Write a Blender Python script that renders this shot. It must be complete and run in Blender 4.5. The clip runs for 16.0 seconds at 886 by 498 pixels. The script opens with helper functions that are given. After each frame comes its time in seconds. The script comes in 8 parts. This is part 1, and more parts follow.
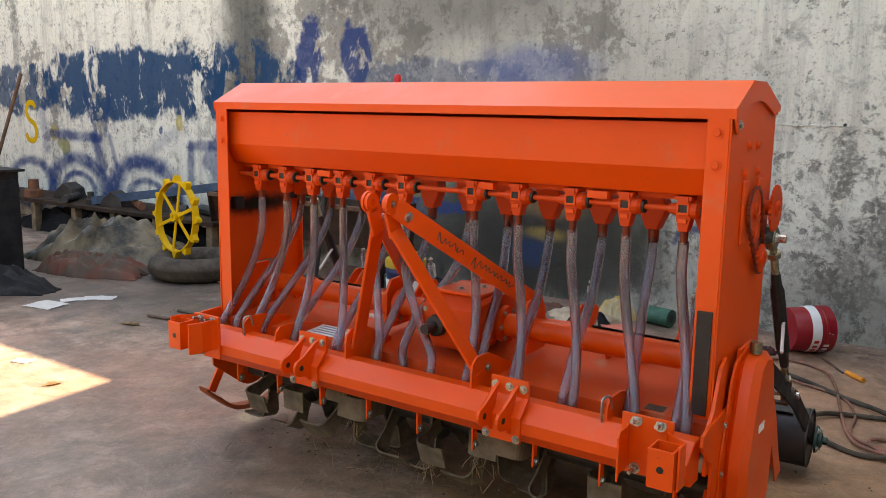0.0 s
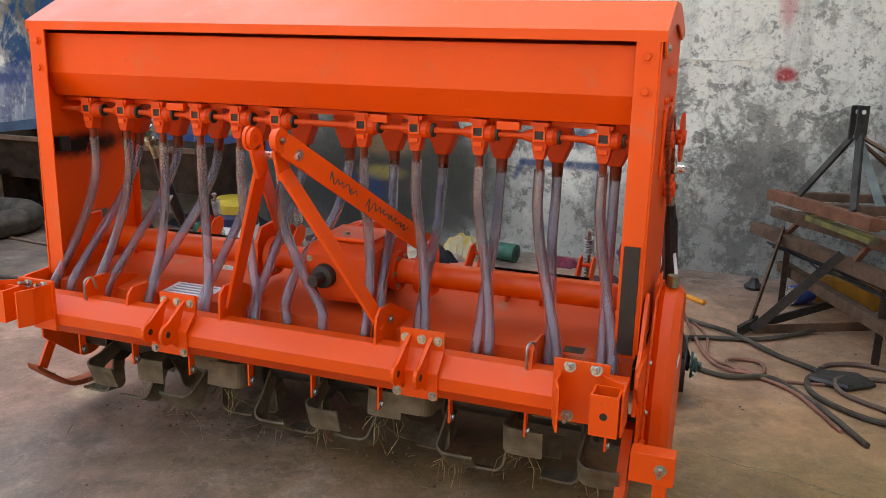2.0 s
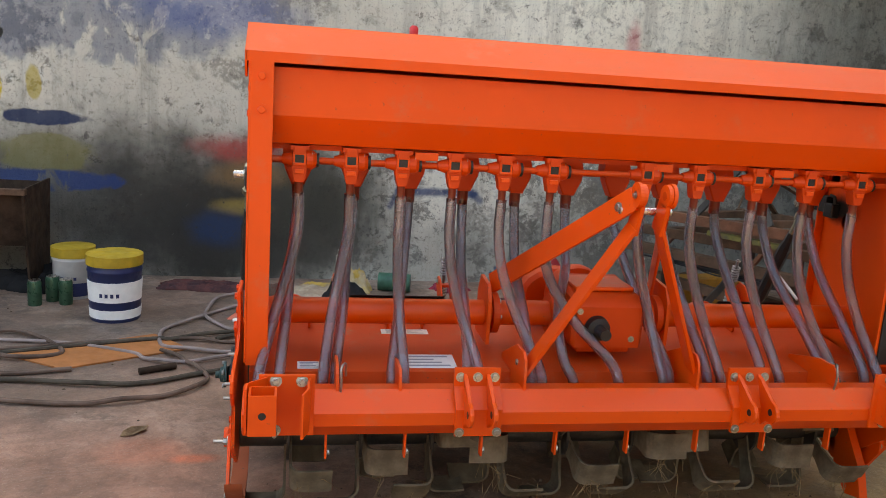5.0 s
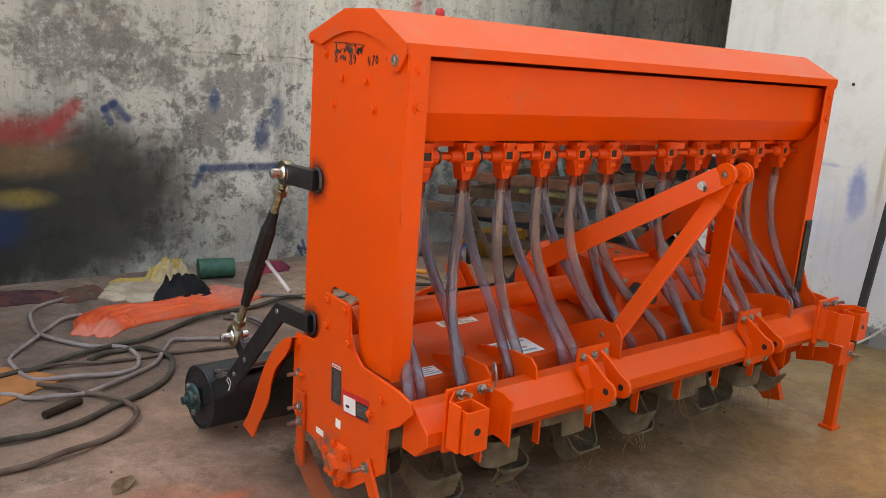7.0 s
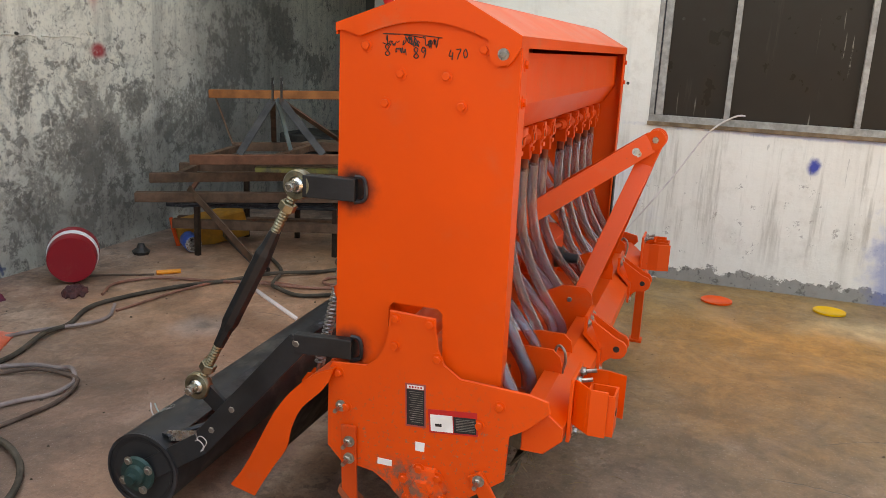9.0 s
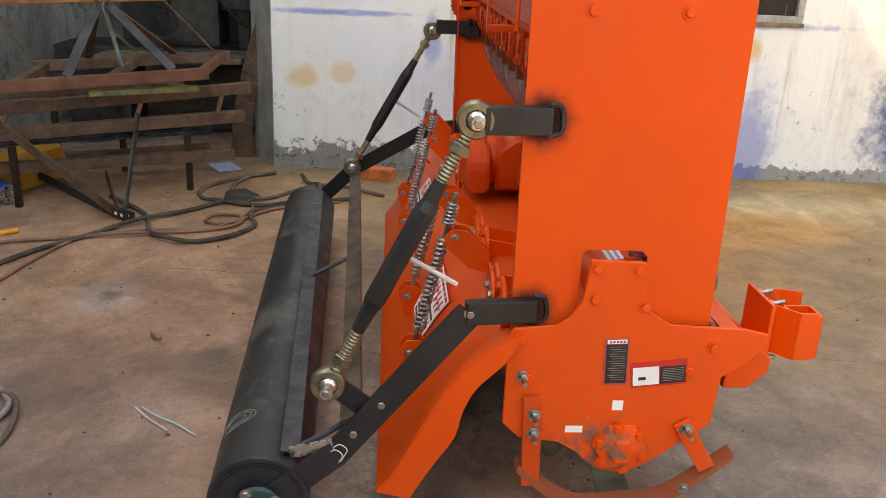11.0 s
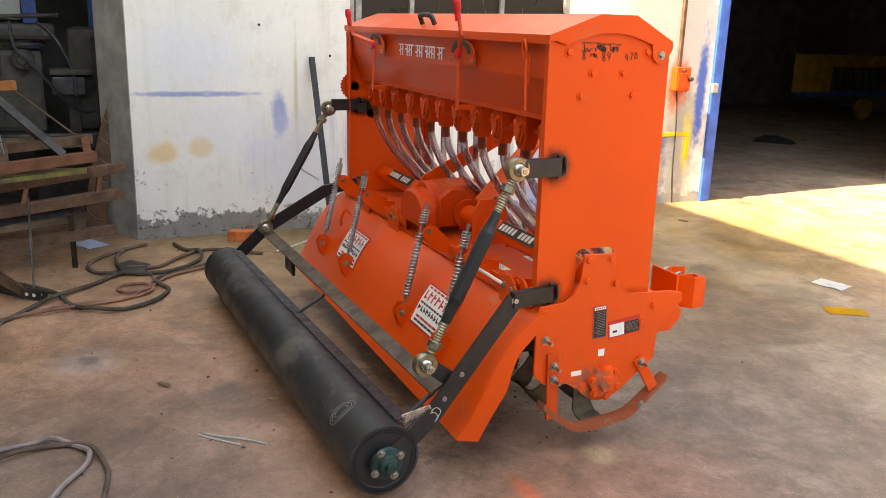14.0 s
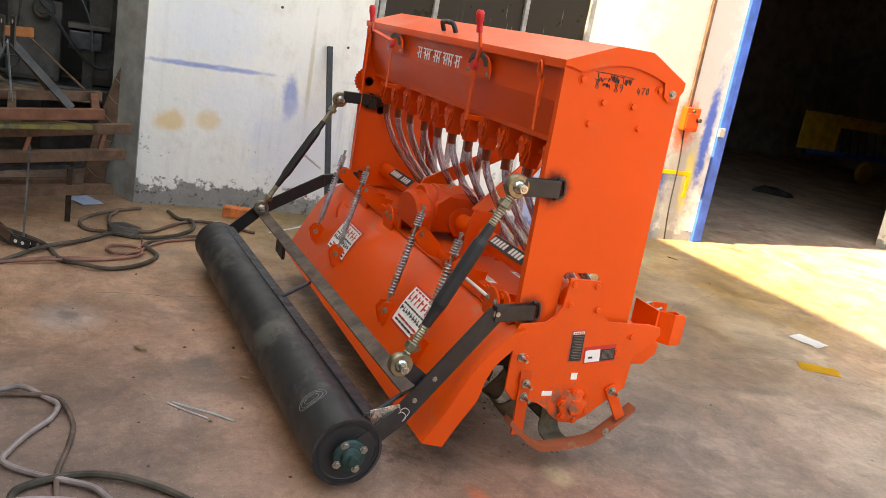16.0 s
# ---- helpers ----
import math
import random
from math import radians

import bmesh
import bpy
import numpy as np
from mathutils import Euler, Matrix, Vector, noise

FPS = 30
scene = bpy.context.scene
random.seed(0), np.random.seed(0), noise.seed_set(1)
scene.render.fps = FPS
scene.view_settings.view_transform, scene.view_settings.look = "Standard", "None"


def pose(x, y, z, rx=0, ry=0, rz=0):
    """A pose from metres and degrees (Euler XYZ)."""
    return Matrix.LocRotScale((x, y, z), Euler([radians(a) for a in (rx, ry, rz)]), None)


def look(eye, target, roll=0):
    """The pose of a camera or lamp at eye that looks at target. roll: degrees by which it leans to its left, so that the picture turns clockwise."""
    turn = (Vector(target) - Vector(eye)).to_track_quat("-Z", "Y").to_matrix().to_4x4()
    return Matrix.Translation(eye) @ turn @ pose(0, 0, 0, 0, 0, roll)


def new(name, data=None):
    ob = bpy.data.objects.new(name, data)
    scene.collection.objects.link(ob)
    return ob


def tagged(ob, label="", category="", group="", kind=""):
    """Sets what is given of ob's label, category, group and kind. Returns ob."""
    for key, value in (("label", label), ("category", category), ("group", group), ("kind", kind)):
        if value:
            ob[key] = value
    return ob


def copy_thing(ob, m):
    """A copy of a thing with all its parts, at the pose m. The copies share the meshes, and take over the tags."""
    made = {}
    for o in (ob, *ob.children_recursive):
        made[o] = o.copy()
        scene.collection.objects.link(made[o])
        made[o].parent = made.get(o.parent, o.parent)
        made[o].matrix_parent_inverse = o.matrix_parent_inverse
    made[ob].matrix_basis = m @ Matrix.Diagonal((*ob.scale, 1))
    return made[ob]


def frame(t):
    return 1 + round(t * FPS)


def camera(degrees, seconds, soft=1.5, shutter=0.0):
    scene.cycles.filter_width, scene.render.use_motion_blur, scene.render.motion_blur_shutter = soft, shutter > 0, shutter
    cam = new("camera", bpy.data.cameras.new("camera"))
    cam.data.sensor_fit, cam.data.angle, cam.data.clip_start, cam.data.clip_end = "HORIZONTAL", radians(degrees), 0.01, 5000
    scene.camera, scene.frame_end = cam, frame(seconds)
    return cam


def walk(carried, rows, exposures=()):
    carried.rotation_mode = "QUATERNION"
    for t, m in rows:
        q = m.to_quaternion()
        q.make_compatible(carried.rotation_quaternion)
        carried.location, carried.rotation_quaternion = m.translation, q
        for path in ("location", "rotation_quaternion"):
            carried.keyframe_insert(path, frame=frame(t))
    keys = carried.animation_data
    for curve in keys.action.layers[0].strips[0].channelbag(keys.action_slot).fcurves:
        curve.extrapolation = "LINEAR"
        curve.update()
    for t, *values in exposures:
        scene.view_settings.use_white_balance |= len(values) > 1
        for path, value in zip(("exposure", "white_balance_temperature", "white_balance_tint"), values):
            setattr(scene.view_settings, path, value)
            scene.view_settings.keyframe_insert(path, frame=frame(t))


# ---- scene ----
cam = camera(56.0, 16.0, soft=0.5)
PATH = [
    (0, (1.721, -2.420, 1.452), (0.594, -0.802, 1.114), 0.81),
    (0.5, (1.717, -2.417, 1.448), (0.601, -0.796, 1.092), 0.66),
    (1, (1.638, -2.416, 1.435), (0.610, -0.747, 1.037), -0.38),
    (1.5, (1.505, -2.405, 1.436), (0.650, -0.650, 1.001), -0.78),
    (2, (1.296, -2.340, 1.403), (0.622, -0.517, 0.931), 1.39),
    (2.5, (1.012, -2.214, 1.398), (0.498, -0.347, 0.899), 3.15),
    (3, (0.631, -2.269, 1.387), (0.289, -0.350, 0.940), 3.11),
    (3.5, (0.193, -2.376, 1.404), (0.035, -0.432, 0.965), 2.25),
    (4, (-0.232, -2.421, 1.408), (-0.289, -0.467, 0.985), 2.71),
    (4.2, (-0.385, -2.459, 1.393), (-0.362, -0.500, 0.993), 2.99),
    (4.72, (-0.758, -2.462, 1.400), (-0.532, -0.514, 1.008), 3.51),
    (5.25, (-1.155, -2.385, 1.422), (-0.617, -0.502, 1.016), 4.06),
    (5.78, (-1.532, -2.251, 1.443), (-0.690, -0.488, 1.017), 4.45),
    (6.3, (-1.847, -2.084, 1.445), (-0.808, -0.432, 1.007), 4.51),
    (6.5, (-1.986, -1.971, 1.430), (-0.882, -0.361, 0.992), 4.19),
    (7, (-2.296, -1.791, 1.424), (-1.067, -0.277, 0.980), 4.23),
    (7.5, (-2.639, -1.572, 1.408), (-1.243, -0.223, 0.926), 4.05),
    (8, (-2.806, -1.213, 1.399), (-1.191, -0.133, 0.921), 3.62),
    (8.5, (-2.957, -0.872, 1.419), (-1.194, -0.051, 0.956), 3.09),
    (9, (-3.034, -0.553, 1.425), (-1.185, 0.045, 0.951), 2.94),
    (9.2, (-2.999, -0.398, 1.399), (-1.143, 0.149, 0.890), 3.83),
    (9.72, (-2.972, -0.095, 1.389), (-1.085, 0.267, 0.834), 3.88),
    (10.25, (-2.887, 0.228, 1.384), (-0.991, 0.383, 0.766), 3.37),
    (10.78, (-2.811, 0.546, 1.386), (-0.928, 0.488, 0.716), 2.63),
    (11.3, (-2.814, 0.836, 1.397), (-0.952, 0.569, 0.715), 2.01),
    (11.5, (-2.821, 0.987, 1.409), (-0.984, 0.574, 0.734), 1.30),
    (12, (-2.920, 1.283, 1.424), (-1.129, 0.678, 0.772), 1.24),
    (12.5, (-3.136, 1.492, 1.449), (-1.359, 0.818, 0.828), 1.71),
    (13, (-3.275, 1.663, 1.482), (-1.510, 0.934, 0.888), 0.91),
    (13.5, (-3.362, 1.765, 1.497), (-1.590, 0.997, 0.976), 0.72),
    (14, (-3.394, 1.784, 1.489), (-1.634, 0.988, 0.969), 1.80),
    (14.5, (-3.406, 1.792, 1.490), (-1.671, 0.973, 0.925), 5.35),
    (15, (-3.417, 1.798, 1.493), (-1.682, 0.982, 0.925), 9.50),
    (15.5, (-3.427, 1.797, 1.499), (-1.676, 0.990, 0.968), 9.82),
    (16, (-3.425, 1.801, 1.499), (-1.671, 0.983, 0.993), 9.89),
]
walk(cam, [(t, look(eye, target, roll)) for t, eye, target, roll in PATH],
     exposures=[(0, 2.6, 9700, 10), (1.0, 2.58, 9700, 10), (1.5, 2.72, 9700, 10), (2.0, 2.86, 9700, 10), (3.0, 2.92, 9700, 10), (4.2, 2.7, 9700, 10), (6.3, 2.60, 10500, 10), (9.2, 2.58, 10900, 10), (11.3, 2.87, 10900, 10), (13, 2.95, 10800, 10), (14, 2.88, 10800, 10), (16, 2.90, 10800, 10)])

# ---- light: taken as an open yard; the north wall is built tall so that its shade covers the machine ----
SUN_ELEVATION, SUN_TURN = 54.0, 5.0
world = bpy.data.worlds.new("sky")
scene.world = world
world.use_nodes = True
wt = world.node_tree
sky = wt.nodes.new("ShaderNodeTexSky")
sky.sky_type = "NISHITA"
sky.sun_disc = False
sky.sun_elevation = radians(SUN_ELEVATION)
sky.sun_rotation = radians(-SUN_TURN)
wt.links.new(sky.outputs[0], wt.nodes["Background"].inputs[0])
wt.nodes["Background"].inputs[1].default_value = 0.15
sun_data = bpy.data.lights.new("sun", "SUN")
sun_data.energy = 4.2
sun_data.angle = radians(0.6)
sun_data.color = (1.0, 0.93, 0.82)
sun = new("sun", sun_data)
el = radians(SUN_ELEVATION)
az = radians(SUN_TURN)
sun.matrix_world = look((-30 * math.cos(el) * math.sin(az), 30 * math.cos(el) * math.cos(az), 30 * math.sin(el)), (0, 0, 0))


# ---- materials ----
class Mat:
    """A node material with short calls for noise, ramps and mixes."""

    def __init__(self, name, rough=0.6, metal=0.0):
        self.m = bpy.data.materials.new(name)
        self.m.use_nodes = True
        self.t = self.m.node_tree
        self.b = self.t.nodes["Principled BSDF"]
        self.b.inputs["Roughness"].default_value = rough
        self.b.inputs["Specular IOR Level"].default_value = 0.2 if rough > 0.6 else 0.5
        self.b.inputs["Metallic"].default_value = metal
        self.co = self.t.nodes.new("ShaderNodeTexCoord").outputs["Object"]

    def link(self, a, b):
        self.t.links.new(a, b)

    def set(self, sock, v):
        if hasattr(v, "is_output"):
            self.link(v, sock)
        else:
            sock.default_value = v

    def scaled(self, s, off=(0, 0, 0)):
        n = self.t.nodes.new("ShaderNodeMapping")
        n.inputs["Scale"].default_value = s
        n.inputs["Location"].default_value = off
        self.link(self.co, n.inputs[0])
        return n.outputs[0]

    def noise(self, scale, detail=4.0, rough=0.6, co=None, distort=0.0):
        n = self.t.nodes.new("ShaderNodeTexNoise")
        n.inputs["Scale"].default_value = scale
        n.inputs["Detail"].default_value = detail
        n.inputs["Roughness"].default_value = rough
        n.inputs["Distortion"].default_value = distort
        self.link(co or self.co, n.inputs["Vector"])
        return n.outputs[0]

    def ramp(self, v, a, b, lo=0.0, hi=1.0):
        n = self.t.nodes.new("ShaderNodeMapRange")
        n.interpolation_type = "SMOOTHSTEP"
        self.set(n.inputs["Value"], v)
        for k, x in (("From Min", a), ("From Max", b), ("To Min", lo), ("To Max", hi)):
            n.inputs[k].default_value = x
        return n.outputs[0]

    def math(self, op, a, b=0.0):
        n = self.t.nodes.new("ShaderNodeMath")
        n.operation = op
        self.set(n.inputs[0], a)
        self.set(n.inputs[1], b)
        return n.outputs[0]

    def mix(self, f, a, b):
        n = self.t.nodes.new("ShaderNodeMix")
        n.data_type = "RGBA"
        self.set(n.inputs[0], f)
        for s, v in ((n.inputs[6], a), (n.inputs[7], b)):
            self.set(s, v if hasattr(v, "is_output") else (*v, 1.0))
        return n.outputs[2]

    def spot(self, centre, radius, soft=0.35, scale=5.0, amount=0.6):
        """A ragged patch round a place: 1 inside, 0 outside. A radius for each axis; 1e3 leaves an axis out."""
        n = self.t.nodes.new("ShaderNodeMapping")
        n.vector_type = "TEXTURE"
        n.inputs["Location"].default_value = centre
        n.inputs["Scale"].default_value = radius
        self.link(self.co, n.inputs[0])
        d = self.t.nodes.new("ShaderNodeVectorMath")
        d.operation = "LENGTH"
        self.link(n.outputs[0], d.inputs[0])
        v = self.math("ADD", d.outputs["Value"], self.math("MULTIPLY", self.math("SUBTRACT", self.noise(scale, 5, 0.65), 0.5), amount * 2))
        return self.ramp(v, 1.0 - soft, 1.0 + soft, 1.0, 0.0)

    def stroke(self, p, q, r, soft=0.6):
        """A soft sprayed line on a wall along x, from p to q in (x, z)."""
        n = self.t.nodes.new("ShaderNodeMapping")
        n.vector_type = "TEXTURE"
        n.inputs["Location"].default_value = ((p[0] + q[0]) / 2, 0, (p[1] + q[1]) / 2)
        n.inputs["Rotation"].default_value = (0, -math.atan2(q[1] - p[1], q[0] - p[0]), 0)
        self.link(self.co, n.inputs[0])
        split = self.t.nodes.new("ShaderNodeSeparateXYZ")
        self.link(n.outputs[0], split.inputs[0])
        along = self.math("MAXIMUM", self.math("SUBTRACT", self.math("ABSOLUTE", split.outputs[0]), math.dist(p, q) / 2), 0.0)
        d = self.math("SQRT", self.math("ADD", self.math("POWER", along, 2.0), self.math("POWER", self.math("ABSOLUTE", split.outputs[2]), 2.0)))
        d = self.math("ADD", d, self.math("MULTIPLY", self.math("SUBTRACT", self.noise(9, 5, 0.65), 0.5), r * 1.1))
        return self.ramp(d, r * (1 - soft), r * (1 + soft), 1.0, 0.0)

    def arc(self, centre, rx, rz, band, soft=0.7):
        """A soft sprayed oval ring on a wall along x."""
        n = self.t.nodes.new("ShaderNodeMapping")
        n.vector_type = "TEXTURE"
        n.inputs["Location"].default_value = (centre[0], 0, centre[1])
        n.inputs["Scale"].default_value = (rx, 1e3, rz)
        self.link(self.co, n.inputs[0])
        d = self.t.nodes.new("ShaderNodeVectorMath")
        d.operation = "LENGTH"
        self.link(n.outputs[0], d.inputs[0])
        off = self.math("ADD", self.math("ABSOLUTE", self.math("SUBTRACT", d.outputs["Value"], 1.0)), self.math("MULTIPLY", self.math("SUBTRACT", self.noise(4, 5, 0.65), 0.5), band * 1.6))
        return self.ramp(off, band * (1 - soft), band * (1 + soft), 1.0, 0.0)

    def colour(self, v):
        self.set(self.b.inputs["Base Color"], v if hasattr(v, "is_output") else (*v, 1.0))
        return self

    def rough(self, v):
        self.set(self.b.inputs["Roughness"], v)
        return self

    def bump(self, v, strength=0.3, dist=0.01):
        n = self.t.nodes.new("ShaderNodeBump")
        n.inputs["Strength"].default_value = strength
        n.inputs["Distance"].default_value = dist
        self.link(v, n.inputs["Height"])
        self.link(n.outputs[0], self.b.inputs["Normal"])
        return self


def paint(name, col, rough=0.42, dust=0.26, coat=0.15):
    m = Mat(name)
    big, fine = m.noise(2.2, 4), m.noise(38, 3)
    c = m.mix(m.ramp(big, 0.35, 0.75), tuple(k * 0.9 for k in col), col)
    c = m.mix(m.math("MULTIPLY", m.ramp(m.noise(6.5, 6, 0.7), 0.55, 0.8), dust), c, (0.35, 0.24, 0.16))
    c = m.mix(m.math("MULTIPLY", m.ramp(m.noise(90, 2), 0.70, 0.78), dust * 2), c, (0.10, 0.07, 0.05))
    m.colour(c)
    m.rough(m.ramp(big, 0.2, 0.8, rough - 0.08, rough + 0.12))
    m.b.inputs["Coat Weight"].default_value = coat
    m.b.inputs["Specular IOR Level"].default_value = 0.28
    m.b.inputs["Coat Roughness"].default_value = 0.25
    m.bump(fine, 0.06, 0.004)
    return m.m


def plain(name, col, rough=0.6, metal=0.0, var=0.25, scale=12.0, bump=0.15):
    m = Mat(name, rough, metal)
    n = m.noise(scale, 5, 0.65)
    c = m.mix(m.ramp(n, 0.3, 0.7), tuple(k * (1 - var) for k in col), tuple(min(1, k * (1 + var)) for k in col))
    m.colour(c)
    m.rough(m.ramp(m.noise(scale * 2.3, 3), 0.3, 0.7, max(0.05, rough - 0.1), min(1, rough + 0.1)))
    if bump:
        m.bump(m.noise(scale * 5, 4), bump, 0.005)
    if rough >= 0.7:
        m.b.inputs["Specular IOR Level"].default_value = 0.15
    return m.m


ORANGE = (0.82, 0.080, 0.007)
orange = paint("orange_paint", ORANGE)
orange_rubbed = paint("orange_paint_rubbed", ORANGE, 0.40, 0.75, 0.2)
orange_dusty = paint("orange_paint_dusty", (0.66, 0.068, 0.010), 0.55, 0.6, 0.0)
oily_orange = paint("orange_paint_oily", (0.20, 0.030, 0.012), 0.45, 0.9, 0.0)
orange_cast = paint("orange_paint_cast", (0.66, 0.056, 0.005), 0.5, 0.3, 0.05)
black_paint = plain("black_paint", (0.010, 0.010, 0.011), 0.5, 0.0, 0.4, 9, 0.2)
dark_steel = plain("dark_steel", (0.05, 0.05, 0.055), 0.45, 0.6, 0.45, 14, 0.2)
steel = plain("bright_steel", (0.62, 0.60, 0.56), 0.3, 1.0, 0.2, 40, 0.1)
bolt_steel = plain("zinc_bolt_steel", (0.42, 0.40, 0.36), 0.36, 1.0, 0.25, 40, 0.1)
spring_steel = plain("grey_spring_steel", (0.33, 0.32, 0.30), 0.38, 0.9, 0.3, 30, 0.1)
zinc = plain("yellow_zinc", (0.27, 0.245, 0.17), 0.42, 1.0, 0.3, 30, 0.1)
rust = plain("rusty_steel", (0.130, 0.074, 0.048), 0.8, 0.1, 0.35, 9, 0.35)
rust_red = plain("red_oxide_steel", (0.175, 0.073, 0.042), 0.72, 0.05, 0.3, 7, 0.3)
rubber = plain("black_rubber", (0.022, 0.02, 0.019), 0.75, 0, 0.4, 20, 0.25)
hose_mat = plain("hose_rubber", (0.13, 0.085, 0.065), 0.7, 0, 0.4, 6, 0.2)
hose_grey = plain("hose_grey", (0.26, 0.195, 0.175), 0.6, 0, 0.3, 6, 0.2)
wire_mat = plain("cable_white", (0.55, 0.5, 0.48), 0.5, 0, 0.2, 8, 0.0)
yellow = paint("yellow_paint", (0.75, 0.42, 0.01), 0.4, 0.2, 0.2)
red_paint = paint("dark_red_plastic", (0.33, 0.012, 0.02), 0.35, 0.2, 0.2)
bright_red = plain("red_rubber", (0.6, 0.012, 0.015), 0.45, 0, 0.15, 30, 0.05)
blue_paint = plain("blue_paint", (0.02, 0.10, 0.42), 0.45, 0, 0.3, 6, 0.15)
white_paper = plain("white_paper", (0.78, 0.77, 0.74), 0.6, 0, 0.06, 15, 0.05)
white_ink = plain("white_ink", (0.75, 0.74, 0.72), 0.5, 0, 0.05, 30, 0.0)
black_ink = plain("black_ink", (0.012, 0.011, 0.012), 0.5, 0, 0.2, 30, 0.0)
red_ink = plain("red_ink", (0.55, 0.02, 0.02), 0.4, 0, 0.1, 30, 0.0)
blade_mat = plain("dusty_blade", (0.15, 0.120, 0.083), 0.85, 0.0, 0.35, 10, 0.3)
straw_mat = plain("straw", (0.27, 0.19, 0.10), 0.9, 0, 0.3, 30, 0.0)
wood = plain("grey_wood", (0.20, 0.14, 0.09), 0.8, 0, 0.4, 8, 0.3)
dark_iron = plain("oily_iron", (0.045, 0.039, 0.034), 0.55, 0.4, 0.5, 7, 0.25)


def tube_material():
    m = Mat("clear_tube", 0.06)
    m.colour(m.mix(m.ramp(m.noise(5, 3), 0.35, 0.7), (0.57, 0.535, 0.585), (0.74, 0.695, 0.745)))
    m.b.inputs["Transmission Weight"].default_value = 0.93
    m.b.inputs["IOR"].default_value = 1.38
    m.b.inputs["Coat Weight"].default_value = 0.2
    m.b.inputs["Coat Roughness"].default_value = 0.08
    return m.m


clear_tube = tube_material()


def wall_a_material(west):
    """Old plaster: whitewash flaked off in patches, damp stains, smears of blue, red and yellow spray paint."""
    m = Mat("flaking_plaster_west" if west else "flaking_plaster", 0.9)
    m.b.inputs["Specular IOR Level"].default_value = 0.12

    def here(x, reach):
        return x - reach < -2.40 if west else x + reach > -2.40
    white = m.mix(m.noise(1.3, 5), (0.66, 0.62, 0.52), (0.84, 0.80, 0.685))
    grey = m.mix(m.noise(9, 5), (0.15, 0.133, 0.112), (0.30, 0.268, 0.228))
    flakes = m.math("ADD", m.noise(1.1, 3), m.math("MULTIPLY", m.noise(14, 8, 0.7), 0.55))
    low = m.spot((0.9, 3.26, 0.55), (1.9, 1e3, 0.85), 0.6, 2.0, 0.5)
    fine = m.ramp(m.noise(48, 7, 0.75), 0.56, 0.62)
    flaked = m.ramp(m.math("ADD", flakes, m.math("MULTIPLY", low, 0.035)), 0.855, 0.93)
    c = m.mix(m.math("MULTIPLY", fine, 0.35), white, (0.24, 0.22, 0.19))
    c = m.mix(m.math("MULTIPLY", flaked, 0.75), c, grey)
    c = m.mix(m.math("MULTIPLY", m.ramp(m.noise(5.5, 8, 0.75, None, 0.6), 0.50, 0.66), 0.55), c, (0.20, 0.185, 0.16))
    patches = m.ramp(m.math("ADD", m.noise(8.5, 11, 0.80, None, 0.2), m.math("MULTIPLY", low, 0.045)), 0.575, 0.615)
    c = m.mix(m.math("MULTIPLY", patches, 0.8), c, m.mix(m.noise(30, 5), (0.13, 0.12, 0.105), (0.25, 0.23, 0.20)))
    streaks = m.ramp(m.noise(1.0, 6, 0.72, m.scaled((4.2, 1, 0.3))), 0.48, 0.68)
    c = m.mix(m.math("MULTIPLY", streaks, 0.42), c, (0.13, 0.118, 0.105))
    specks = m.noise(34, 8, 0.8)
    c = m.mix(m.math("MULTIPLY", m.ramp(specks, 0.555, 0.60), 0.38), c, (0.60, 0.57, 0.50))
    c = m.mix(m.math("MULTIPLY", m.ramp(m.noise(27, 8, 0.8, m.scaled((1, 1, 1), (4, 0, 2))), 0.555, 0.60), 0.5), c, (0.10, 0.092, 0.08))
    for centre, radius, col, amount in (
        ((-4.55, 3.26, 2.4), (0.35, 1e3, 1.5), (0.05, 0.05, 0.045), 0.85),
        ((-2.2, 3.26, 2.5), (1.4, 1e3, 0.55), (0.10, 0.095, 0.085), 0.7),
        ((-1.5, 3.26, 1.7), (1.5, 1e3, 1.3), (0.17, 0.155, 0.13), 0.38),
        ((-1.1, 3.26, 0.36), (0.85, 1e3, 0.48), (0.026, 0.0255, 0.021), 0.95),
        ((-1.75, 3.26, 0.45), (0.6, 1e3, 0.5), (0.05, 0.045, 0.036), 0.8),
        ((-0.78, 3.26, 0.58), (0.40, 1e3, 0.29), (0.060, 0.057, 0.045), 0.85),
        ((-2.5, 3.26, 0.40), (1.3, 1e3, 0.6), (0.04, 0.038, 0.034), 0.8),
        ((1.9, 3.26, 0.42), (1.2, 1e3, 0.45), (0.075, 0.068, 0.06), 0.55),
        ((0.7, 3.26, 0.15), (1.4, 1e3, 0.25), (0.13, 0.12, 0.105), 0.45),
        ((3.2, 3.26, 1.0), (0.8, 1e3, 2.4), (0.09, 0.09, 0.085), 0.6),
    ):
        if here(centre[0], radius[0] * 1.7):
            c = m.mix(m.math("MULTIPLY", m.spot(centre, radius, 0.5, 3.0, 0.45), amount), c, col)
    c = m.mix(m.math("MULTIPLY", m.ramp(m.noise(19, 9, 0.82, m.scaled((1, 1, 1), (2, 0, 7))), 0.60, 0.66), 0.13), c, (0.42, 0.39, 0.33))
    # old flaked patches with hard edges
    bare = m.mix(m.noise(26, 6, 0.7), (0.10, 0.093, 0.08), (0.235, 0.215, 0.185))
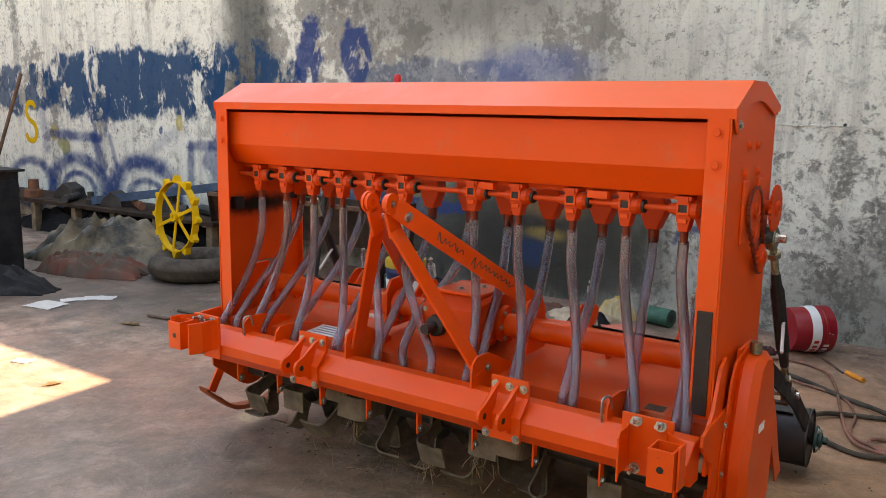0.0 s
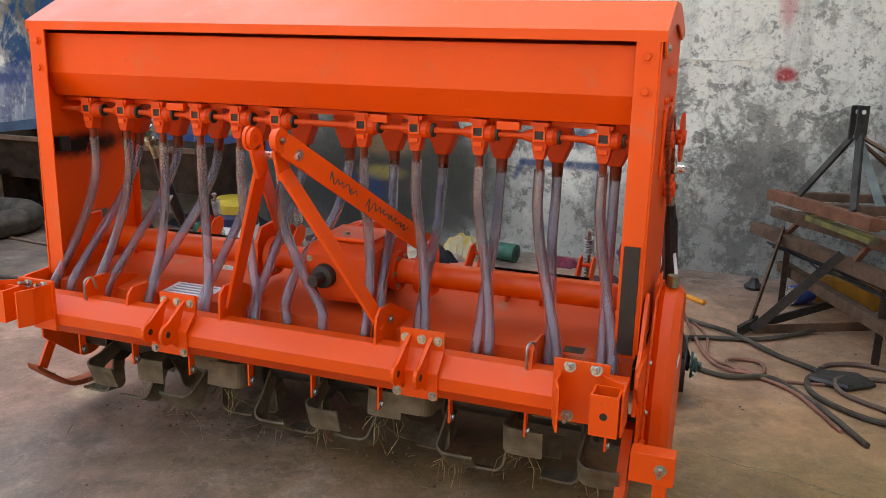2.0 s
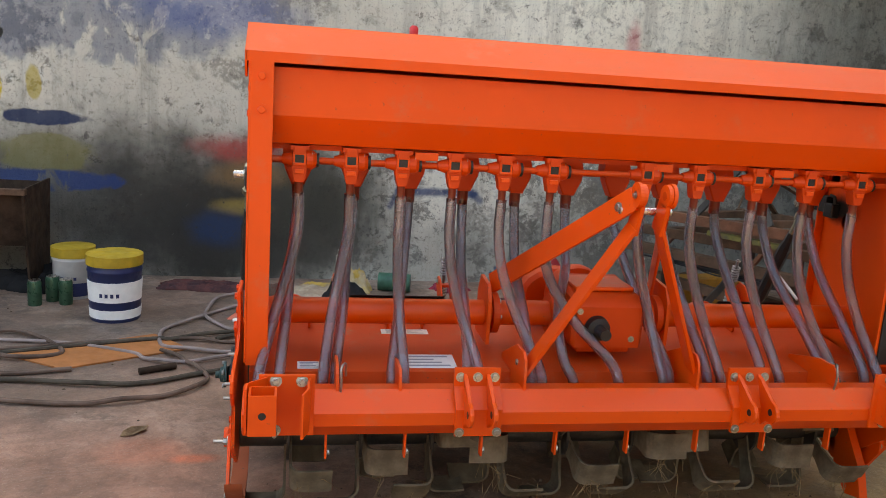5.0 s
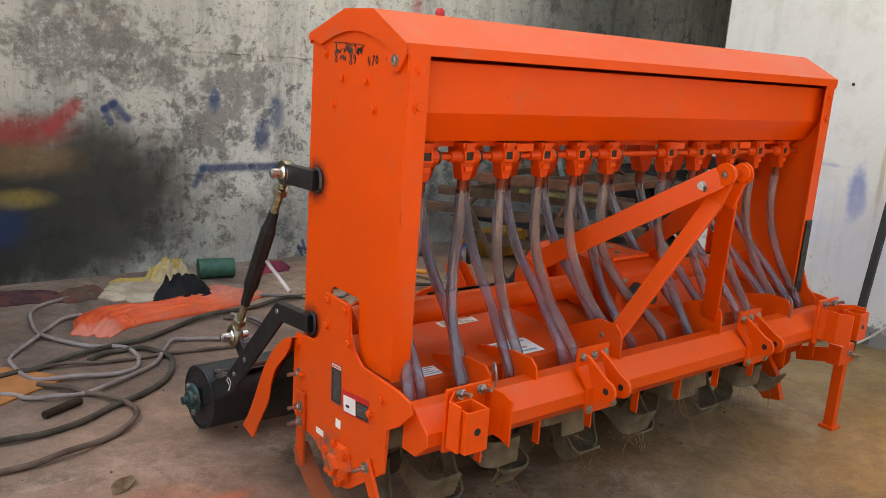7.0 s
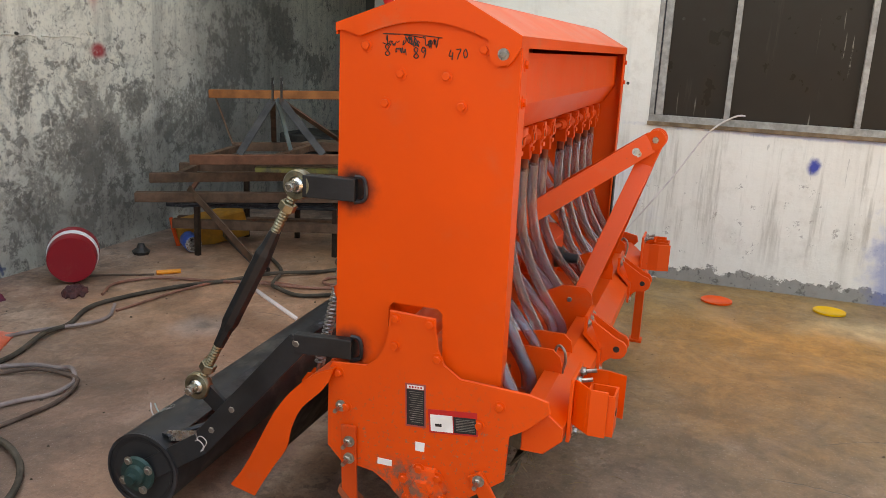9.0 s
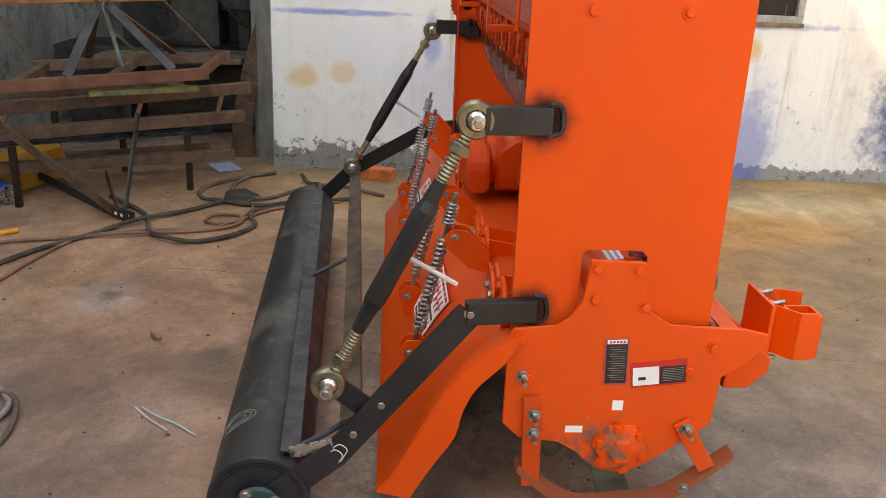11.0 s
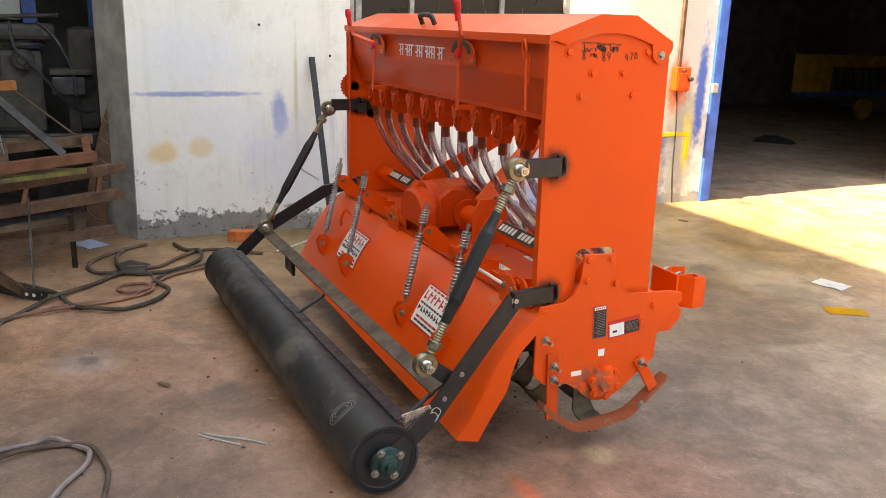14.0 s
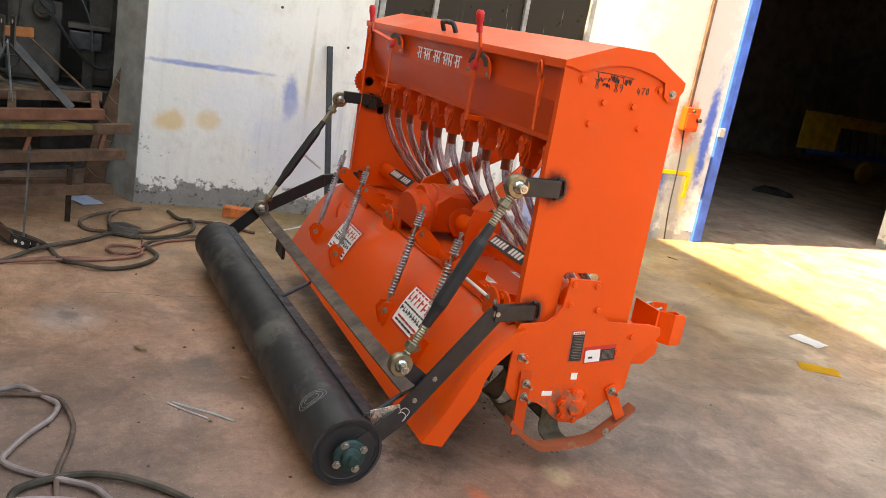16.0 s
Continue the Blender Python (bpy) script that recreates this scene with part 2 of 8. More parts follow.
    for centre, radius, amount in (((0.78, 3.26, 1.10), (0.10, 1e3, 0.17), 0.85), ((1.06, 3.26, 0.76), (0.20, 1e3, 0.16), 0.9), ((1.2, 3.26, 0.60), (0.30, 1e3, 0.09), 0.85),
                                   ((-1.05, 3.26, 1.36), (0.40, 1e3, 0.15), 0.8), ((2.45, 3.26, 0.82), (0.36, 1e3, 0.22), 0.85), ((0.90, 3.26, 0.42), (0.13, 1e3, 0.22), 0.8),
                                   ((1.78, 3.26, 0.98), (0.16, 1e3, 0.11), 0.8), ((-0.55, 3.26, 1.22), (0.22, 1e3, 0.10), 0.7), ((0.45, 3.26, 0.45), (0.25, 1e3, 0.10), 0.6)):
        if not here(centre[0], radius[0] * 2):
            continue
        patch = m.math("MULTIPLY", m.spot(centre, radius, 0.16, 7.5, 1.3), m.ramp(specks, 0.40, 0.52))
        c = m.mix(m.math("MULTIPLY", patch, amount * 0.8), c, bare)
    torn = m.ramp(m.noise(2.6, 9, 0.66, m.scaled((1.5, 1, 0.8)), 0.4), 0.40, 0.47)
    for centre, radius, col, amount in (
        ((-6.6, 3.26, 1.62), (1.75, 1e3, 0.40), (0.010, 0.052, 0.120), 0.96),
        ((-8.8, 3.26, 1.60), (0.8, 1e3, 0.30), (0.010, 0.052, 0.120), 0.85),
        ((-4.7, 3.26, 1.62), (0.75, 1e3, 0.42), (0.010, 0.052, 0.120), 0.93),
        ((-3.75, 3.26, 1.88), (0.16, 1e3, 0.34), (0.016, 0.042, 0.15), 0.9),
        ((-3.2, 3.26, 1.9), (0.17, 1e3, 0.30), (0.016, 0.042, 0.15), 0.9),
        ((-2.4, 3.26, 1.62), (0.9, 1e3, 0.22), (0.015, 0.05, 0.13), 0.5),
        ((-4.6, 3.26, 0.85), (0.6, 1e3, 0.35), (0.022, 0.055, 0.17), 0.6),
        ((-3.3, 3.26, 0.75), (0.5, 1e3, 0.35), (0.03, 0.06, 0.17), 0.7),
        ((-1.45, 3.26, 1.75), (0.5, 1e3, 0.15), (0.05, 0.09, 0.25), 0.6),
        ((0.30, 3.26, 1.0), (0.05, 1e3, 0.10), (0.04, 0.08, 0.18), 0.65),
        ((0.20, 3.26, 0.87), (0.05, 1e3, 0.10), (0.04, 0.08, 0.18), 0.65),
        ((-0.13, 3.26, 1.07), (0.032, 1e3, 0.07), (0.035, 0.075, 0.20), 0.75),
        ((-1.27, 3.26, 0.875), (0.26, 1e3, 0.085), (0.40, 0.060, 0.050), 0.72),
        ((-1.20, 3.26, 0.71), (0.24, 1e3, 0.09), (0.30, 0.17, 0.07), 0.5),
        ((1.43, 3.26, 1.285), (0.06, 1e3, 0.04), (0.42, 0.02, 0.03), 0.9),
        ((1.40, 3.26, 1.72), (0.05, 1e3, 0.16), (0.55, 0.10, 0.11), 0.55),
        ((-1.27, 3.26, 0.485), (0.16, 1e3, 0.05), (0.36, 0.25, 0.07), 0.6),
        ((-1.40, 3.26, 0.33), (0.18, 1e3, 0.12), (0.02, 0.045, 0.11), 0.7),
        ((-2.79, 3.26, 1.17), (0.06, 1e3, 0.17), (0.55, 0.40, 0.02), 0.95),
        ((-2.54, 3.26, 1.23), (0.05, 1e3, 0.12), (0.42, 0.31, 0.04), 0.7),
        ((-2.49, 3.26, 1.02), (0.30, 1e3, 0.05), (0.015, 0.03, 0.08), 0.9),
        ((-2.49, 3.26, 0.79), (0.30, 1e3, 0.12), (0.20, 0.18, 0.06), 0.6),
        ((-2.50, 3.26, 0.62), (0.45, 1e3, 0.07), (0.02, 0.05, 0.16), 0.8),
        ((-3.2, 3.26, 1.30), (0.25, 1e3, 0.30), (0.02, 0.05, 0.14), 0.8),
        ((-5.63, 3.26, 1.235), (0.08, 1e3, 0.085), (0.45, 0.33, 0.04), 0.8),
        ((-8.04, 3.26, 1.06), (0.08, 1e3, 0.085), (0.50, 0.38, 0.03), 0.85),
        ((-7.83, 3.26, 0.905), (0.15, 1e3, 0.11), (0.20, 0.19, 0.04), 0.8),
        ((-5.96, 3.26, 1.15), (0.05, 1e3, 0.06), (0.03, 0.06, 0.17), 0.85),
    ):
        if not here(centre[0], radius[0] * 1.8):
            continue
        if centre[0] < -2.0:
            shape = m.math("MULTIPLY", m.spot(centre, radius, 0.13, 3.0, 0.85), torn)
        else:
            shape = m.math("MULTIPLY", m.spot(centre, radius, 0.55, 5.0, 0.55), m.ramp(specks, 0.30, 0.46))
        c = m.mix(m.math("MULTIPLY", shape, amount), c, col)
    # sprayed lines: loop, angle and scribble near the sacks, red dash, a tractor far to the west
    ink, deep, red = (0.030, 0.055, 0.130), (0.010, 0.040, 0.145), (0.42, 0.055, 0.05)
    worn = m.ramp(specks, 0.30, 0.47, 0.35, 1.0)
    faded = m.ramp(m.noise(3.4, 6, 0.7), 0.40, 0.66, 1.0, 0.6)
    for p, q, r, col, amount in (
        ((-0.80, 1.00), (-0.745, 1.035), 0.020, ink, 0.85), ((-0.745, 1.035), (-0.67, 0.945), 0.026, ink, 0.8), ((-0.80, 1.00), (-0.765, 0.92), 0.018, ink, 0.7),
        ((-0.20, 0.640), (0.33, 0.640), 0.027, ink, 0.85), ((-0.20, 0.635), (-0.255, 0.53), 0.022, ink, 0.65), ((0.33, 0.64), (0.38, 0.59), 0.024, ink, 0.7),
        ((-1.10, 0.89), (-0.965, 1.015), 0.042, red, 0.75),
        ((0.50, 0.07), (0.53, 0.01), 0.012, ink, 0.8), ((0.53, 0.11), (0.56, 0.02), 0.010, ink, 0.8), ((0.50, 0.06), (0.575, 0.05), 0.010, ink, 0.7),
        ((-8.10, 1.06), (-7.10, 1.03), 0.060, deep, 0.85), ((-7.20, 1.03), (-7.05, 0.70), 0.075, deep, 0.8), ((-8.28, 1.30), (-8.20, 0.90), 0.080, deep, 0.5),
        ((-7.35, 1.55), (-7.15, 1.08), 0.030, deep, 0.6), ((-6.98, 1.08), (-6.86, 1.50), 0.035, deep, 0.55), ((-6.90, 1.05), (-6.75, 0.62), 0.040, deep, 0.6),
        ((-5.49, 0.50), (-5.47, 1.00), 0.055, deep, 0.8), ((-5.47, 1.00), (-4.70, 1.06), 0.050, deep, 0.8), ((-6.30, 0.85), (-5.70, 1.15), 0.060, deep, 0.3),
    ):
        if here(p[0], 0.3):
            c = m.mix(m.math("MULTIPLY", m.math("MULTIPLY", m.stroke(p, q, r), faded if west else worn), amount), c, col)
    for centre, rx, rz, band, amount in (((-8.60, 0.42), 0.48, 0.29, 0.18, 0.92), ((-7.57, 0.42), 0.56, 0.36, 0.20, 0.95), ((-7.57, 0.40), 0.32, 0.20, 0.17, 0.9), ((-6.30, 0.45), 0.55, 0.34, 0.24, 0.95), ((-6.25, 0.42), 0.30, 0.17, 0.22, 0.85)):
        if here(centre[0], rx):
            c = m.mix(m.math("MULTIPLY", m.math("MULTIPLY", m.arc(centre, rx, rz, band), faded), amount), c, deep)
    m.colour(c)
    relief = m.math("SUBTRACT", m.noise(22, 8, 0.75), m.math("MULTIPLY", m.math("ADD", flaked, patches), 0.22))
    m.bump(relief, 0.7, 0.014)
    return m.m


def wall_b_material():
    """White limewash over plaster, damp grey foot, spray marks."""
    m = Mat("limewashed_plaster", 0.88)
    c = m.mix(m.noise(1.6, 5), (0.70, 0.68, 0.62), (0.83, 0.81, 0.76))
    streaks = m.ramp(m.noise(1.0, 5, 0.65, m.scaled((1, 4.5, 0.4))), 0.52, 0.78)
    c = m.mix(m.math("MULTIPLY", streaks, 0.35), c, (0.33, 0.30, 0.25))
    chips = m.ramp(m.math("ADD", m.noise(11, 9, 0.78), m.math("MULTIPLY", m.spot((2.5, 0, 0.2), (1e3, 1e3, 0.45), 0.5, 2.0, 0.4), 0.06)), 0.665, 0.685)
    c = m.mix(m.math("MULTIPLY", m.ramp(m.noise(4.5, 8, 0.75), 0.50, 0.66), 0.26), c, (0.46, 0.42, 0.35))
    c = m.mix(m.math("MULTIPLY", chips, 0.7), c, (0.30, 0.28, 0.25))
    drips = m.ramp(m.noise(1.0, 6, 0.7, m.scaled((1, 11, 0.8))), 0.50, 0.66)
    c = m.mix(m.math("MULTIPLY", m.math("MULTIPLY", drips, m.spot((2.5, -0.9, 0.62), (1e3, 1.5, 0.40), 0.4, 2.0, 0.5)), 0.48), c, (0.30, 0.27, 0.22))
    foot = m.math("MAXIMUM", m.spot((2.5, 0.85, 0.0), (1e3, 0.95, 0.16), 0.09, 9.0, 1.0), m.math("MULTIPLY", m.spot((2.5, 0, 0.0), (1e3, 1e3, 0.085), 0.08, 11.0, 1.5), 0.9))
    rot = m.mix(m.noise(12, 5), (0.17, 0.16, 0.15), (0.32, 0.30, 0.27))
    c = m.mix(foot, c, m.mix(m.math("MULTIPLY", m.ramp(m.noise(16, 8, 0.75), 0.54, 0.60), 0.75), rot, (0.045, 0.042, 0.038)))
    for centre, radius, col, amount in (
        # grey dirt on the pier, darkened further against the strong bounced light
        ((2.5, -3.0, 1.6), (1e3, 0.55, 2.2), (0.42, 0.39, 0.34), 0.7),
        ((2.5, -3.1, 0.5), (1e3, 0.25, 0.5), (0.25, 0.22, 0.18), 0.6),
        ((2.5, 0.98, 0.985), (1e3, 0.40, 0.017), (0.12, 0.19, 0.48), 0.75),
        ((2.5, 1.0, 1.25), (1e3, 0.32, 0.22), (0.62, 0.66, 0.76), 0.45),
        ((2.5, 0.75, 0.75), (1e3, 0.30, 0.20), (0.64, 0.67, 0.75), 0.35),
        ((2.5, 0.42, 0.84), (1e3, 0.05, 0.16), (0.12, 0.19, 0.48), 0.7),
        ((2.5, 1.22, 0.59), (1e3, 0.09, 0.07), (0.72, 0.44, 0.10), 0.6),
        ((2.5, 0.98, 0.62), (1e3, 0.08, 0.06), (0.72, 0.46, 0.12), 0.5),
        ((2.5, 0.3, 1.0), (1e3, 0.015, 0.35), (0.45, 0.36, 0.15), 0.5),
        ((2.5, 0.30, 0.5), (1e3, 0.35, 0.3), (0.55, 0.56, 0.66), 0.5),
        ((2.5, -1.115, 0.81), (1e3, 0.035, 0.045), (0.015, 0.04, 0.30), 0.95),
        ((2.5, -1.62, 0.85), (1e3, 0.05, 0.07), (0.65, 0.35, 0.06), 0.7),
        ((2.5, -1.68, 0.25), (1e3, 0.16, 0.35), (0.08, 0.14, 0.42), 0.6),
        ((2.5, -1.2, 1.0), (1e3, 0.9, 0.02), (0.12, 0.17, 0.40), 0.6),
        ((2.5, -2.75, 0.45), (1e3, 0.24, 0.36), (0.02, 0.055, 0.22), 0.85),
        ((2.5, -2.85, 0.3), (1e3, 0.10, 0.16), (0.70, 0.50, 0.03), 0.75),
        ((2.5, -3.22, 0.55), (1e3, 0.05, 0.25), (0.70, 0.52, 0.05), 0.6),
        ((2.5, -3.06, 1.02), (1e3, 0.10, 0.20), (0.62, 0.10, 0.02), 0.75),
        ((2.5, -3.33, 1.0), (1e3, 0.05, 0.45), (0.03, 0.10, 0.42), 0.9),
    ):
        c = m.mix(m.math("MULTIPLY", m.spot(centre, radius, 0.5, 9.0, 0.95), amount), c, col)
    turned = m.t.nodes.new("ShaderNodeMapping")
    turned.inputs["Rotation"].default_value = (0.9, 0, 0)
    turned.inputs["Scale"].default_value = (1, 34, 5)
    m.link(m.co, turned.inputs[0])
    scuffs = m.math("MULTIPLY", m.ramp(m.noise(1.0, 3, 0.5, turned.outputs[0], 0.4), 0.69, 0.73), m.spot((2.5, -1.1, 0.75), (1e3, 0.8, 0.30), 0.4, 3.0, 0.5))
    c = m.mix(m.math("MULTIPLY", scuffs, 0.38), c, (0.10, 0.09, 0.08))
    m.colour(c)
    m.bump(m.math("ADD", m.noise(18, 6), m.math("MULTIPLY", m.math("ADD", chips, foot), -0.8)), 0.35, 0.01)
    return m.m


def floor_material():
    """Trowelled concrete, brown with dust, rubbed and stained, with overspray of orange and yellow; machine shade and a
    sunlit paling painted in.
    """
    m = Mat("stained_shaded_concrete", 0.7)
    m.b.inputs["Specular IOR Level"].default_value = 0.5
    c = m.mix(m.ramp(m.noise(0.7, 6, 0.65), 0.3, 0.7), (0.175, 0.100, 0.070), (0.295, 0.187, 0.134))
    c = m.mix(m.math("MULTIPLY", m.ramp(m.noise(3.1, 8, 0.74, None, 0.5), 0.50, 0.58), 0.62), c, (0.385, 0.28, 0.215))
    c = m.mix(m.math("MULTIPLY", m.ramp(m.noise(2.3, 6, 0.7, m.scaled((1, 1, 1), (7, 3, 0))), 0.51, 0.62), 0.65), c, (0.115, 0.078, 0.058))
    c = m.mix(m.math("MULTIPLY", m.ramp(m.noise(45, 6, 0.75), 0.53, 0.64), 0.55), c, (0.10, 0.08, 0.06))
    c = m.mix(m.math("MULTIPLY", m.ramp(m.noise(11, 8, 0.75, None, 0.8), 0.55, 0.64), 0.5), c, (0.385, 0.285, 0.22))
    c = m.mix(m.math("MULTIPLY", m.ramp(m.noise(7, 8, 0.75, m.scaled((1, 1, 1), (3, 9, 0))), 0.52, 0.58), 0.72), c, (0.095, 0.062, 0.045))
    rubbed = m.math("MULTIPLY", m.ramp(m.noise(1.0, 7, 0.72, m.scaled((2.2, 5.5, 1), (1, 4, 0)), 0.9), 0.55, 0.63), m.ramp(m.noise(0.8, 3, 0.5, m.scaled((1, 1, 1), (9, 2, 0))), 0.42, 0.58))
    c = m.mix(m.math("MULTIPLY", rubbed, 0.42), c, (0.42, 0.32, 0.25))
    redder = m.ramp(m.noise(0.9, 5, 0.6, m.scaled((1, 1, 1), (2, 6, 0))), 0.48, 0.62)
    c = m.mix(m.math("MULTIPLY", redder, 0.35), c, (0.30, 0.145, 0.095))
    for centre, radius, col, amount in (
        ((1.6, -1.5, 0), (1.9, 2.3, 1e3), (0.245, 0.150, 0.050), 0.85),
        # machine's shade on the floor before it, painted into the colour
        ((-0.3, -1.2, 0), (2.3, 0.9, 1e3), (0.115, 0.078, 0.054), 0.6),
        ((1.5, -0.95, 0), (0.35, 0.8, 1e3), (0.45, 0.19, 0.02), 0.6),
        ((1.35, -0.75, 0), (1.0, 0.55, 1e3), (0.36, 0.155, 0.035), 0.6),
        ((2.1, 0.5, 0), (0.8, 1.4, 1e3), (0.19, 0.12, 0.045), 0.7),
        ((-1.0, 1.75, 0), (0.5, 0.35, 1e3), (0.34, 0.17, 0.105), 0.5),
        ((-0.55, 1.35, 0), (0.22, 0.14, 1e3), (0.40, 0.33, 0.27), 0.45),
        ((-1.75, 1.15, 0), (0.30, 0.22, 1e3), (0.10, 0.075, 0.055), 0.5),
        ((1.1, 1.8, 0), (1.6, 1.0, 1e3), (0.42, 0.215, 0.115), 0.55),
        ((-0.6, 1.45, 0), (1.3, 0.6, 1e3), (0.27, 0.125, 0.078), 0.5),
        ((-1.45, 0.55, 0), (0.16, 0.10, 1e3), (0.55, 0.11, 0.04), 0.5),
        ((-1.7, 0.25, 0), (0.9, 0.5, 1e3), (0.42, 0.17, 0.10), 0.5),
        # broad darker areas to the north-west and west of the machine
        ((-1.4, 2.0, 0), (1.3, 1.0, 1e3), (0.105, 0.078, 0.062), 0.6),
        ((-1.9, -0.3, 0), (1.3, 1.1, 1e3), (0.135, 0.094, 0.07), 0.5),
        ((-0.175, 1.27, 0), (0.10, 0.06, 1e3), (0.08, 0.065, 0.05), 0.6),
        ((0.37, 1.79, 0), (0.15, 0.13, 1e3), (0.36, 0.31, 0.28), 0.4),
        ((0.37, 1.79, 0), (0.05, 0.045, 1e3), (0.10, 0.08, 0.07), 0.7),
        ((-1.26, 0.49, 0), (0.085, 0.035, 1e3), (0.62, 0.13, 0.05), 0.6),
        ((-1.15, 0.12, 0), (0.07, 0.05, 1e3), (0.46, 0.37, 0.20), 0.4),
        # sunlit yard floor painted paler, which also sets the bounced light
        ((-3.0, -9.0, 0), (13.0, 4.2, 1e3), (0.30, 0.25, 0.195), 0.8),
        # floor darker around the cabinet and heaps
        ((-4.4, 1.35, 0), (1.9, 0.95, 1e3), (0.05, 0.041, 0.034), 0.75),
        ((-0.9, 1.1, 0), (0.7, 0.3, 1e3), (0.36, 0.19, 0.12), 0.45),
        ((1.9, -1.9, 0), (0.25, 0.7, 1e3), (0.48, 0.38, 0.22), 0.45),
        ((0.3, -2.2, 0), (1.4, 0.25, 1e3), (0.34, 0.28, 0.21), 0.3),
        ((-1.5, -1.6, 0), (0.9, 0.5, 1e3), (0.34, 0.27, 0.21), 0.3),
    ):
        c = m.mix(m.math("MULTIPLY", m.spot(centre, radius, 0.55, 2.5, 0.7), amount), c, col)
    uneven = m.math("MULTIPLY", m.ramp(m.noise(2.2, 8, 0.72, m.scaled((1, 1, 1), (5, 5, 0)), 0.8), 0.36, 0.62, 0.80, 1.26), m.ramp(m.noise(8.5, 9, 0.76, m.scaled((1, 1, 1), (1, 8, 0)), 0.6), 0.40, 0.60, 0.90, 1.14))
    uneven = m.math("MULTIPLY", uneven, m.ramp(m.noise(30, 7, 0.78, m.scaled((1, 1, 1), (6, 2, 0))), 0.47, 0.60, 1.04, 0.90))
    worn = m.t.nodes.new("ShaderNodeVectorMath")
    worn.operation = "SCALE"
    m.link(c, worn.inputs[0])
    m.link(uneven, worn.inputs["Scale"])
    c = worn.outputs[0]
    c = m.mix(m.math("MULTIPLY", m.ramp(m.noise(130, 5, 0.75), 0.56, 0.66), 0.5), c, (0.09, 0.07, 0.055))
    c = m.mix(m.math("MULTIPLY", m.ramp(m.noise(90, 5, 0.75, m.scaled((1, 1, 1), (5, 1, 0))), 0.58, 0.66), 0.45), c, (0.46, 0.375, 0.29))
    def crack(p, q, wide=0.004, sway=0.16):
        (x0, y0), (x1, y1) = p, q
        n = m.t.nodes.new("ShaderNodeMapping")
        n.vector_type = "TEXTURE"
        n.inputs["Location"].default_value = ((x0 + x1) / 2, (y0 + y1) / 2, 0)
        n.inputs["Rotation"].default_value = (0, 0, math.atan2(y1 - y0, x1 - x0))
        m.link(m.co, n.inputs[0])
        split = m.t.nodes.new("ShaderNodeSeparateXYZ")
        m.link(n.outputs[0], split.inputs[0])
        bend = m.math("ADD", m.math("MULTIPLY", m.math("SUBTRACT", m.noise(2.6, 3), 0.5), sway), m.math("MULTIPLY", m.math("SUBTRACT", m.noise(22, 4), 0.5), 0.03))
        off = m.math("ABSOLUTE", m.math("ADD", split.outputs[1], bend))
        ends = m.ramp(m.math("ABSOLUTE", split.outputs[0]), math.hypot(x1 - x0, y1 - y0) * 0.40, math.hypot(x1 - x0, y1 - y0) * 0.5, 1.0, 0.0)
        return m.math("MULTIPLY", m.ramp(off, wide * 0.3, wide, 1.0, 0.0), ends)
    line = None
    for p, q, w in (((-0.14, -0.80), (-0.12, -2.1), 0.005), ((0.62, 0.95), (0.68, 1.7), 0.004), ((-0.3, -2.0), (-0.9, -2.7), 0.004), ((0.2, -1.0), (1.1, -2.6), 0.004), ((-2.6, 0.9), (-1.7, 2.2), 0.003), ((1.2, 0.6), (2.4, 0.2), 0.004)):
        one = crack(p, q, w)
        line = one if line is None else m.math("MAXIMUM", line, one)
    c = m.mix(m.math("MULTIPLY", line, 0.75), c, (0.055, 0.042, 0.034))
    m.colour(c)
    m.rough(m.ramp(m.noise(1.8, 5), 0.3, 0.7, 0.36, 0.66))
    m.bump(m.math("SUBTRACT", m.math("ADD", m.math("ADD", m.noise(30, 5), m.noise(4, 3)), m.math("MULTIPLY", rubbed, 0.4)), line), 0.30, 0.008)
    return m.m


wall_a_mat, wall_west_mat, wall_b_mat, floor_mat = wall_a_material(False), wall_a_material(True), wall_b_material(), floor_material()
cement = plain("grey_cement", (0.30, 0.29, 0.27), 0.9, 0, 0.25, 5, 0.3)
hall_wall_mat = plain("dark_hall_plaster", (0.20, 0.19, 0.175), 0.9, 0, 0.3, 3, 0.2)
# one dark grey; on the yard walls it also keeps bounced light low
dark_wall_mat = plain("dark_plaster", (0.085, 0.08, 0.074), 0.9, 0, 0.3, 3, 0.2)


# ---- mesh tools ----
def link_mesh(name, mesh, material, parent=None, m=None, label=""):
    ob = new(name, mesh)
    if m is not None:
        ob.matrix_basis = m
    if material is not None and not mesh.materials:
        mesh.materials.append(material)
    if parent is not None:
        ob.parent = parent
        ob.matrix_parent_inverse = world_of(parent).inverted()
    return tagged(ob, label)


def world_of(ob):
    if ob.parent is None:
        return ob.matrix_basis.copy()
    return world_of(ob.parent) @ ob.matrix_parent_inverse @ ob.matrix_basis


def finish(bm, smooth=False):
    bmesh.ops.recalc_face_normals(bm, faces=bm.faces)
    me = bpy.data.meshes.new("mesh")
    bm.to_mesh(me)
    bm.free()
    if smooth:
        for p in me.polygons:
            p.use_smooth = True
        me.set_sharp_from_angle(angle=radians(40))
    return me


def part(name, bm, material, parent=None, label="", smooth=False, m=None):
    """One mesh object under a thing or under a part."""
    return link_mesh(name, finish(bm, smooth), material, parent, m, label)


def base(name, place, label, category, group="", kind=""):
    """An Empty at a thing's base."""
    ob = new(name)
    ob.empty_display_size = 0.1
    ob.location = place
    return tagged(ob, label, category, group, kind)


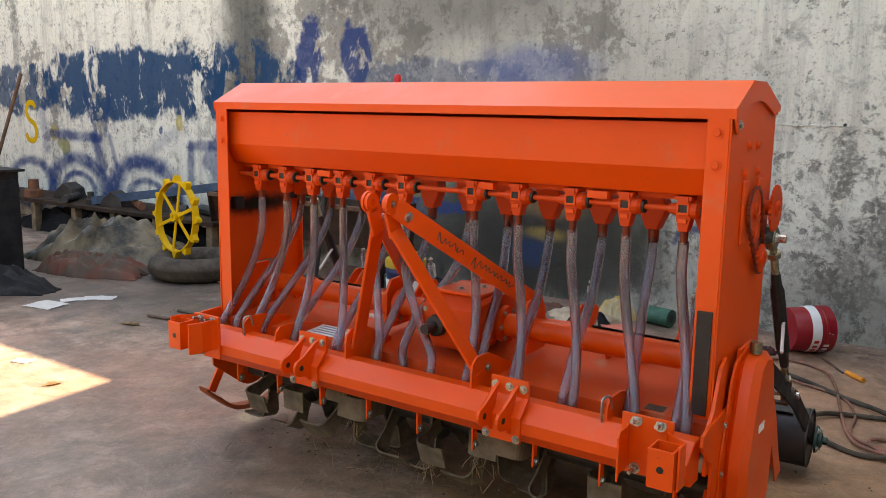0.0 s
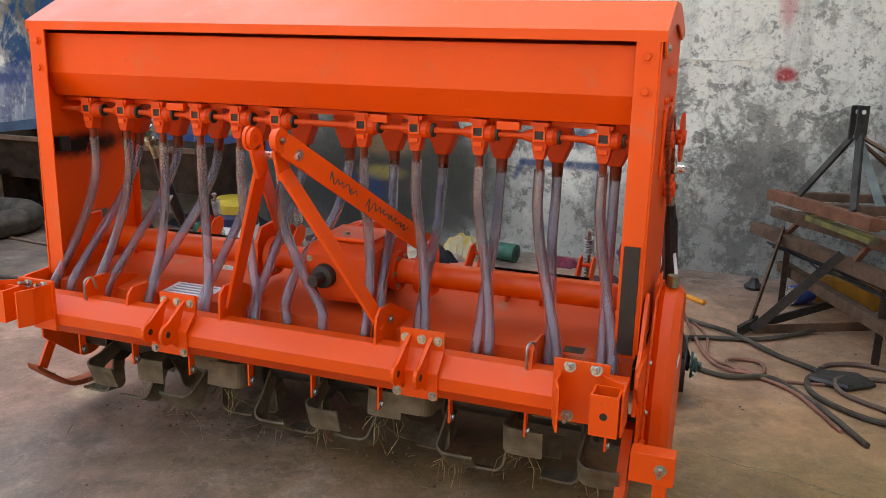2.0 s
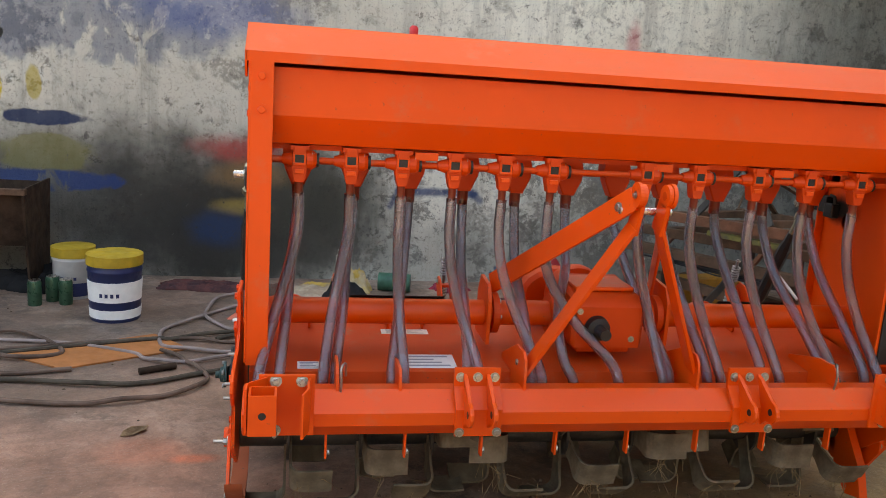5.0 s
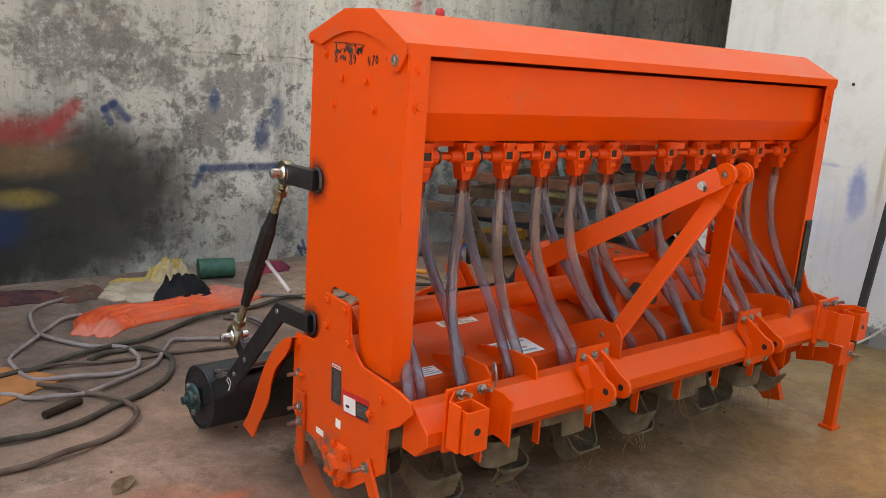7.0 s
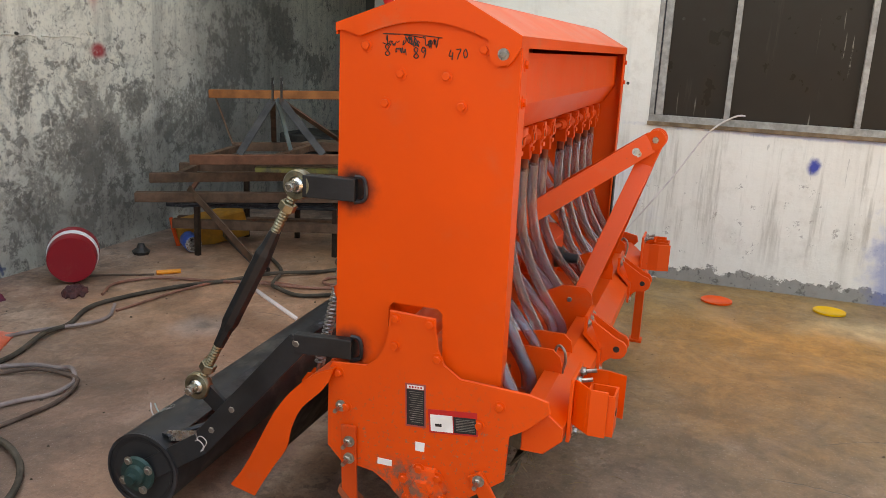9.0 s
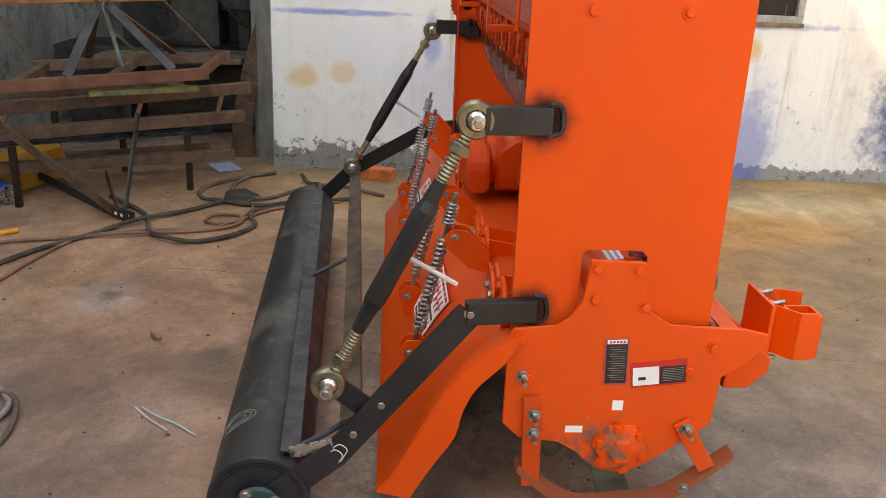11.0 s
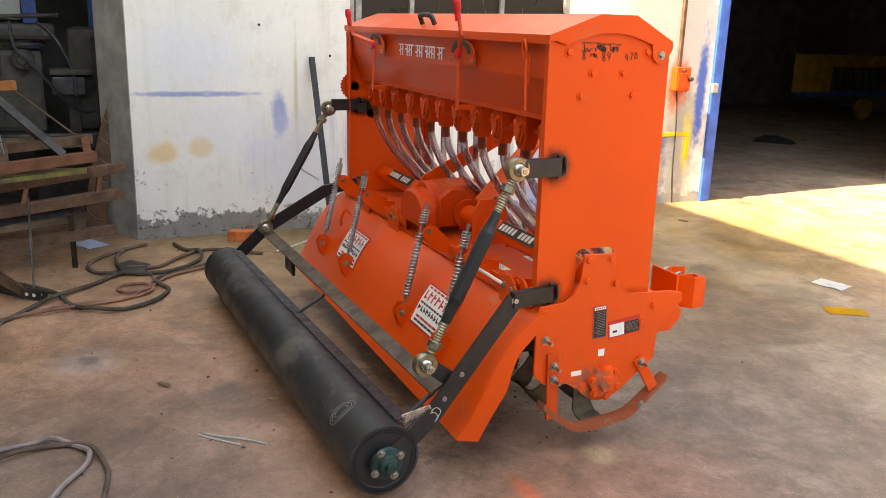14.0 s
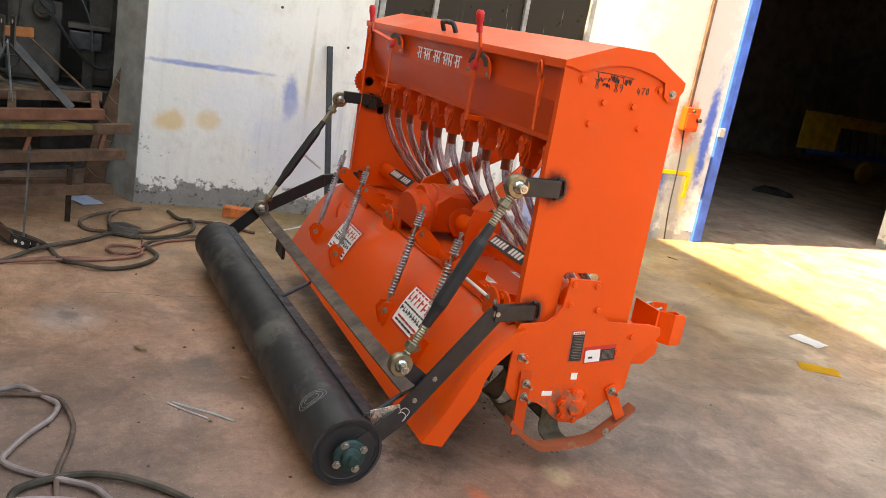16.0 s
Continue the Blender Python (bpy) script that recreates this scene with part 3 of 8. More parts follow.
def box(bm, x0, x1, y0, y1, z0, z1, bevel=0.0, m=None):
    vs = [bm.verts.new((x, y, z)) for x in (x0, x1) for y in (y0, y1) for z in (z0, z1)]
    fs = [bm.faces.new([vs[i] for i in q]) for q in ((0, 1, 3, 2), (4, 6, 7, 5), (0, 4, 5, 1), (2, 3, 7, 6), (0, 2, 6, 4), (1, 5, 7, 3))]
    if bevel:
        es = list({e for f in fs for e in f.edges})
        made = bmesh.ops.bevel(bm, geom=es, offset=bevel, segments=2, affect="EDGES", profile=0.6)
        vs = list({v for f in made["faces"] for v in f.verts} | {v for v in vs if v.is_valid})
    if m is not None:
        bmesh.ops.transform(bm, matrix=m, verts=vs)
    return bm


def prism(bm, pts, axis, a, b, bevel=0.0):
    """A flat outline drawn out along an axis from a to b. pts: the two other coordinates, in the order of x, y, z."""
    def at(p, d):
        q = list(p)
        q.insert("xyz".index(axis), d)
        return q
    lo, hi = [bm.verts.new(at(p, a)) for p in pts], [bm.verts.new(at(p, b)) for p in pts]
    n = len(pts)
    fs = [bm.faces.new(lo[::-1]), bm.faces.new(hi)]
    fs += [bm.faces.new((lo[i], lo[(i + 1) % n], hi[(i + 1) % n], hi[i])) for i in range(n)]
    if bevel:
        es = list({e for f in fs[:2] for e in f.edges})
        bmesh.ops.bevel(bm, geom=es, offset=bevel, segments=1, affect="EDGES")
    return bm


def sheet(bm, profile, axis, a, b, thick):
    """A bent sheet: an open profile given thickness and drawn out along an axis."""
    pts, n = [Vector(p) for p in profile], len(profile)
    off = []
    for i in range(n):
        d = (pts[min(i + 1, n - 1)] - pts[max(i - 1, 0)]).normalized()
        off.append(pts[i] + Vector((-d.y, d.x)) * thick)
    return prism(bm, [tuple(p) for p in pts] + [tuple(p) for p in reversed(off)], axis, a, b)


def smooth_line(points, n=6):
    """A Catmull-Rom line through the points."""
    p = [Vector(q) for q in points]
    p = [p[0] * 2 - p[1]] + p + [p[-1] * 2 - p[-2]]
    out = []
    for i in range(1, len(p) - 2):
        for k in range(n):
            t = k / n
            a, b, c, d = p[i - 1:i + 3]
            out.append(0.5 * (2 * b + (c - a) * t + (2 * a - 5 * b + 4 * c - d) * t * t + (3 * b - a - 3 * c + d) * t ** 3))
    return out + [p[-2]]


def sweep(bm, line, radius, segs=10, caps=True):
    """A round bar along a line; radius may be a list."""
    line = [Vector(p) for p in line]
    n = len(line)
    rad = radius if isinstance(radius, (list, tuple)) else [radius] * n
    side, rings = None, []
    for i, p in enumerate(line):
        d = (line[min(i + 1, n - 1)] - line[max(i - 1, 0)]).normalized()
        if side is None:
            side = d.orthogonal().normalized()
        side = (side - d * side.dot(d)).normalized()
        up = d.cross(side)
        rings.append([bm.verts.new(p + rad[i] * (side * math.cos(a) + up * math.sin(a))) for a in (2 * math.pi * k / segs for k in range(segs))])
    for r, s in zip(rings, rings[1:]):
        for k in range(segs):
            bm.faces.new((r[k], r[(k + 1) % segs], s[(k + 1) % segs], s[k]))
    if caps:
        bm.faces.new(rings[0][::-1])
        bm.faces.new(rings[-1])
    return bm


def rod(bm, a, b, r, segs=12):
    return sweep(bm, [a, b], r, segs)


def bar(bm, a, b, width, thick, up=(0, 0, 1), bevel=0.0):
    """A flat bar from a to b; width lies along up, thickness across."""
    a, b = Vector(a), Vector(b)
    d = (b - a).normalized()
    u = Vector(up)
    u = (u - d * u.dot(d)).normalized()
    s = d.cross(u)
    m = Matrix((s, d, u)).transposed().to_4x4()
    m.translation = (a + b) / 2
    return box(bm, -thick / 2, thick / 2, -(b - a).length / 2, (b - a).length / 2, -width / 2, width / 2, bevel, m)


def lathe(bm, profile, axis_at, axis="z", segs=32):
    """A turned body: profile of (radius, height) round an axis through a place."""
    rings = []
    for r, h in profile:
        ring = []
        for k in range(segs):
            a = 2 * math.pi * k / segs
            c, s = r * math.cos(a), r * math.sin(a)
            p = {"z": (c, s, h), "x": (h, c, s), "y": (s, h, c)}[axis]
            ring.append(bm.verts.new(Vector(axis_at) + Vector(p)))
        rings.append(ring)
    for p, q in zip(rings, rings[1:]):
        for k in range(segs):
            bm.faces.new((p[k], p[(k + 1) % segs], q[(k + 1) % segs], q[k]))
    closed = profile[0] == profile[-1]
    if profile[0][0] > 1e-6 and not closed:
        bm.faces.new(rings[0][::-1])
    if profile[-1][0] > 1e-6 and not closed:
        bm.faces.new(rings[-1])
    bmesh.ops.remove_doubles(bm, verts=bm.verts, dist=1e-6)
    return bm


def B():
    return bmesh.new()


def aim(place, way):
    """The pose at a place that turns +z along way."""
    return Matrix.Translation(place) @ Vector(way).to_track_quat("Z", "Y").to_matrix().to_4x4()


def bolt_mesh(r, h, shank=0.0):
    bm = B()
    lathe(bm, [(r * 1.5, 0), (r * 1.5, h * 0.2), (0, h * 0.2)], (0, 0, 0), "z", 14)
    prism(bm, [(r * math.cos(a), r * math.sin(a)) for a in (math.pi * k / 3 for k in range(6))], "z", h * 0.2, h, r * 0.12)
    if shank:
        rod(bm, (0, 0, h), (0, 0, h + shank), r * 0.55, 10)
    return finish(bm)


BOLT, BOLT_SMALL, STUD = bolt_mesh(0.0095, 0.008), bolt_mesh(0.007, 0.007), bolt_mesh(0.011, 0.014, 0.028)
BOLT_PAINTED = bolt_mesh(0.011, 0.010)
BOLT_PAINTED.materials.append(orange)
for me in (BOLT, BOLT_SMALL, STUD):
    me.materials.append(bolt_steel)


def bolts(parent, places, way, mesh=BOLT, name="bolt"):
    for p in places:
        link_mesh(name, mesh, None, parent, aim(p, way))


# ---- the place ----
FLOOR_END = 150.0
WA, WB, WB_END, DOOR_Y = 3.26, 2.50, 1.41, -3.45


def plate(name, pts, axis, a, b, material, label, category, parent=None, kind="structure"):
    ob = part(name, prism(B(), pts, axis, a, b), material, parent)
    return tagged(ob, label, category, kind=kind)


def build_place():
    g = B()
    v = [g.verts.new((x * FLOOR_END, y * FLOOR_END, 0)) for x, y in ((-1, -1), (1, -1), (1, 1), (-1, 1))]
    g.faces.new(v)
    tagged(part("floor", g, floor_mat), "stained brown concrete floor with dust, paint overspray and painted-in shade", "floor", kind="structure")
    # the unseen heights and the step at x -2.40 are set for the shade's edge
    plate("wall_north", [(-2.40, 0), (7.2, 0), (7.2, 8.75), (-2.40, 8.75)], "y", WA, WA + 0.25, wall_a_mat,
          "tall old plaster wall, flaking, with blue spray paint smears", "wall")
    plate("wall_north_west", [(-14, 0), (-2.40, 0), (-2.40, 4.46), (-14, 4.46)], "y", WA, WA + 0.25, wall_west_mat,
          "old plaster wall with a tractor sprayed in blue outlines", "wall")
    # east wall: opening to the tool room, window, wide door
    wall = plate("wall_east", [(WB_END, 0), (WB_END, 4.2), (-0.10, 4.2), (-0.10, 0)], "x", WB, WB + 0.35, wall_b_mat,
                 "white limewashed wall with a damp grey foot", "wall")
    for name, y0, y1, z0, z1 in (("wall_below_window", -0.10, -1.92, 0, 1.02), ("wall_above_window", -0.10, -1.92, 2.25, 4.2),
                                 ("wall_pier", -1.92, DOOR_Y, 0, 4.2), ("wall_above_door", DOOR_Y, -6.3, 2.75, 4.2),
                                 ("wall_above_opening", WA, WB_END, 3.0, 4.2), ("wall_far_pier", -6.3, -14, 0, 4.2)):
        part(name, prism(B(), [(y0, z0), (y1, z0), (y1, z1), (y0, z1)], "x", WB, WB + 0.35), wall_b_mat, wall)
    part("jamb_render", prism(B(), [(WB + 0.004, WB_END), (WB + 0.35, WB_END), (WB + 0.35, WB_END + 0.175), (WB + 0.33, WB_END + 0.175), (WB + 0.004, WB_END + 0.006)], "z", 0, 3.0), cement, wall)
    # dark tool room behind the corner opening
    room = plate("wall_tool_room", [(0.3, 0), (0.3, 3.2), (WA, 3.2), (WA, 0)], "x", 5.6, 5.8, dark_wall_mat, "dark wall at the back of the tool room", "wall")
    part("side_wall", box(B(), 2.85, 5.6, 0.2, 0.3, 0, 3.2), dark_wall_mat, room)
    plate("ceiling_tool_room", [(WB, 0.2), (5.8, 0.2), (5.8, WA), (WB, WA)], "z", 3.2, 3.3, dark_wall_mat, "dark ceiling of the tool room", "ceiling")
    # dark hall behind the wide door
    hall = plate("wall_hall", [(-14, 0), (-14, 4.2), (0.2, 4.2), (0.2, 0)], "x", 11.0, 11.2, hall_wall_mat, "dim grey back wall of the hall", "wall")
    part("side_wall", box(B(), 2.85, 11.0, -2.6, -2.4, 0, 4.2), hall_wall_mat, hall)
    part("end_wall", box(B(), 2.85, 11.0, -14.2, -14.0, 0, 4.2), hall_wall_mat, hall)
    # a black sheet on the wall paints the doorway's darkness
    part("doorway_dark_sheet", box(B(), 10.96, 10.995, -10.6, -9.4, 0, 2.1), black_paint, hall, "black sheet for the dark of a doorway")
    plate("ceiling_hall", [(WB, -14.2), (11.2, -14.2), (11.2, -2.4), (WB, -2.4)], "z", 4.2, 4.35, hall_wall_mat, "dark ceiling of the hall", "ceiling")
    # plain walls added out of view to close the yard; the south one blocks low sky light
    plate("wall_yard_south", [(-11, 0), (WB + 0.35, 0), (WB + 0.35, 4.6), (-11, 4.6)], "y", -10.2, -10.0, dark_wall_mat, "unseen dark grey wall added to close the yard", "wall")
    plate("wall_yard_west", [(-10.2, 0), (-10.2, 3.2), (WA, 3.2), (WA, 0)], "x", -11.2, -11.0, dark_wall_mat, "unseen dark grey wall added to close the yard", "wall")


build_place()


# ---- the seed drill ----
LEFT, RIGHT = -1.06, 1.045
UNITS = (-0.922, -0.772, -0.620, -0.463, -0.307, -0.154, 0.150, 0.328, 0.531, 0.716, 0.900)
REAR_UNITS = (-0.922, -0.742, -0.560, -0.380, -0.200, -0.020, 0.150, 0.328, 0.531, 0.716, 0.900)
FEET = (-1.022, -0.838, -0.598, -0.366, -0.173, 0.074, 0.225, 0.421, 0.627, 0.829, 0.990)
REAR_FEET = (-0.962, -0.800, -0.633, -0.400, -0.201, -0.065, 0.255, 0.386, 0.580, 0.801, 0.952)

drill = base("seed_drill", (0, 0.2, 0), "bright orange tractor seed drill with roller, parked on the concrete floor", "farm machine")


def end_plate_material(name, inner):
    """Orange paint with soot round the welds outside and a burnt band inside."""
    m = Mat(name, 0.46)
    big = m.noise(2.2, 4)
    c = m.mix(m.ramp(big, 0.35, 0.75), tuple(k * 0.9 for k in ORANGE), ORANGE)
    c = m.mix(m.math("MULTIPLY", m.ramp(m.noise(6.5, 6, 0.7), 0.55, 0.8), 0.12), c, (0.35, 0.24, 0.16))
    axis = m.t.nodes.new("ShaderNodeSeparateXYZ")
    m.link(m.co, axis.inputs[0])
    outside = m.math("GREATER_THAN", m.math("ABSOLUTE", axis.outputs[0]), abs(inner) + 0.0025)
    soot = m.math("MAXIMUM", m.spot((0, 0.335, 0.612), (1e3, 0.045, 0.046), 0.6, 30.0, 0.35), m.spot((0, 0.335, 1.05), (1e3, 0.050, 0.052), 0.6, 30.0, 0.35))
    burn = m.math("MULTIPLY", m.spot((0, 0.12, 1.018) if inner < 0 else (0, 0.29, 1.04), (1e3, 0.19 if inner < 0 else 0.09, 0.042), 0.55, 14.0, 0.5), m.ramp(m.noise(9, 5, 0.7), 0.25, 0.42))
    mask = m.math("ADD", m.math("MULTIPLY", soot, outside), m.math("MULTIPLY", burn, m.math("SUBTRACT", 1.0, outside)))
    m.colour(m.mix(mask, c, (0.016, 0.011, 0.009)))
    m.rough(m.ramp(mask, 0.0, 1.0, 0.46, 0.85))
    m.b.inputs["Specular IOR Level"].default_value = 0.28
    m.bump(m.noise(38, 3), 0.06, 0.004)
    return m.m


def build_hopper():
    # front: upright panel, then folded inwards to the metering units
    part("front_panel", sheet(B(), [(-0.05, 1.417), (-0.05, 1.285), (0.0, 1.205), (0.05, 1.200)], "x", LEFT + 0.005, RIGHT - 0.005, 0.004), orange, drill)
    rear = part("rear_panel", sheet(B(), [(0.30, 1.185), (0.355, 1.33), (0.365, 1.455)], "x", LEFT + 0.005, RIGHT - 0.005, 0.004), orange, drill)
    part("hopper_floor", box(B(), LEFT + 0.01, RIGHT - 0.01, 0.04, 0.31, 1.185, 1.20), orange_dusty, drill)
    # row of lettering on the rear panel
    x = 0.285
    for n, w in enumerate((0.06, 0.10, 0.09, 0.11, 0.07)):
        part("lettering", box(B(), x - w, x, 0.372, 0.3745, 1.394, 1.400), white_ink, rear, "white painted lettering")
        for k in range(int(w / 0.026)):
            part("lettering", box(B(), x - 0.024, x - 0.018, 0.372, 0.3745, 1.350, 1.394), white_ink, rear, "white painted lettering")
            part("lettering", box(B(), x - 0.017, x - 0.002, 0.372, 0.3745, 1.366 + 0.008 * ((k + n) % 2), 1.373 + 0.008 * ((k + n) % 2)), white_ink, rear, "white painted lettering")
            x -= 0.026
        x -= 0.020 + w % 0.026
    # lid with closed ends
    top = [(-0.088, 1.428), (-0.088, 1.456), (0.066, 1.537), (0.204, 1.537), (0.392, 1.468), (0.392, 1.44)]
    lid = part("lid", sheet(B(), top, "x", LEFT - 0.012, RIGHT + 0.010, -0.004), orange, drill)
    for x0 in (LEFT - 0.016, RIGHT + 0.010):
        curve = [(-0.005 + 0.33 * (k / 8), 1.425 + 0.055 * math.sin(math.pi * min(1, 0.12 + k / 8 * 0.8))) for k in range(9)]
        end = top[1:5] + [(0.392, 1.45), (0.365, 1.45)] + curve[::-1] + [(-0.012, 1.40), (-0.03, 1.385), (-0.055, 1.385), (-0.07, 1.40), (-0.088, 1.43)]
        part("lid_end", prism(B(), end, "x", x0, x0 + 0.006), orange, lid)
    bolts(lid, [(LEFT - 0.016, -0.045, 1.412)], (-1, 0, 0), BOLT)
    bolts(lid, [(RIGHT + 0.016, -0.045, 1.412)], (1, 0, 0), BOLT)
    handle = B()
    sweep(handle, smooth_line([(0.10, 0.335, 1.488), (0.095, 0.35, 1.520), (0.07, 0.355, 1.527), (0.0, 0.355, 1.527), (-0.03, 0.35, 1.520), (-0.035, 0.335, 1.488)], 4), 0.011, 8)
    part("lid_handle", handle, black_ink, lid, "black plastic grab handle", True)
    # side plates
    left = part("end_plate", prism(B(), [(-0.092, 0.575), (0.068, 0.575), (0.076, 0.745), (0.09, 0.758), (0.215, 0.758), (0.227, 0.745), (0.227, 0.57), (0.378, 0.56), (0.385, 1.45), (0.375, 1.462), (0.20, 1.525), (0.07, 1.525), (-0.085, 1.45)], "x", LEFT - 0.005, LEFT, 0.0), end_plate_material("left_plate_paint", LEFT), drill)
    bolts(left, [(LEFT - 0.005, y, z) for y, z in ((0.217, 1.352), (0.097, 1.352), (0.256, 1.277), (0.055, 1.281), (0.312, 1.416), (0.005, 1.42))], (-1, 0, 0), BOLT_PAINTED)
    right = part("end_plate", prism(B(), [(-0.085, 0.575), (0.378, 0.56), (0.385, 1.45), (0.375, 1.462), (0.20, 1.525), (0.07, 1.525), (-0.085, 1.45)], "x", RIGHT, RIGHT + 0.005), end_plate_material("right_plate_paint", RIGHT), drill)
    bolts(right, [(RIGHT + 0.005, y, z) for y, z in ((0.10, 1.35), (0.19, 1.35), (0.07, 1.27), (0.21, 1.27))], (1, 0, 0), BOLT_PAINTED)
    # folded posts at the corners of the side plates
    for x0, x1 in ((LEFT, LEFT + 0.062), (RIGHT - 0.062, RIGHT)):
        post = part("corner_post", box(B(), x0, x1, -0.088, -0.082, 0.565, 1.43, 0.002), orange, drill)
        mid = (x0 + x1) / 2
        bolts(post, [(mid, -0.088, 1.39), (mid, -0.088, 1.30)], (0, -1, 0), BOLT_PAINTED)
        part("rear_post", box(B(), x0, x0 + 0.03 if x0 < 0 else x1, 0.372, 0.377, 0.58, 1.44, 0.002), orange, drill) if x0 < 0 else \
            part("rear_post", box(B(), x1 - 0.03, x1, 0.372, 0.377, 0.58, 1.44, 0.002), orange, drill)
    slot = part("slotted_plate", box(B(), 0.992, 1.036, -0.096, -0.089, 0.575, 0.885, 0.002), black_paint, drill, "dark steel plate with three holes")
    for z in (0.861, 0.742, 0.623):
        # black disc paints the dark of the hole; the plate is solid
        part("hole", lathe(B(), [(0.010, 0), (0.010, -0.002), (0, -0.002)], (1.016, -0.0962, z), "y", 14), black_ink, slot, "black disc for a round hole")
    # writing by marker on the side plate
    note = part("marker_note", prism(B(), [(0.262, 1.448), (0.16, 1.448), (0.16, 1.4465), (0.262, 1.4465)], "x", LEFT - 0.0064, LEFT - 0.005), black_ink, left, "black marker scrawl")
    rnd = random.Random(8)
    for w0, w1 in ((0.268, 0.222), (0.212, 0.165), (0.158, 0.112)):
        y, pts = w0, []
        while y > w1:
            pts.append((LEFT - 0.0058, y, 1.430 + rnd.uniform(-0.011, 0.013)))
            y -= rnd.uniform(-0.004, 0.0085)
        part("scrawl", sweep(B(), smooth_line(pts, 4), 0.0013, 5), black_ink, note)
        part("scrawl", sweep(B(), [(LEFT - 0.0058, w0, 1.446), (LEFT - 0.0058, w1, 1.444 + rnd.uniform(-0.003, 0.003))], 0.0012, 5), black_ink, note)
    strokes = {"8": [[(0.8, 0.85), (0.4, 1.0), (0.1, 0.8), (0.5, 0.5), (0.9, 0.2), (0.5, 0.0), (0.1, 0.2), (0.5, 0.5), (0.8, 0.85)]],
               "9": [[(0.8, 0.8), (0.4, 1.0), (0.1, 0.7), (0.4, 0.5), (0.8, 0.8), (0.7, 0.3), (0.5, 0.0)]],
               "4": [[(0.4, 1.0), (0.1, 0.4), (0.8, 0.4)], [(0.75, 0.8), (0.65, 0.0)]], "7": [[(0.1, 0.95), (0.9, 1.0), (0.5, 0.4), (0.4, 0.0)]],
               "0": [[(0.5, 1.0), (0.15, 0.6), (0.4, 0.1), (0.85, 0.4), (0.5, 1.0)]], '"': [[(0.1, 1.1), (0.15, 0.85)], [(0.4, 1.1), (0.45, 0.85)]]}
    for text, y, z, size in (('8"', 0.262, 1.394, 0.026), ('89"', 0.186, 1.391, 0.026), ("470", 0.095, 1.392, 0.024)):
        for k, sign in enumerate(text):
            for run in strokes[sign]:
                line = smooth_line([(LEFT - 0.0058, y - (k * 0.75 + u * 0.6) * size, z + v * size + 0.002 * k) for u, v in run], 4)
                part("number", sweep(B(), line, 0.0014, 5), black_ink, note)
    pts = [(LEFT - 0.0058, 0.230 - 0.0016 * k + rnd.uniform(-0.004, 0.004), 1.406 + rnd.uniform(-0.010, 0.010)) for k in range(16)]
    part("scrawl", sweep(B(), smooth_line(pts, 4), 0.0012, 5), black_ink, note)


def front_unit():
    """Metering unit of the front row: cast box with a window, side hub and outlet."""
    b = B()
    box(b, -0.028, 0.028, 0.0, 0.05, 1.12, 1.185, 0.004)
    box(b, -0.036, 0.036, -0.004, 0.052, 1.183, 1.199, 0.002)
    box(b, -0.022, 0.022, -0.008, 0.004, 1.168, 1.199, 0.002)
    lathe(b, [(0.036, -0.006), (0.036, 0.02), (0.026, 0.034)], (0.034, 0.03, 1.145), "x", 16)
    lathe(b, [(0.018, 0.0), (0.026, 0.03), (0.030, 0.05)], (-0.07, 0.03, 1.145), "x", 14)
    prism(b, [(-0.034, 1.125), (0.034, 1.125), (0.020, 1.068), (0.017, 1.06), (-0.017, 1.06), (-0.020, 1.068)], "y", 0.004, 0.052, 0.003)
    me = finish(b)
    me.transform(SMALLER)
    return me


SMALLER = Matrix.Translation((0, 0.01, 1.199)) @ Matrix.Diagonal((0.72, 0.85, 0.77, 1)) @ Matrix.Translation((0, -0.01, -1.199))


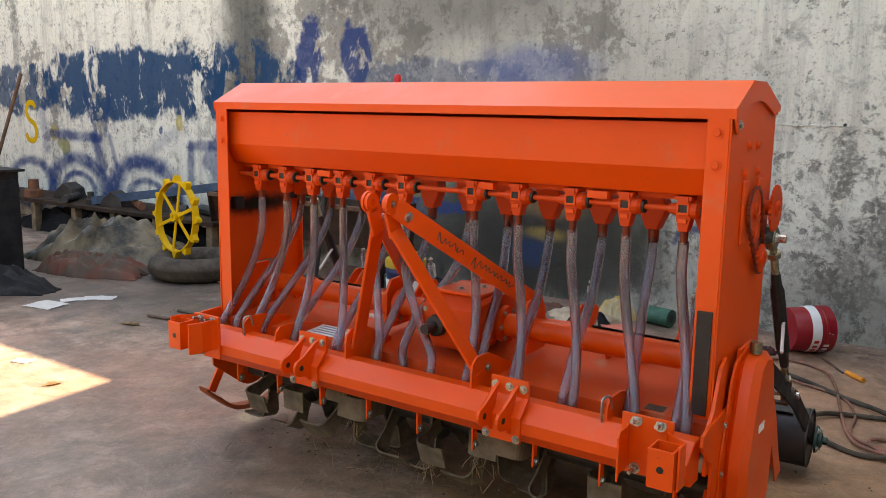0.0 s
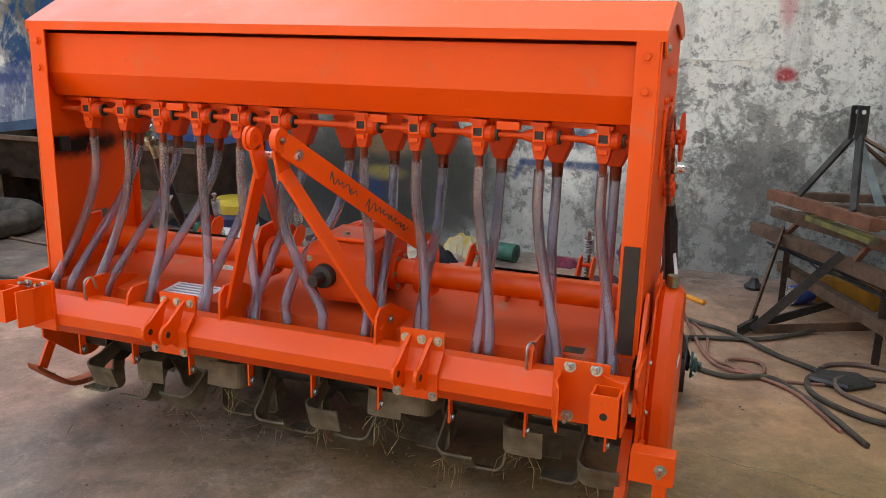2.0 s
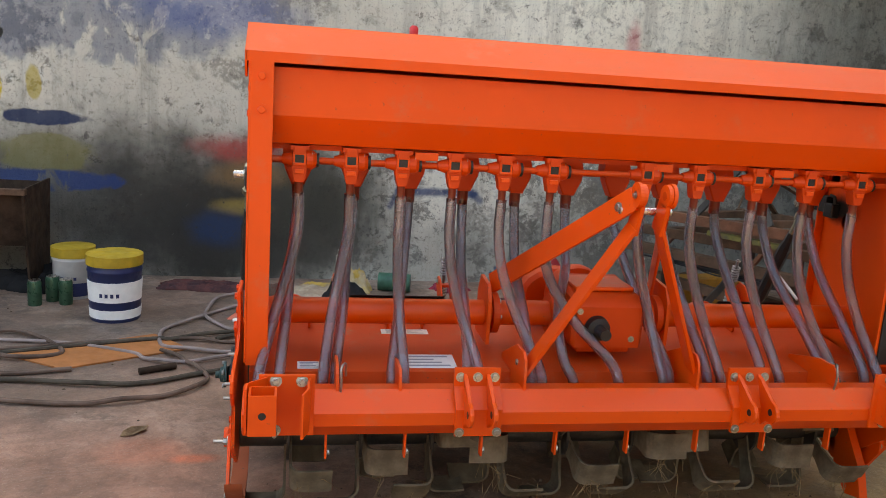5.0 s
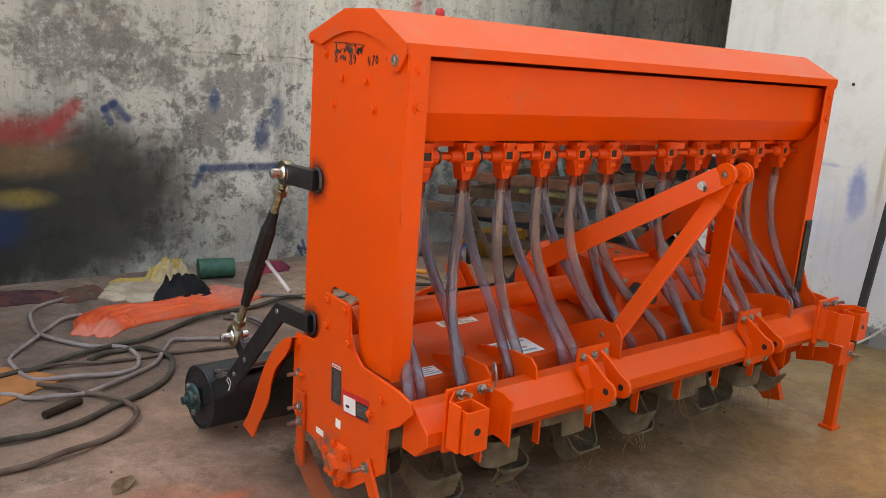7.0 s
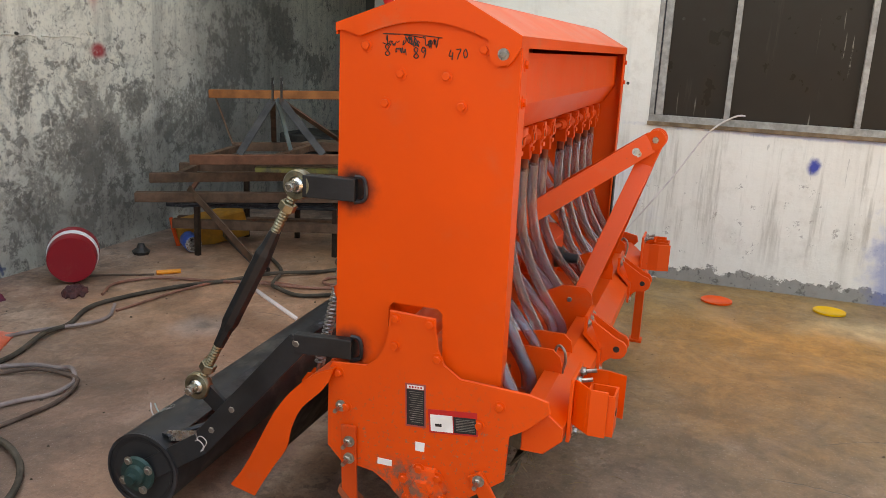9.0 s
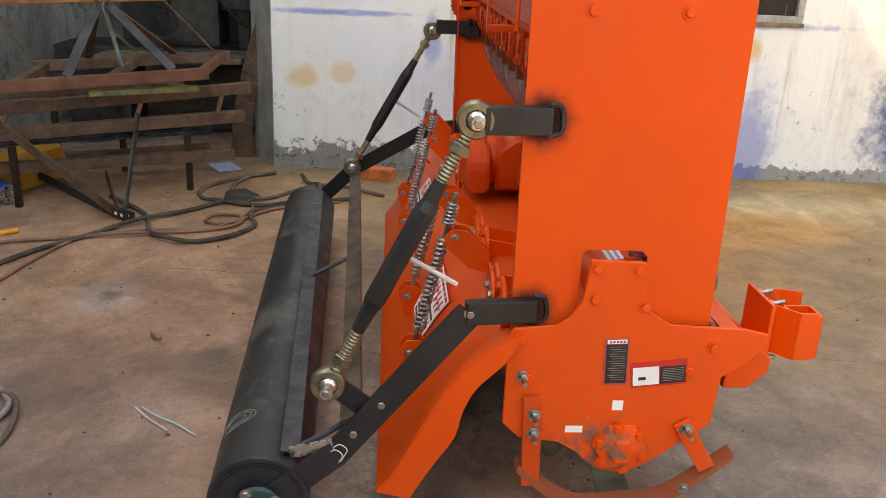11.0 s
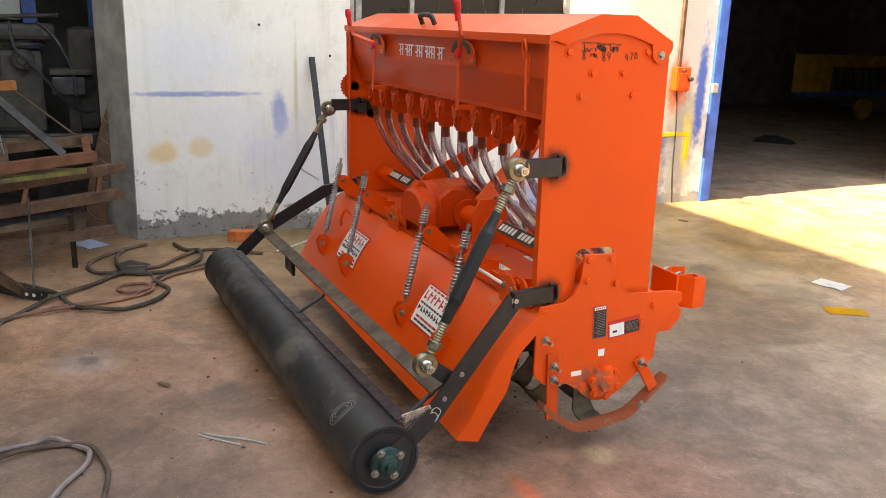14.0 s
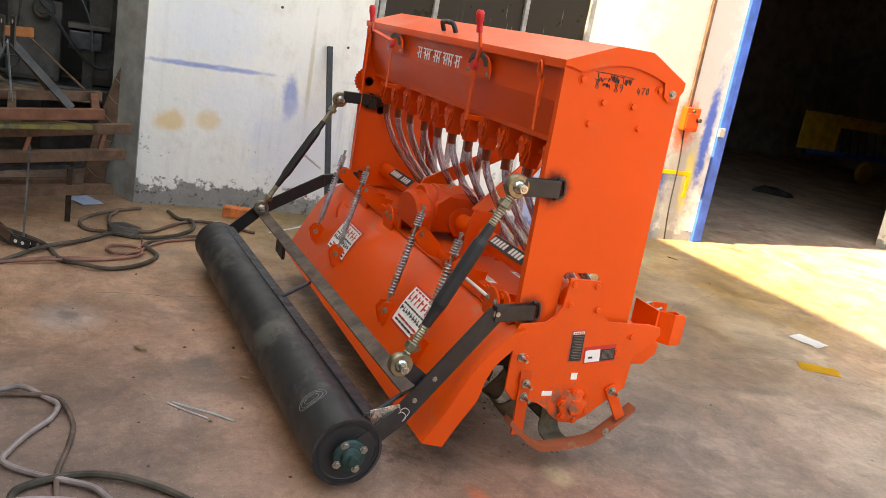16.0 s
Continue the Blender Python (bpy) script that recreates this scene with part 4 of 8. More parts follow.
def build_metering():
    body = front_unit()
    frame_b = B()
    for x0, x1, z0, z1 in ((-0.026, 0.026, 1.166, 1.174), (-0.026, 0.026, 1.128, 1.136), (-0.026, -0.018, 1.136, 1.166), (0.018, 0.026, 1.136, 1.166)):
        box(frame_b, x0, x1, -0.007, 0.0, z0, z1, 0.0015)
    window_rim = finish(frame_b)
    slot = finish(box(B(), -0.018, 0.018, -0.0025, 0.001, 1.136, 1.166))
    lug_b = B()
    box(lug_b, -0.018, 0.018, -0.006, 0.002, 1.095, 1.112, 0.002)
    lug = finish(lug_b)
    outlet = finish(lathe(B(), [(0.0, 1.065), (0.017, 1.065), (0.016, 1.02), (0.015, 1.008), (0.0, 1.008)], (0, 0.028, 0), "z", 14), True)
    rb = B()
    prism(rb, [(-0.034, 1.19), (0.034, 1.19), (0.040, 1.165), (0.047, 1.140), (0.043, 1.108), (0.020, 1.056), (-0.020, 1.056), (-0.043, 1.108), (-0.047, 1.140), (-0.040, 1.165)], "y", 0.235, 0.29, 0.004)
    prism(rb, [(-0.026, 1.18), (0.026, 1.18), (0.034, 1.142), (0.030, 1.112), (0.014, 1.072), (-0.014, 1.072), (-0.030, 1.112), (-0.034, 1.142)], "y", 0.29, 0.300, 0.003)
    lathe(rb, [(0.014, 0.296), (0.024, 0.296), (0.024, 0.308), (0.014, 0.308)], (0, 0, 1.130), "y", 14)
    box(rb, -0.05, -0.04, 0.235, 0.30, 1.12, 1.20, 0.002)
    rear_body = finish(rb)
    rear_outlet = finish(lathe(B(), [(0.0, 1.06), (0.019, 1.06), (0.018, 1.01), (0.0, 1.01)], (0, 0.262, 0), "z", 14), True)
    bearing = finish(lathe(B(), [(0.010, 0.0), (0.021, 0.0), (0.021, 0.007), (0.010, 0.007)], (0.050, 0.027, 1.157), "x", 16))
    for me in (window_rim, slot, lug, outlet):
        me.transform(SMALLER)
    for n, x in enumerate(UNITS):
        at = Matrix.Translation((x, 0, 0))
        u = link_mesh("metering_unit", body, orange_cast, drill, at, "cast orange metering unit with a small window")
        link_mesh("window_rim", window_rim, orange, u, at)
        link_mesh("window_slot", slot, black_ink, u, at, "dark window slot")
        link_mesh("lug", lug, orange, u, at)
        link_mesh("bearing", bearing, dark_iron, u, at, "dark bearing ring")
        link_mesh("outlet", outlet, oily_orange, u, at)
        bolts(u, [(x + 0.036, 0.014, 1.172), (x + 0.036, 0.042, 1.172)], (1, 0, 0), BOLT_SMALL)
        rx = REAR_UNITS[n]
        at = Matrix.Translation((rx, 0, 0))
        r = link_mesh("rear_metering_unit", rear_body, orange_cast, drill, at, "cast orange funnel-shaped metering unit")
        link_mesh("outlet", rear_outlet, oily_orange, r, at)
        bolts(r, [(rx - 0.02, 0.298, 1.155), (rx + 0.02, 0.298, 1.155), (rx, 0.298, 1.10)], (0, 1, 0), BOLT_PAINTED)
    part("drive_shaft", rod(B(), (LEFT + 0.004, 0.027, 1.157), (RIGHT - 0.004, 0.027, 1.157), 0.009), orange_dusty, drill, "", True)
    part("drive_shaft", rod(B(), (LEFT + 0.004, 0.255, 1.13), (RIGHT - 0.004, 0.255, 1.13), 0.009), orange_dusty, drill, "", True)
    for x in (0.62, 0.20, -0.55):
        part("shutter_tab", box(B(), x - 0.035, x + 0.035, 0.006, 0.03, 1.172, 1.196, 0.002), orange, drill)
    # rate levers with toothed quadrants on the rear panel
    for x, gx, gz in ((0.56, 0.74, 1.50), (-0.43, -0.545, 1.535)):
        q = [(x + 0.11 * math.cos(a), 1.375 + 0.06 * math.sin(a)) for a in (math.pi * k / 8 for k in range(9))]
        lever = part("rate_quadrant", prism(B(), [(x + 0.11, 1.345), *q, (x - 0.11, 1.345)], "y", 0.385, 0.390), orange, drill, "orange plate with a dark toothed arc")
        arc = [(x + 0.085 * math.cos(a), 1.385 + 0.052 * math.sin(a)) for a in (math.pi * k / 8 for k in range(9))]
        arc += [(x + 0.062 * math.cos(a), 1.385 + 0.032 * math.sin(a)) for a in (math.pi * k / 8 for k in reversed(range(9)))]
        part("scale", prism(B(), arc, "y", 0.391, 0.397), dark_iron, lever, "dark toothed scale")
        lv = B()
        bar(lv, (x, 0.402, 1.17), (x, 0.402, 1.40), 0.022, 0.006, (1, 0, 0))
        bar(lv, (x, 0.402, 1.395), (gx, 0.45, gz - 0.07), 0.018, 0.008, (1, 0, 0.3))
        bar(lv, (gx, 0.45, gz - 0.08), (gx, 0.465, gz), 0.016, 0.008, (1, 0, 0))
        part("lever", lv, orange, lever)
        part("grip", sweep(B(), smooth_line([(gx, 0.463, gz - 0.03), (gx, 0.470, gz + 0.015), (gx, 0.474, gz + 0.05)], 4), [0.012] * 4 + [0.016] * 4 + [0.010], 10), bright_red, lever, "red rubber grip", True)
        part("pivot", lathe(B(), [(0.0, 0.416), (0.02, 0.416), (0.02, 0.40)], (x, 0, 1.383), "y", 14), bright_red, lever, "red pivot knob")
        bolts(lever, [(x + 0.09, 0.390, 1.358), (x - 0.09, 0.390, 1.358)], (0, 1, 0), BOLT_SMALL)
        part("link", box(B(), x - 0.014, x + 0.014, 0.33, 0.406, 1.172, 1.190, 0.003), orange, lever)
    for x in (-0.93, 0.98):
        latch = part("lid_latch", bar(B(), (x, 0.385, 1.30), (x, 0.385, 1.40), 0.022, 0.007, (1, 0, 0)), orange, drill)
        part("latch_hook", sweep(B(), smooth_line([(x, 0.395, 1.39), (x + 0.015, 0.40, 1.42), (x, 0.40, 1.45), (x - 0.015, 0.40, 1.42), (x, 0.395, 1.39)], 4), 0.004, 6), orange, latch, "", True)
        part("latch_rod", rod(B(), (x, 0.39, 1.39), (x - 0.02, 0.395, 1.22), 0.005, 8), orange, latch)


def hollow(line, r0, r1, n=14):
    """A tube with a wall, open inside."""
    b = B()
    rows = []
    for i, p in enumerate(line):
        d = (line[min(i + 1, len(line) - 1)] - line[max(i - 1, 0)]).normalized()
        s = d.cross(Vector((0, 1, 0))).normalized()
        t = d.cross(s)
        rows.append([[b.verts.new(p + (s * math.cos(2 * math.pi * k / n) + t * math.sin(2 * math.pi * k / n)) * r) for k in range(n)] for r in (r0, r1)])
    for i in range(len(rows) - 1):
        for k in range(n):
            j = (k + 1) % n
            for w in (0, 1):
                b.faces.new((rows[i][w][k], rows[i][w][j], rows[i + 1][w][j], rows[i + 1][w][k]))
    for end in (rows[0], rows[-1]):
        for k in range(n):
            j = (k + 1) % n
            b.faces.new((end[0][k], end[0][j], end[1][j], end[1][k]))
    return b


def build_tubes():
    rnd = random.Random(4)
    def tube(line):
        part("seed_tube", hollow(smooth_line(line, 5), 0.0165, 0.0128), clear_tube, drill, "clear plastic seed tube, purple grey", True)
    for n, (x, f, rx, g) in enumerate(zip(UNITS, FEET, REAR_UNITS, REAR_FEET)):
        j = rnd.uniform(-0.008, 0.008)
        bow = 0.03 if n == 5 else 0.0
        tube([(x, 0.025, 1.062), (x, 0.024, 0.95), (x + (f - x) * 0.20 + j - bow, 0.010, 0.83), (x + (f - x) * 0.55 + j - bow, -0.030, 0.70), (x + (f - x) * 0.9, -0.090, 0.585), (f, -0.122, 0.53), (f + 0.002, -0.130, 0.47)])
        bow = -0.04 if n == 5 else 0.0
        tube([(rx, 0.262, 1.035), (rx + (g - rx) * 0.06, 0.240, 0.95), (rx + (g - rx) * 0.27 + j, 0.160, 0.82), (rx + (g - rx) * 0.62 + bow, 0.035, 0.69), (rx + (g - rx) * 0.93 + bow * 0.7, -0.065, 0.58), (g, -0.100, 0.525), (g, -0.108, 0.47)])


grey_ink = plain("grey_ink", (0.30, 0.30, 0.33), 0.6, 0, 0.1, 30, 0.0)


def build_frame():
    # toolbar with sloped upper and lower faces
    beam = [(-0.155, 0.535), (-0.20, 0.535), (-0.262, 0.487), (-0.262, 0.45), (-0.215, 0.405), (-0.155, 0.405)]
    part("toolbar", prism(B(), beam, "x", LEFT + 0.0, RIGHT + 0.0, 0.003), orange, drill)
    part("trough", sheet(B(), [(-0.155, 0.47), (-0.062, 0.47), (-0.058, 0.536), (0.36, 0.572), (0.40, 0.56)], "x", LEFT + 0.01, RIGHT - 0.01, -0.005), orange_dusty, drill)
    # printed sheets stuck on the deck
    for x0, x1, y0, y1, mat, lab in ((-0.615, -0.42, -0.035, 0.065, white_paper, "worn white printed sheet"), (-0.63, -0.47, 0.235, 0.275, white_paper, "worn white printed strip"),
                                     (-0.91, -0.84, -0.04, 0.01, white_paper, "worn white sticker"), (0.83, 0.89, -0.04, 0.0, dark_iron, "small dark plate")):
        def dz(y):
            return 0.536 + (y + 0.058) * 0.036 / 0.418
        stick = part("deck_sticker", prism(B(), [(y0, dz(y0) + 0.0008), (y1, dz(y1) + 0.0008), (y1, dz(y1) + 0.002), (y0, dz(y0) + 0.002)], "x", x0, x1), mat, drill, lab)
        w = x1 - x0
        for k in range(4 if mat is white_paper else 0):
            ya, yb = y0 + (y1 - y0) * (0.12 + 0.22 * k), y0 + (y1 - y0) * (0.22 + 0.22 * k)
            part("text_line", prism(B(), [(ya, dz(ya) + 0.0022), (yb, dz(yb) + 0.0022), (yb, dz(yb) + 0.0027), (ya, dz(ya) + 0.0027)], "x", x0 + 0.1 * w, x1 - w * (0.1 + 0.12 * (k % 3))), grey_ink, stick)
    # upright plates across the trough
    for x, high in ((-0.80, 0.60), (-0.252, 0.64), (0.297, 0.635), (0.775, 0.60), (-0.62, 0.59)):
        pts = [(-0.205, 0.50), (-0.205, high - 0.05), (-0.198, high - 0.02), (-0.175, high), (-0.10, high), (0.06, 0.56), (0.06, 0.47), (-0.15, 0.47)]
        part("gusset_plate", prism(B(), pts, "x", x - 0.004, x + 0.004), orange, drill)
    for x in (-0.79, 0.765):
        part("wire_clip", sweep(B(), smooth_line([(x, -0.205, 0.53), (x, -0.212, 0.57), (x, -0.205, 0.60), (x + 0.012, -0.185, 0.606), (x + 0.015, -0.172, 0.565)], 4), 0.004, 6), spring_steel, drill, "bent steel wire clip", True)
    # lower link brackets: bolted plate and two ears
    for x in (-0.40, 0.455):
        br = part("link_bracket", prism(B(), [(-0.262, 0.42), (-0.262, 0.495), (-0.212, 0.545), (-0.212, 0.607), (-0.222, 0.607), (-0.222, 0.552), (-0.272, 0.50), (-0.272, 0.42)], "x", x - 0.068, x + 0.068), orange, drill)
        for e in (-0.038, 0.030):
            ear = [(-0.225, 0.590), (-0.243, 0.582), (-0.312, 0.537)] + [(-0.318 + 0.034 * math.cos(a), 0.503 + 0.034 * math.sin(a)) for a in (radians(d) for d in range(130, 300, 28))] + [(-0.272, 0.445), (-0.268, 0.50)]
            part("ear", prism(B(), ear, "x", x + e - 0.006, x + e + 0.006, 0.002), orange, br)
            for s in (-0.0064, 0.0064):
                # hole's darkness painted as a black disc on the ear
                part("pin_hole_disc", lathe(B(), [(0.0105, -0.0006), (0.0105, 0.0006), (0.0, 0.0006)], (x + e + s, -0.318, 0.503), "x", 14), black_ink, br, "black disc for a pin hole")
        bolts(br, [(x + k, -0.224, 0.580) for k in (-0.05, 0.0, 0.05)], (0, -1, 0.1))
        bolts(br, [(x + k, -0.272, 0.432) for k in (-0.055, 0.055)], (0, -1, 0))
    # end brackets: clamp plate, two bent cheeks and an open square socket
    for x, side, zl, zh in ((-0.94, -1, 0.478, 0.533), (0.93, 1, 0.455, 0.51)):
        br = part("end_bracket", box(B(), x - 0.075, x + 0.075, -0.274, -0.264, 0.43, 0.605, 0.002), orange, drill)
        for k in (-1, 1):
            x0, x1 = x + k * 0.055, (-1.002 if side < 0 else 1.012) + k * 0.043 - 0.003
            if k == -side:
                xi = x0 - side * 0.004
                pts = [(xi, -0.272), (xi + side * 0.006, -0.300), (xi + side * 0.004, -0.345), (xi + side * 0.022, -0.395), (xi + side * 0.022 + 0.006, -0.395), (xi + side * 0.004 + 0.006, -0.345), (xi + side * 0.006 + 0.006, -0.300), (xi + 0.006, -0.272)]
                part("cheek", prism(B(), pts, "z", zl - 0.006, zl + 0.118, 0.001), orange, br)
                continue
            pts = [(x0, -0.272), (x0 + side * 0.01, -0.285), (x1, -0.322), (x1, -0.366), (x1 + 0.006, -0.366), (x1 + 0.006, -0.320), (x0 + side * 0.01 + 0.006, -0.283), (x0 + 0.006, -0.272)]
            part("cheek", prism(B(), pts, "z", zl - 0.002, zl + 0.122, 0.001), orange, br)
        s = B()
        cx, cy = (-1.002 if side < 0 else 1.012), -0.348
        for a, b, c, d in ((-0.036, 0.036, -0.036, -0.030), (-0.036, 0.036, 0.030, 0.036), (-0.036, -0.030, -0.030, 0.030), (0.030, 0.036, -0.030, 0.030)):
            box(s, cx + a, cx + b, cy + c, cy + d, zl, zl + 0.11)
        part("square_socket", s, orange, br, "open square steel socket")
        # black disc on the socket face for the dark of its hole
        part("pin_hole_disc", lathe(B(), [(0.010, 0.001), (0.010, -0.001), (0.0, -0.001)], (cx, cy - 0.0365, zh), "y", 14), black_ink, br, "black disc for a pin hole")
        bolts(br, [(x + k, -0.274, z) for k in (-0.03, 0.04) for z in (0.588,)], (0, -1, 0.25), STUD)
        bolts(br, [(x - 0.03, -0.274, 0.447)], (0, -1, 0), STUD)


def build_hitch():
    for side, x_top, x_low in ((-1, -0.014, -0.240), (1, 0.059, 0.298)):
        b = B()
        bar(b, (x_top, -0.333, 1.121), (x_top, -0.303, 1.035), 0.060, 0.012, (0, 1, 0), 0.003)
        bar(b, (x_top, -0.309, 1.052), (x_low, -0.150, 0.575), 0.062, 0.012, (0, 1, 0.1), 0.003)
        part("mast_bar", b, orange, drill)
        lathe_b = lathe(B(), [(0.012, -0.006), (0.031, -0.006), (0.031, 0.006), (0.012, 0.006), (0.012, -0.006)], (x_top, -0.340, 1.141), "x", 22)
        eye = part("mast_eye", lathe_b, orange, drill)
        part("eye_bush", rod(B(), (x_top - side * 0.007, -0.340, 1.141), (x_top + side * 0.018, -0.340, 1.141), 0.0125, 14), orange_cast, eye)
        bolts(eye, [(x_top + side * 0.018, -0.340, 1.141)], (side, 0, 0), BOLT_SMALL)
        xb = x_top + side * 0.012
        x_end = 0.30 if side > 0 else -0.272
        top = Vector((xb, -0.323, 1.129))
        br = part("mast_brace", bar(B(), top, (x_end, 0.21, 0.750), 0.07, 0.010, (0, 0.4, 1), 0.003), orange, drill)
        part("brace_end", lathe(B(), [(0.013, -0.005), (0.035, -0.005), (0.035, 0.005), (0.013, 0.005), (0.013, -0.005)], (xb, -0.340, 1.141), "x", 22), orange, br)
        d = Vector((x_end, 0.21, 0.750)) - top
        p0 = top
        nrm = d.cross(Vector((0, 0.4, 1))).normalized()
        if side > 0:
            up = nrm.cross(d).normalized()
            rnd = random.Random(2)
            for f0, n in ((0.27, 13), (0.52, 20)):
                pts = []
                for k in range(n):
                    big = 1.9 if k < 3 else 0.8
                    pts.append(p0 + d * (f0 + 0.0155 * k + rnd.uniform(-0.012, 0.012)) + nrm * 0.0058 + up * ((0.011 if k % 2 else -0.010) + rnd.uniform(-0.004, 0.004)) * big)
                part("lettering", sweep(B(), smooth_line(pts, 5), 0.0019, 5), dark_iron, br, "thin dark painted script", True)
        bolts(br, [tuple(p0 + d * 0.085 + nrm * 0.005 * side)], tuple(nrm * side))
        bolts(drill, [(x_low + side * 0.014, -0.125, 0.592)], (side, 0, 0))
    part("top_link_pin", rod(B(), (-0.052, -0.288, 1.090), (0.100, -0.288, 1.090), 0.011), steel, drill, "bright steel top link pin", True)


def build_gearbox():
    gb = B()
    prism(gb, [(-0.01, 0.60), (-0.012, 0.735), (0.02, 0.765), (0.24, 0.785), (0.30, 0.74), (0.30, 0.60)], "x", -0.05, 0.19, 0.012)
    box(gb, -0.02, 0.16, 0.02, 0.18, 0.575, 0.60, 0.005)
    g = part("gearbox", gb, orange_cast, drill, "cast orange gearbox", True)
    part("top_cover", box(B(), -0.03, 0.17, 0.05, 0.22, 0.772, 0.786, 0.005), orange, g)
    part("housing", lathe(B(), [(0, 0.28), (0.100, 0.28), (0.106, 0.29), (0.106, 0.325), (0.098, 0.335), (0, 0.34)], (0.06, 0, 0.695), "y", 36), orange_cast, g, "", True)
    part("rear_cover", prism(B(), [(-0.125, 0.615)] + [(0.01 + 0.135 * math.cos(t), 0.690 + 0.088 * math.sin(t)) for t in (math.pi * (10 - k) / 10 for k in range(11))] + [(0.145, 0.615)], "y", 0.33, 0.41, 0.014), orange_cast, g, "raised cast cover")
    part("shaft_cap", lathe(B(), [(0, -0.10), (0.018, -0.10), (0.02, -0.045), (0.037, -0.04), (0.041, -0.015), (0, -0.015)], (0.028, 0, 0.668), "y", 24), black_ink, g, "black plastic shaft cap", True)
    bolts(g, [(0.05, 0.10, 0.786), (0.10, 0.18, 0.786)], (0, 0, 1))
    bolts(g, [(0.15, -0.012, 0.63), (-0.03, -0.012, 0.72)], (0, -1, 0), BOLT_SMALL)
    # cross tube with flanges
    t = part("cross_tube", rod(B(), (LEFT + 0.02, 0.165, 0.663), (RIGHT, 0.165, 0.663), 0.042, 28), orange, drill, "", True)
    for x in (-0.27, -0.07, 0.21, 0.30):
        part("flange", lathe(B(), [(0, -0.011), (0.068, -0.011), (0.068, 0.011), (0, 0.011)], (x, 0.165, 0.663), "x", 28), orange_cast, t)
        bolts(t, [(x + 0.011, 0.165 + 0.054 * math.cos(a), 0.663 + 0.054 * math.sin(a)) for a in (math.pi * k / 3 for k in range(6))], (1, 0, 0), BOLT_SMALL)
    for x, clamp in ((-0.30, 0.06), (0.32, 0.06)):
        part("clamp_plate", prism(B(), [(0.09, 0.575), (0.09, 0.72), (0.12, 0.77), (0.22, 0.78), (0.25, 0.72), (0.25, 0.58)], "x", x - 0.006, x + 0.006), orange, t)
    # number stickers along the rear of the tube
    for x0 in (0.55, -0.74):
        up = radians(48)
        pl = Matrix.Translation((x0 + 0.15, 0.165, 0.663)) @ Matrix.Rotation(up, 4, "X")
        st = part("number_sticker", box(B(), -0.155, 0.155, 0.0424, 0.0432, -0.026, 0.026), black_ink, t, "black sticker with white digits", m=pl)
        for k in range(10):
            if k != 5:
                part("digit", box(B(), 0.125 - k * 0.027, 0.143 - k * 0.027, 0.0434, 0.0440, -0.015, 0.015), white_ink, st, "white digit block", m=pl)


def side_outline():
    hub = [(0.095 + 0.118 * math.cos(t), 0.305 + 0.118 * math.sin(t)) for t in (radians(d) for d in range(225, 331, 15))]
    return [(0.385, 0.325), (0.387, 0.55), (0.375, 0.574), (0.275, 0.577), (0.243, 0.600), (0.218, 0.645), (0.212, 0.745), (0.085, 0.740), (0.078, 0.66), (0.058, 0.615), (0.01, 0.583),
            (-0.17, 0.578), (-0.225, 0.566), (-0.232, 0.535), (-0.175, 0.480), (-0.128, 0.455), (-0.125, 0.325)] + hub + [(0.245, 0.275), (0.345, 0.285)]


pale_print = plain("pale_print", (0.20, 0.19, 0.17), 0.7, 0, 0.3, 30, 0)
muddy_orange = paint("mud_caked_paint", (0.36, 0.085, 0.035), 0.7, 1.3, 0.0)


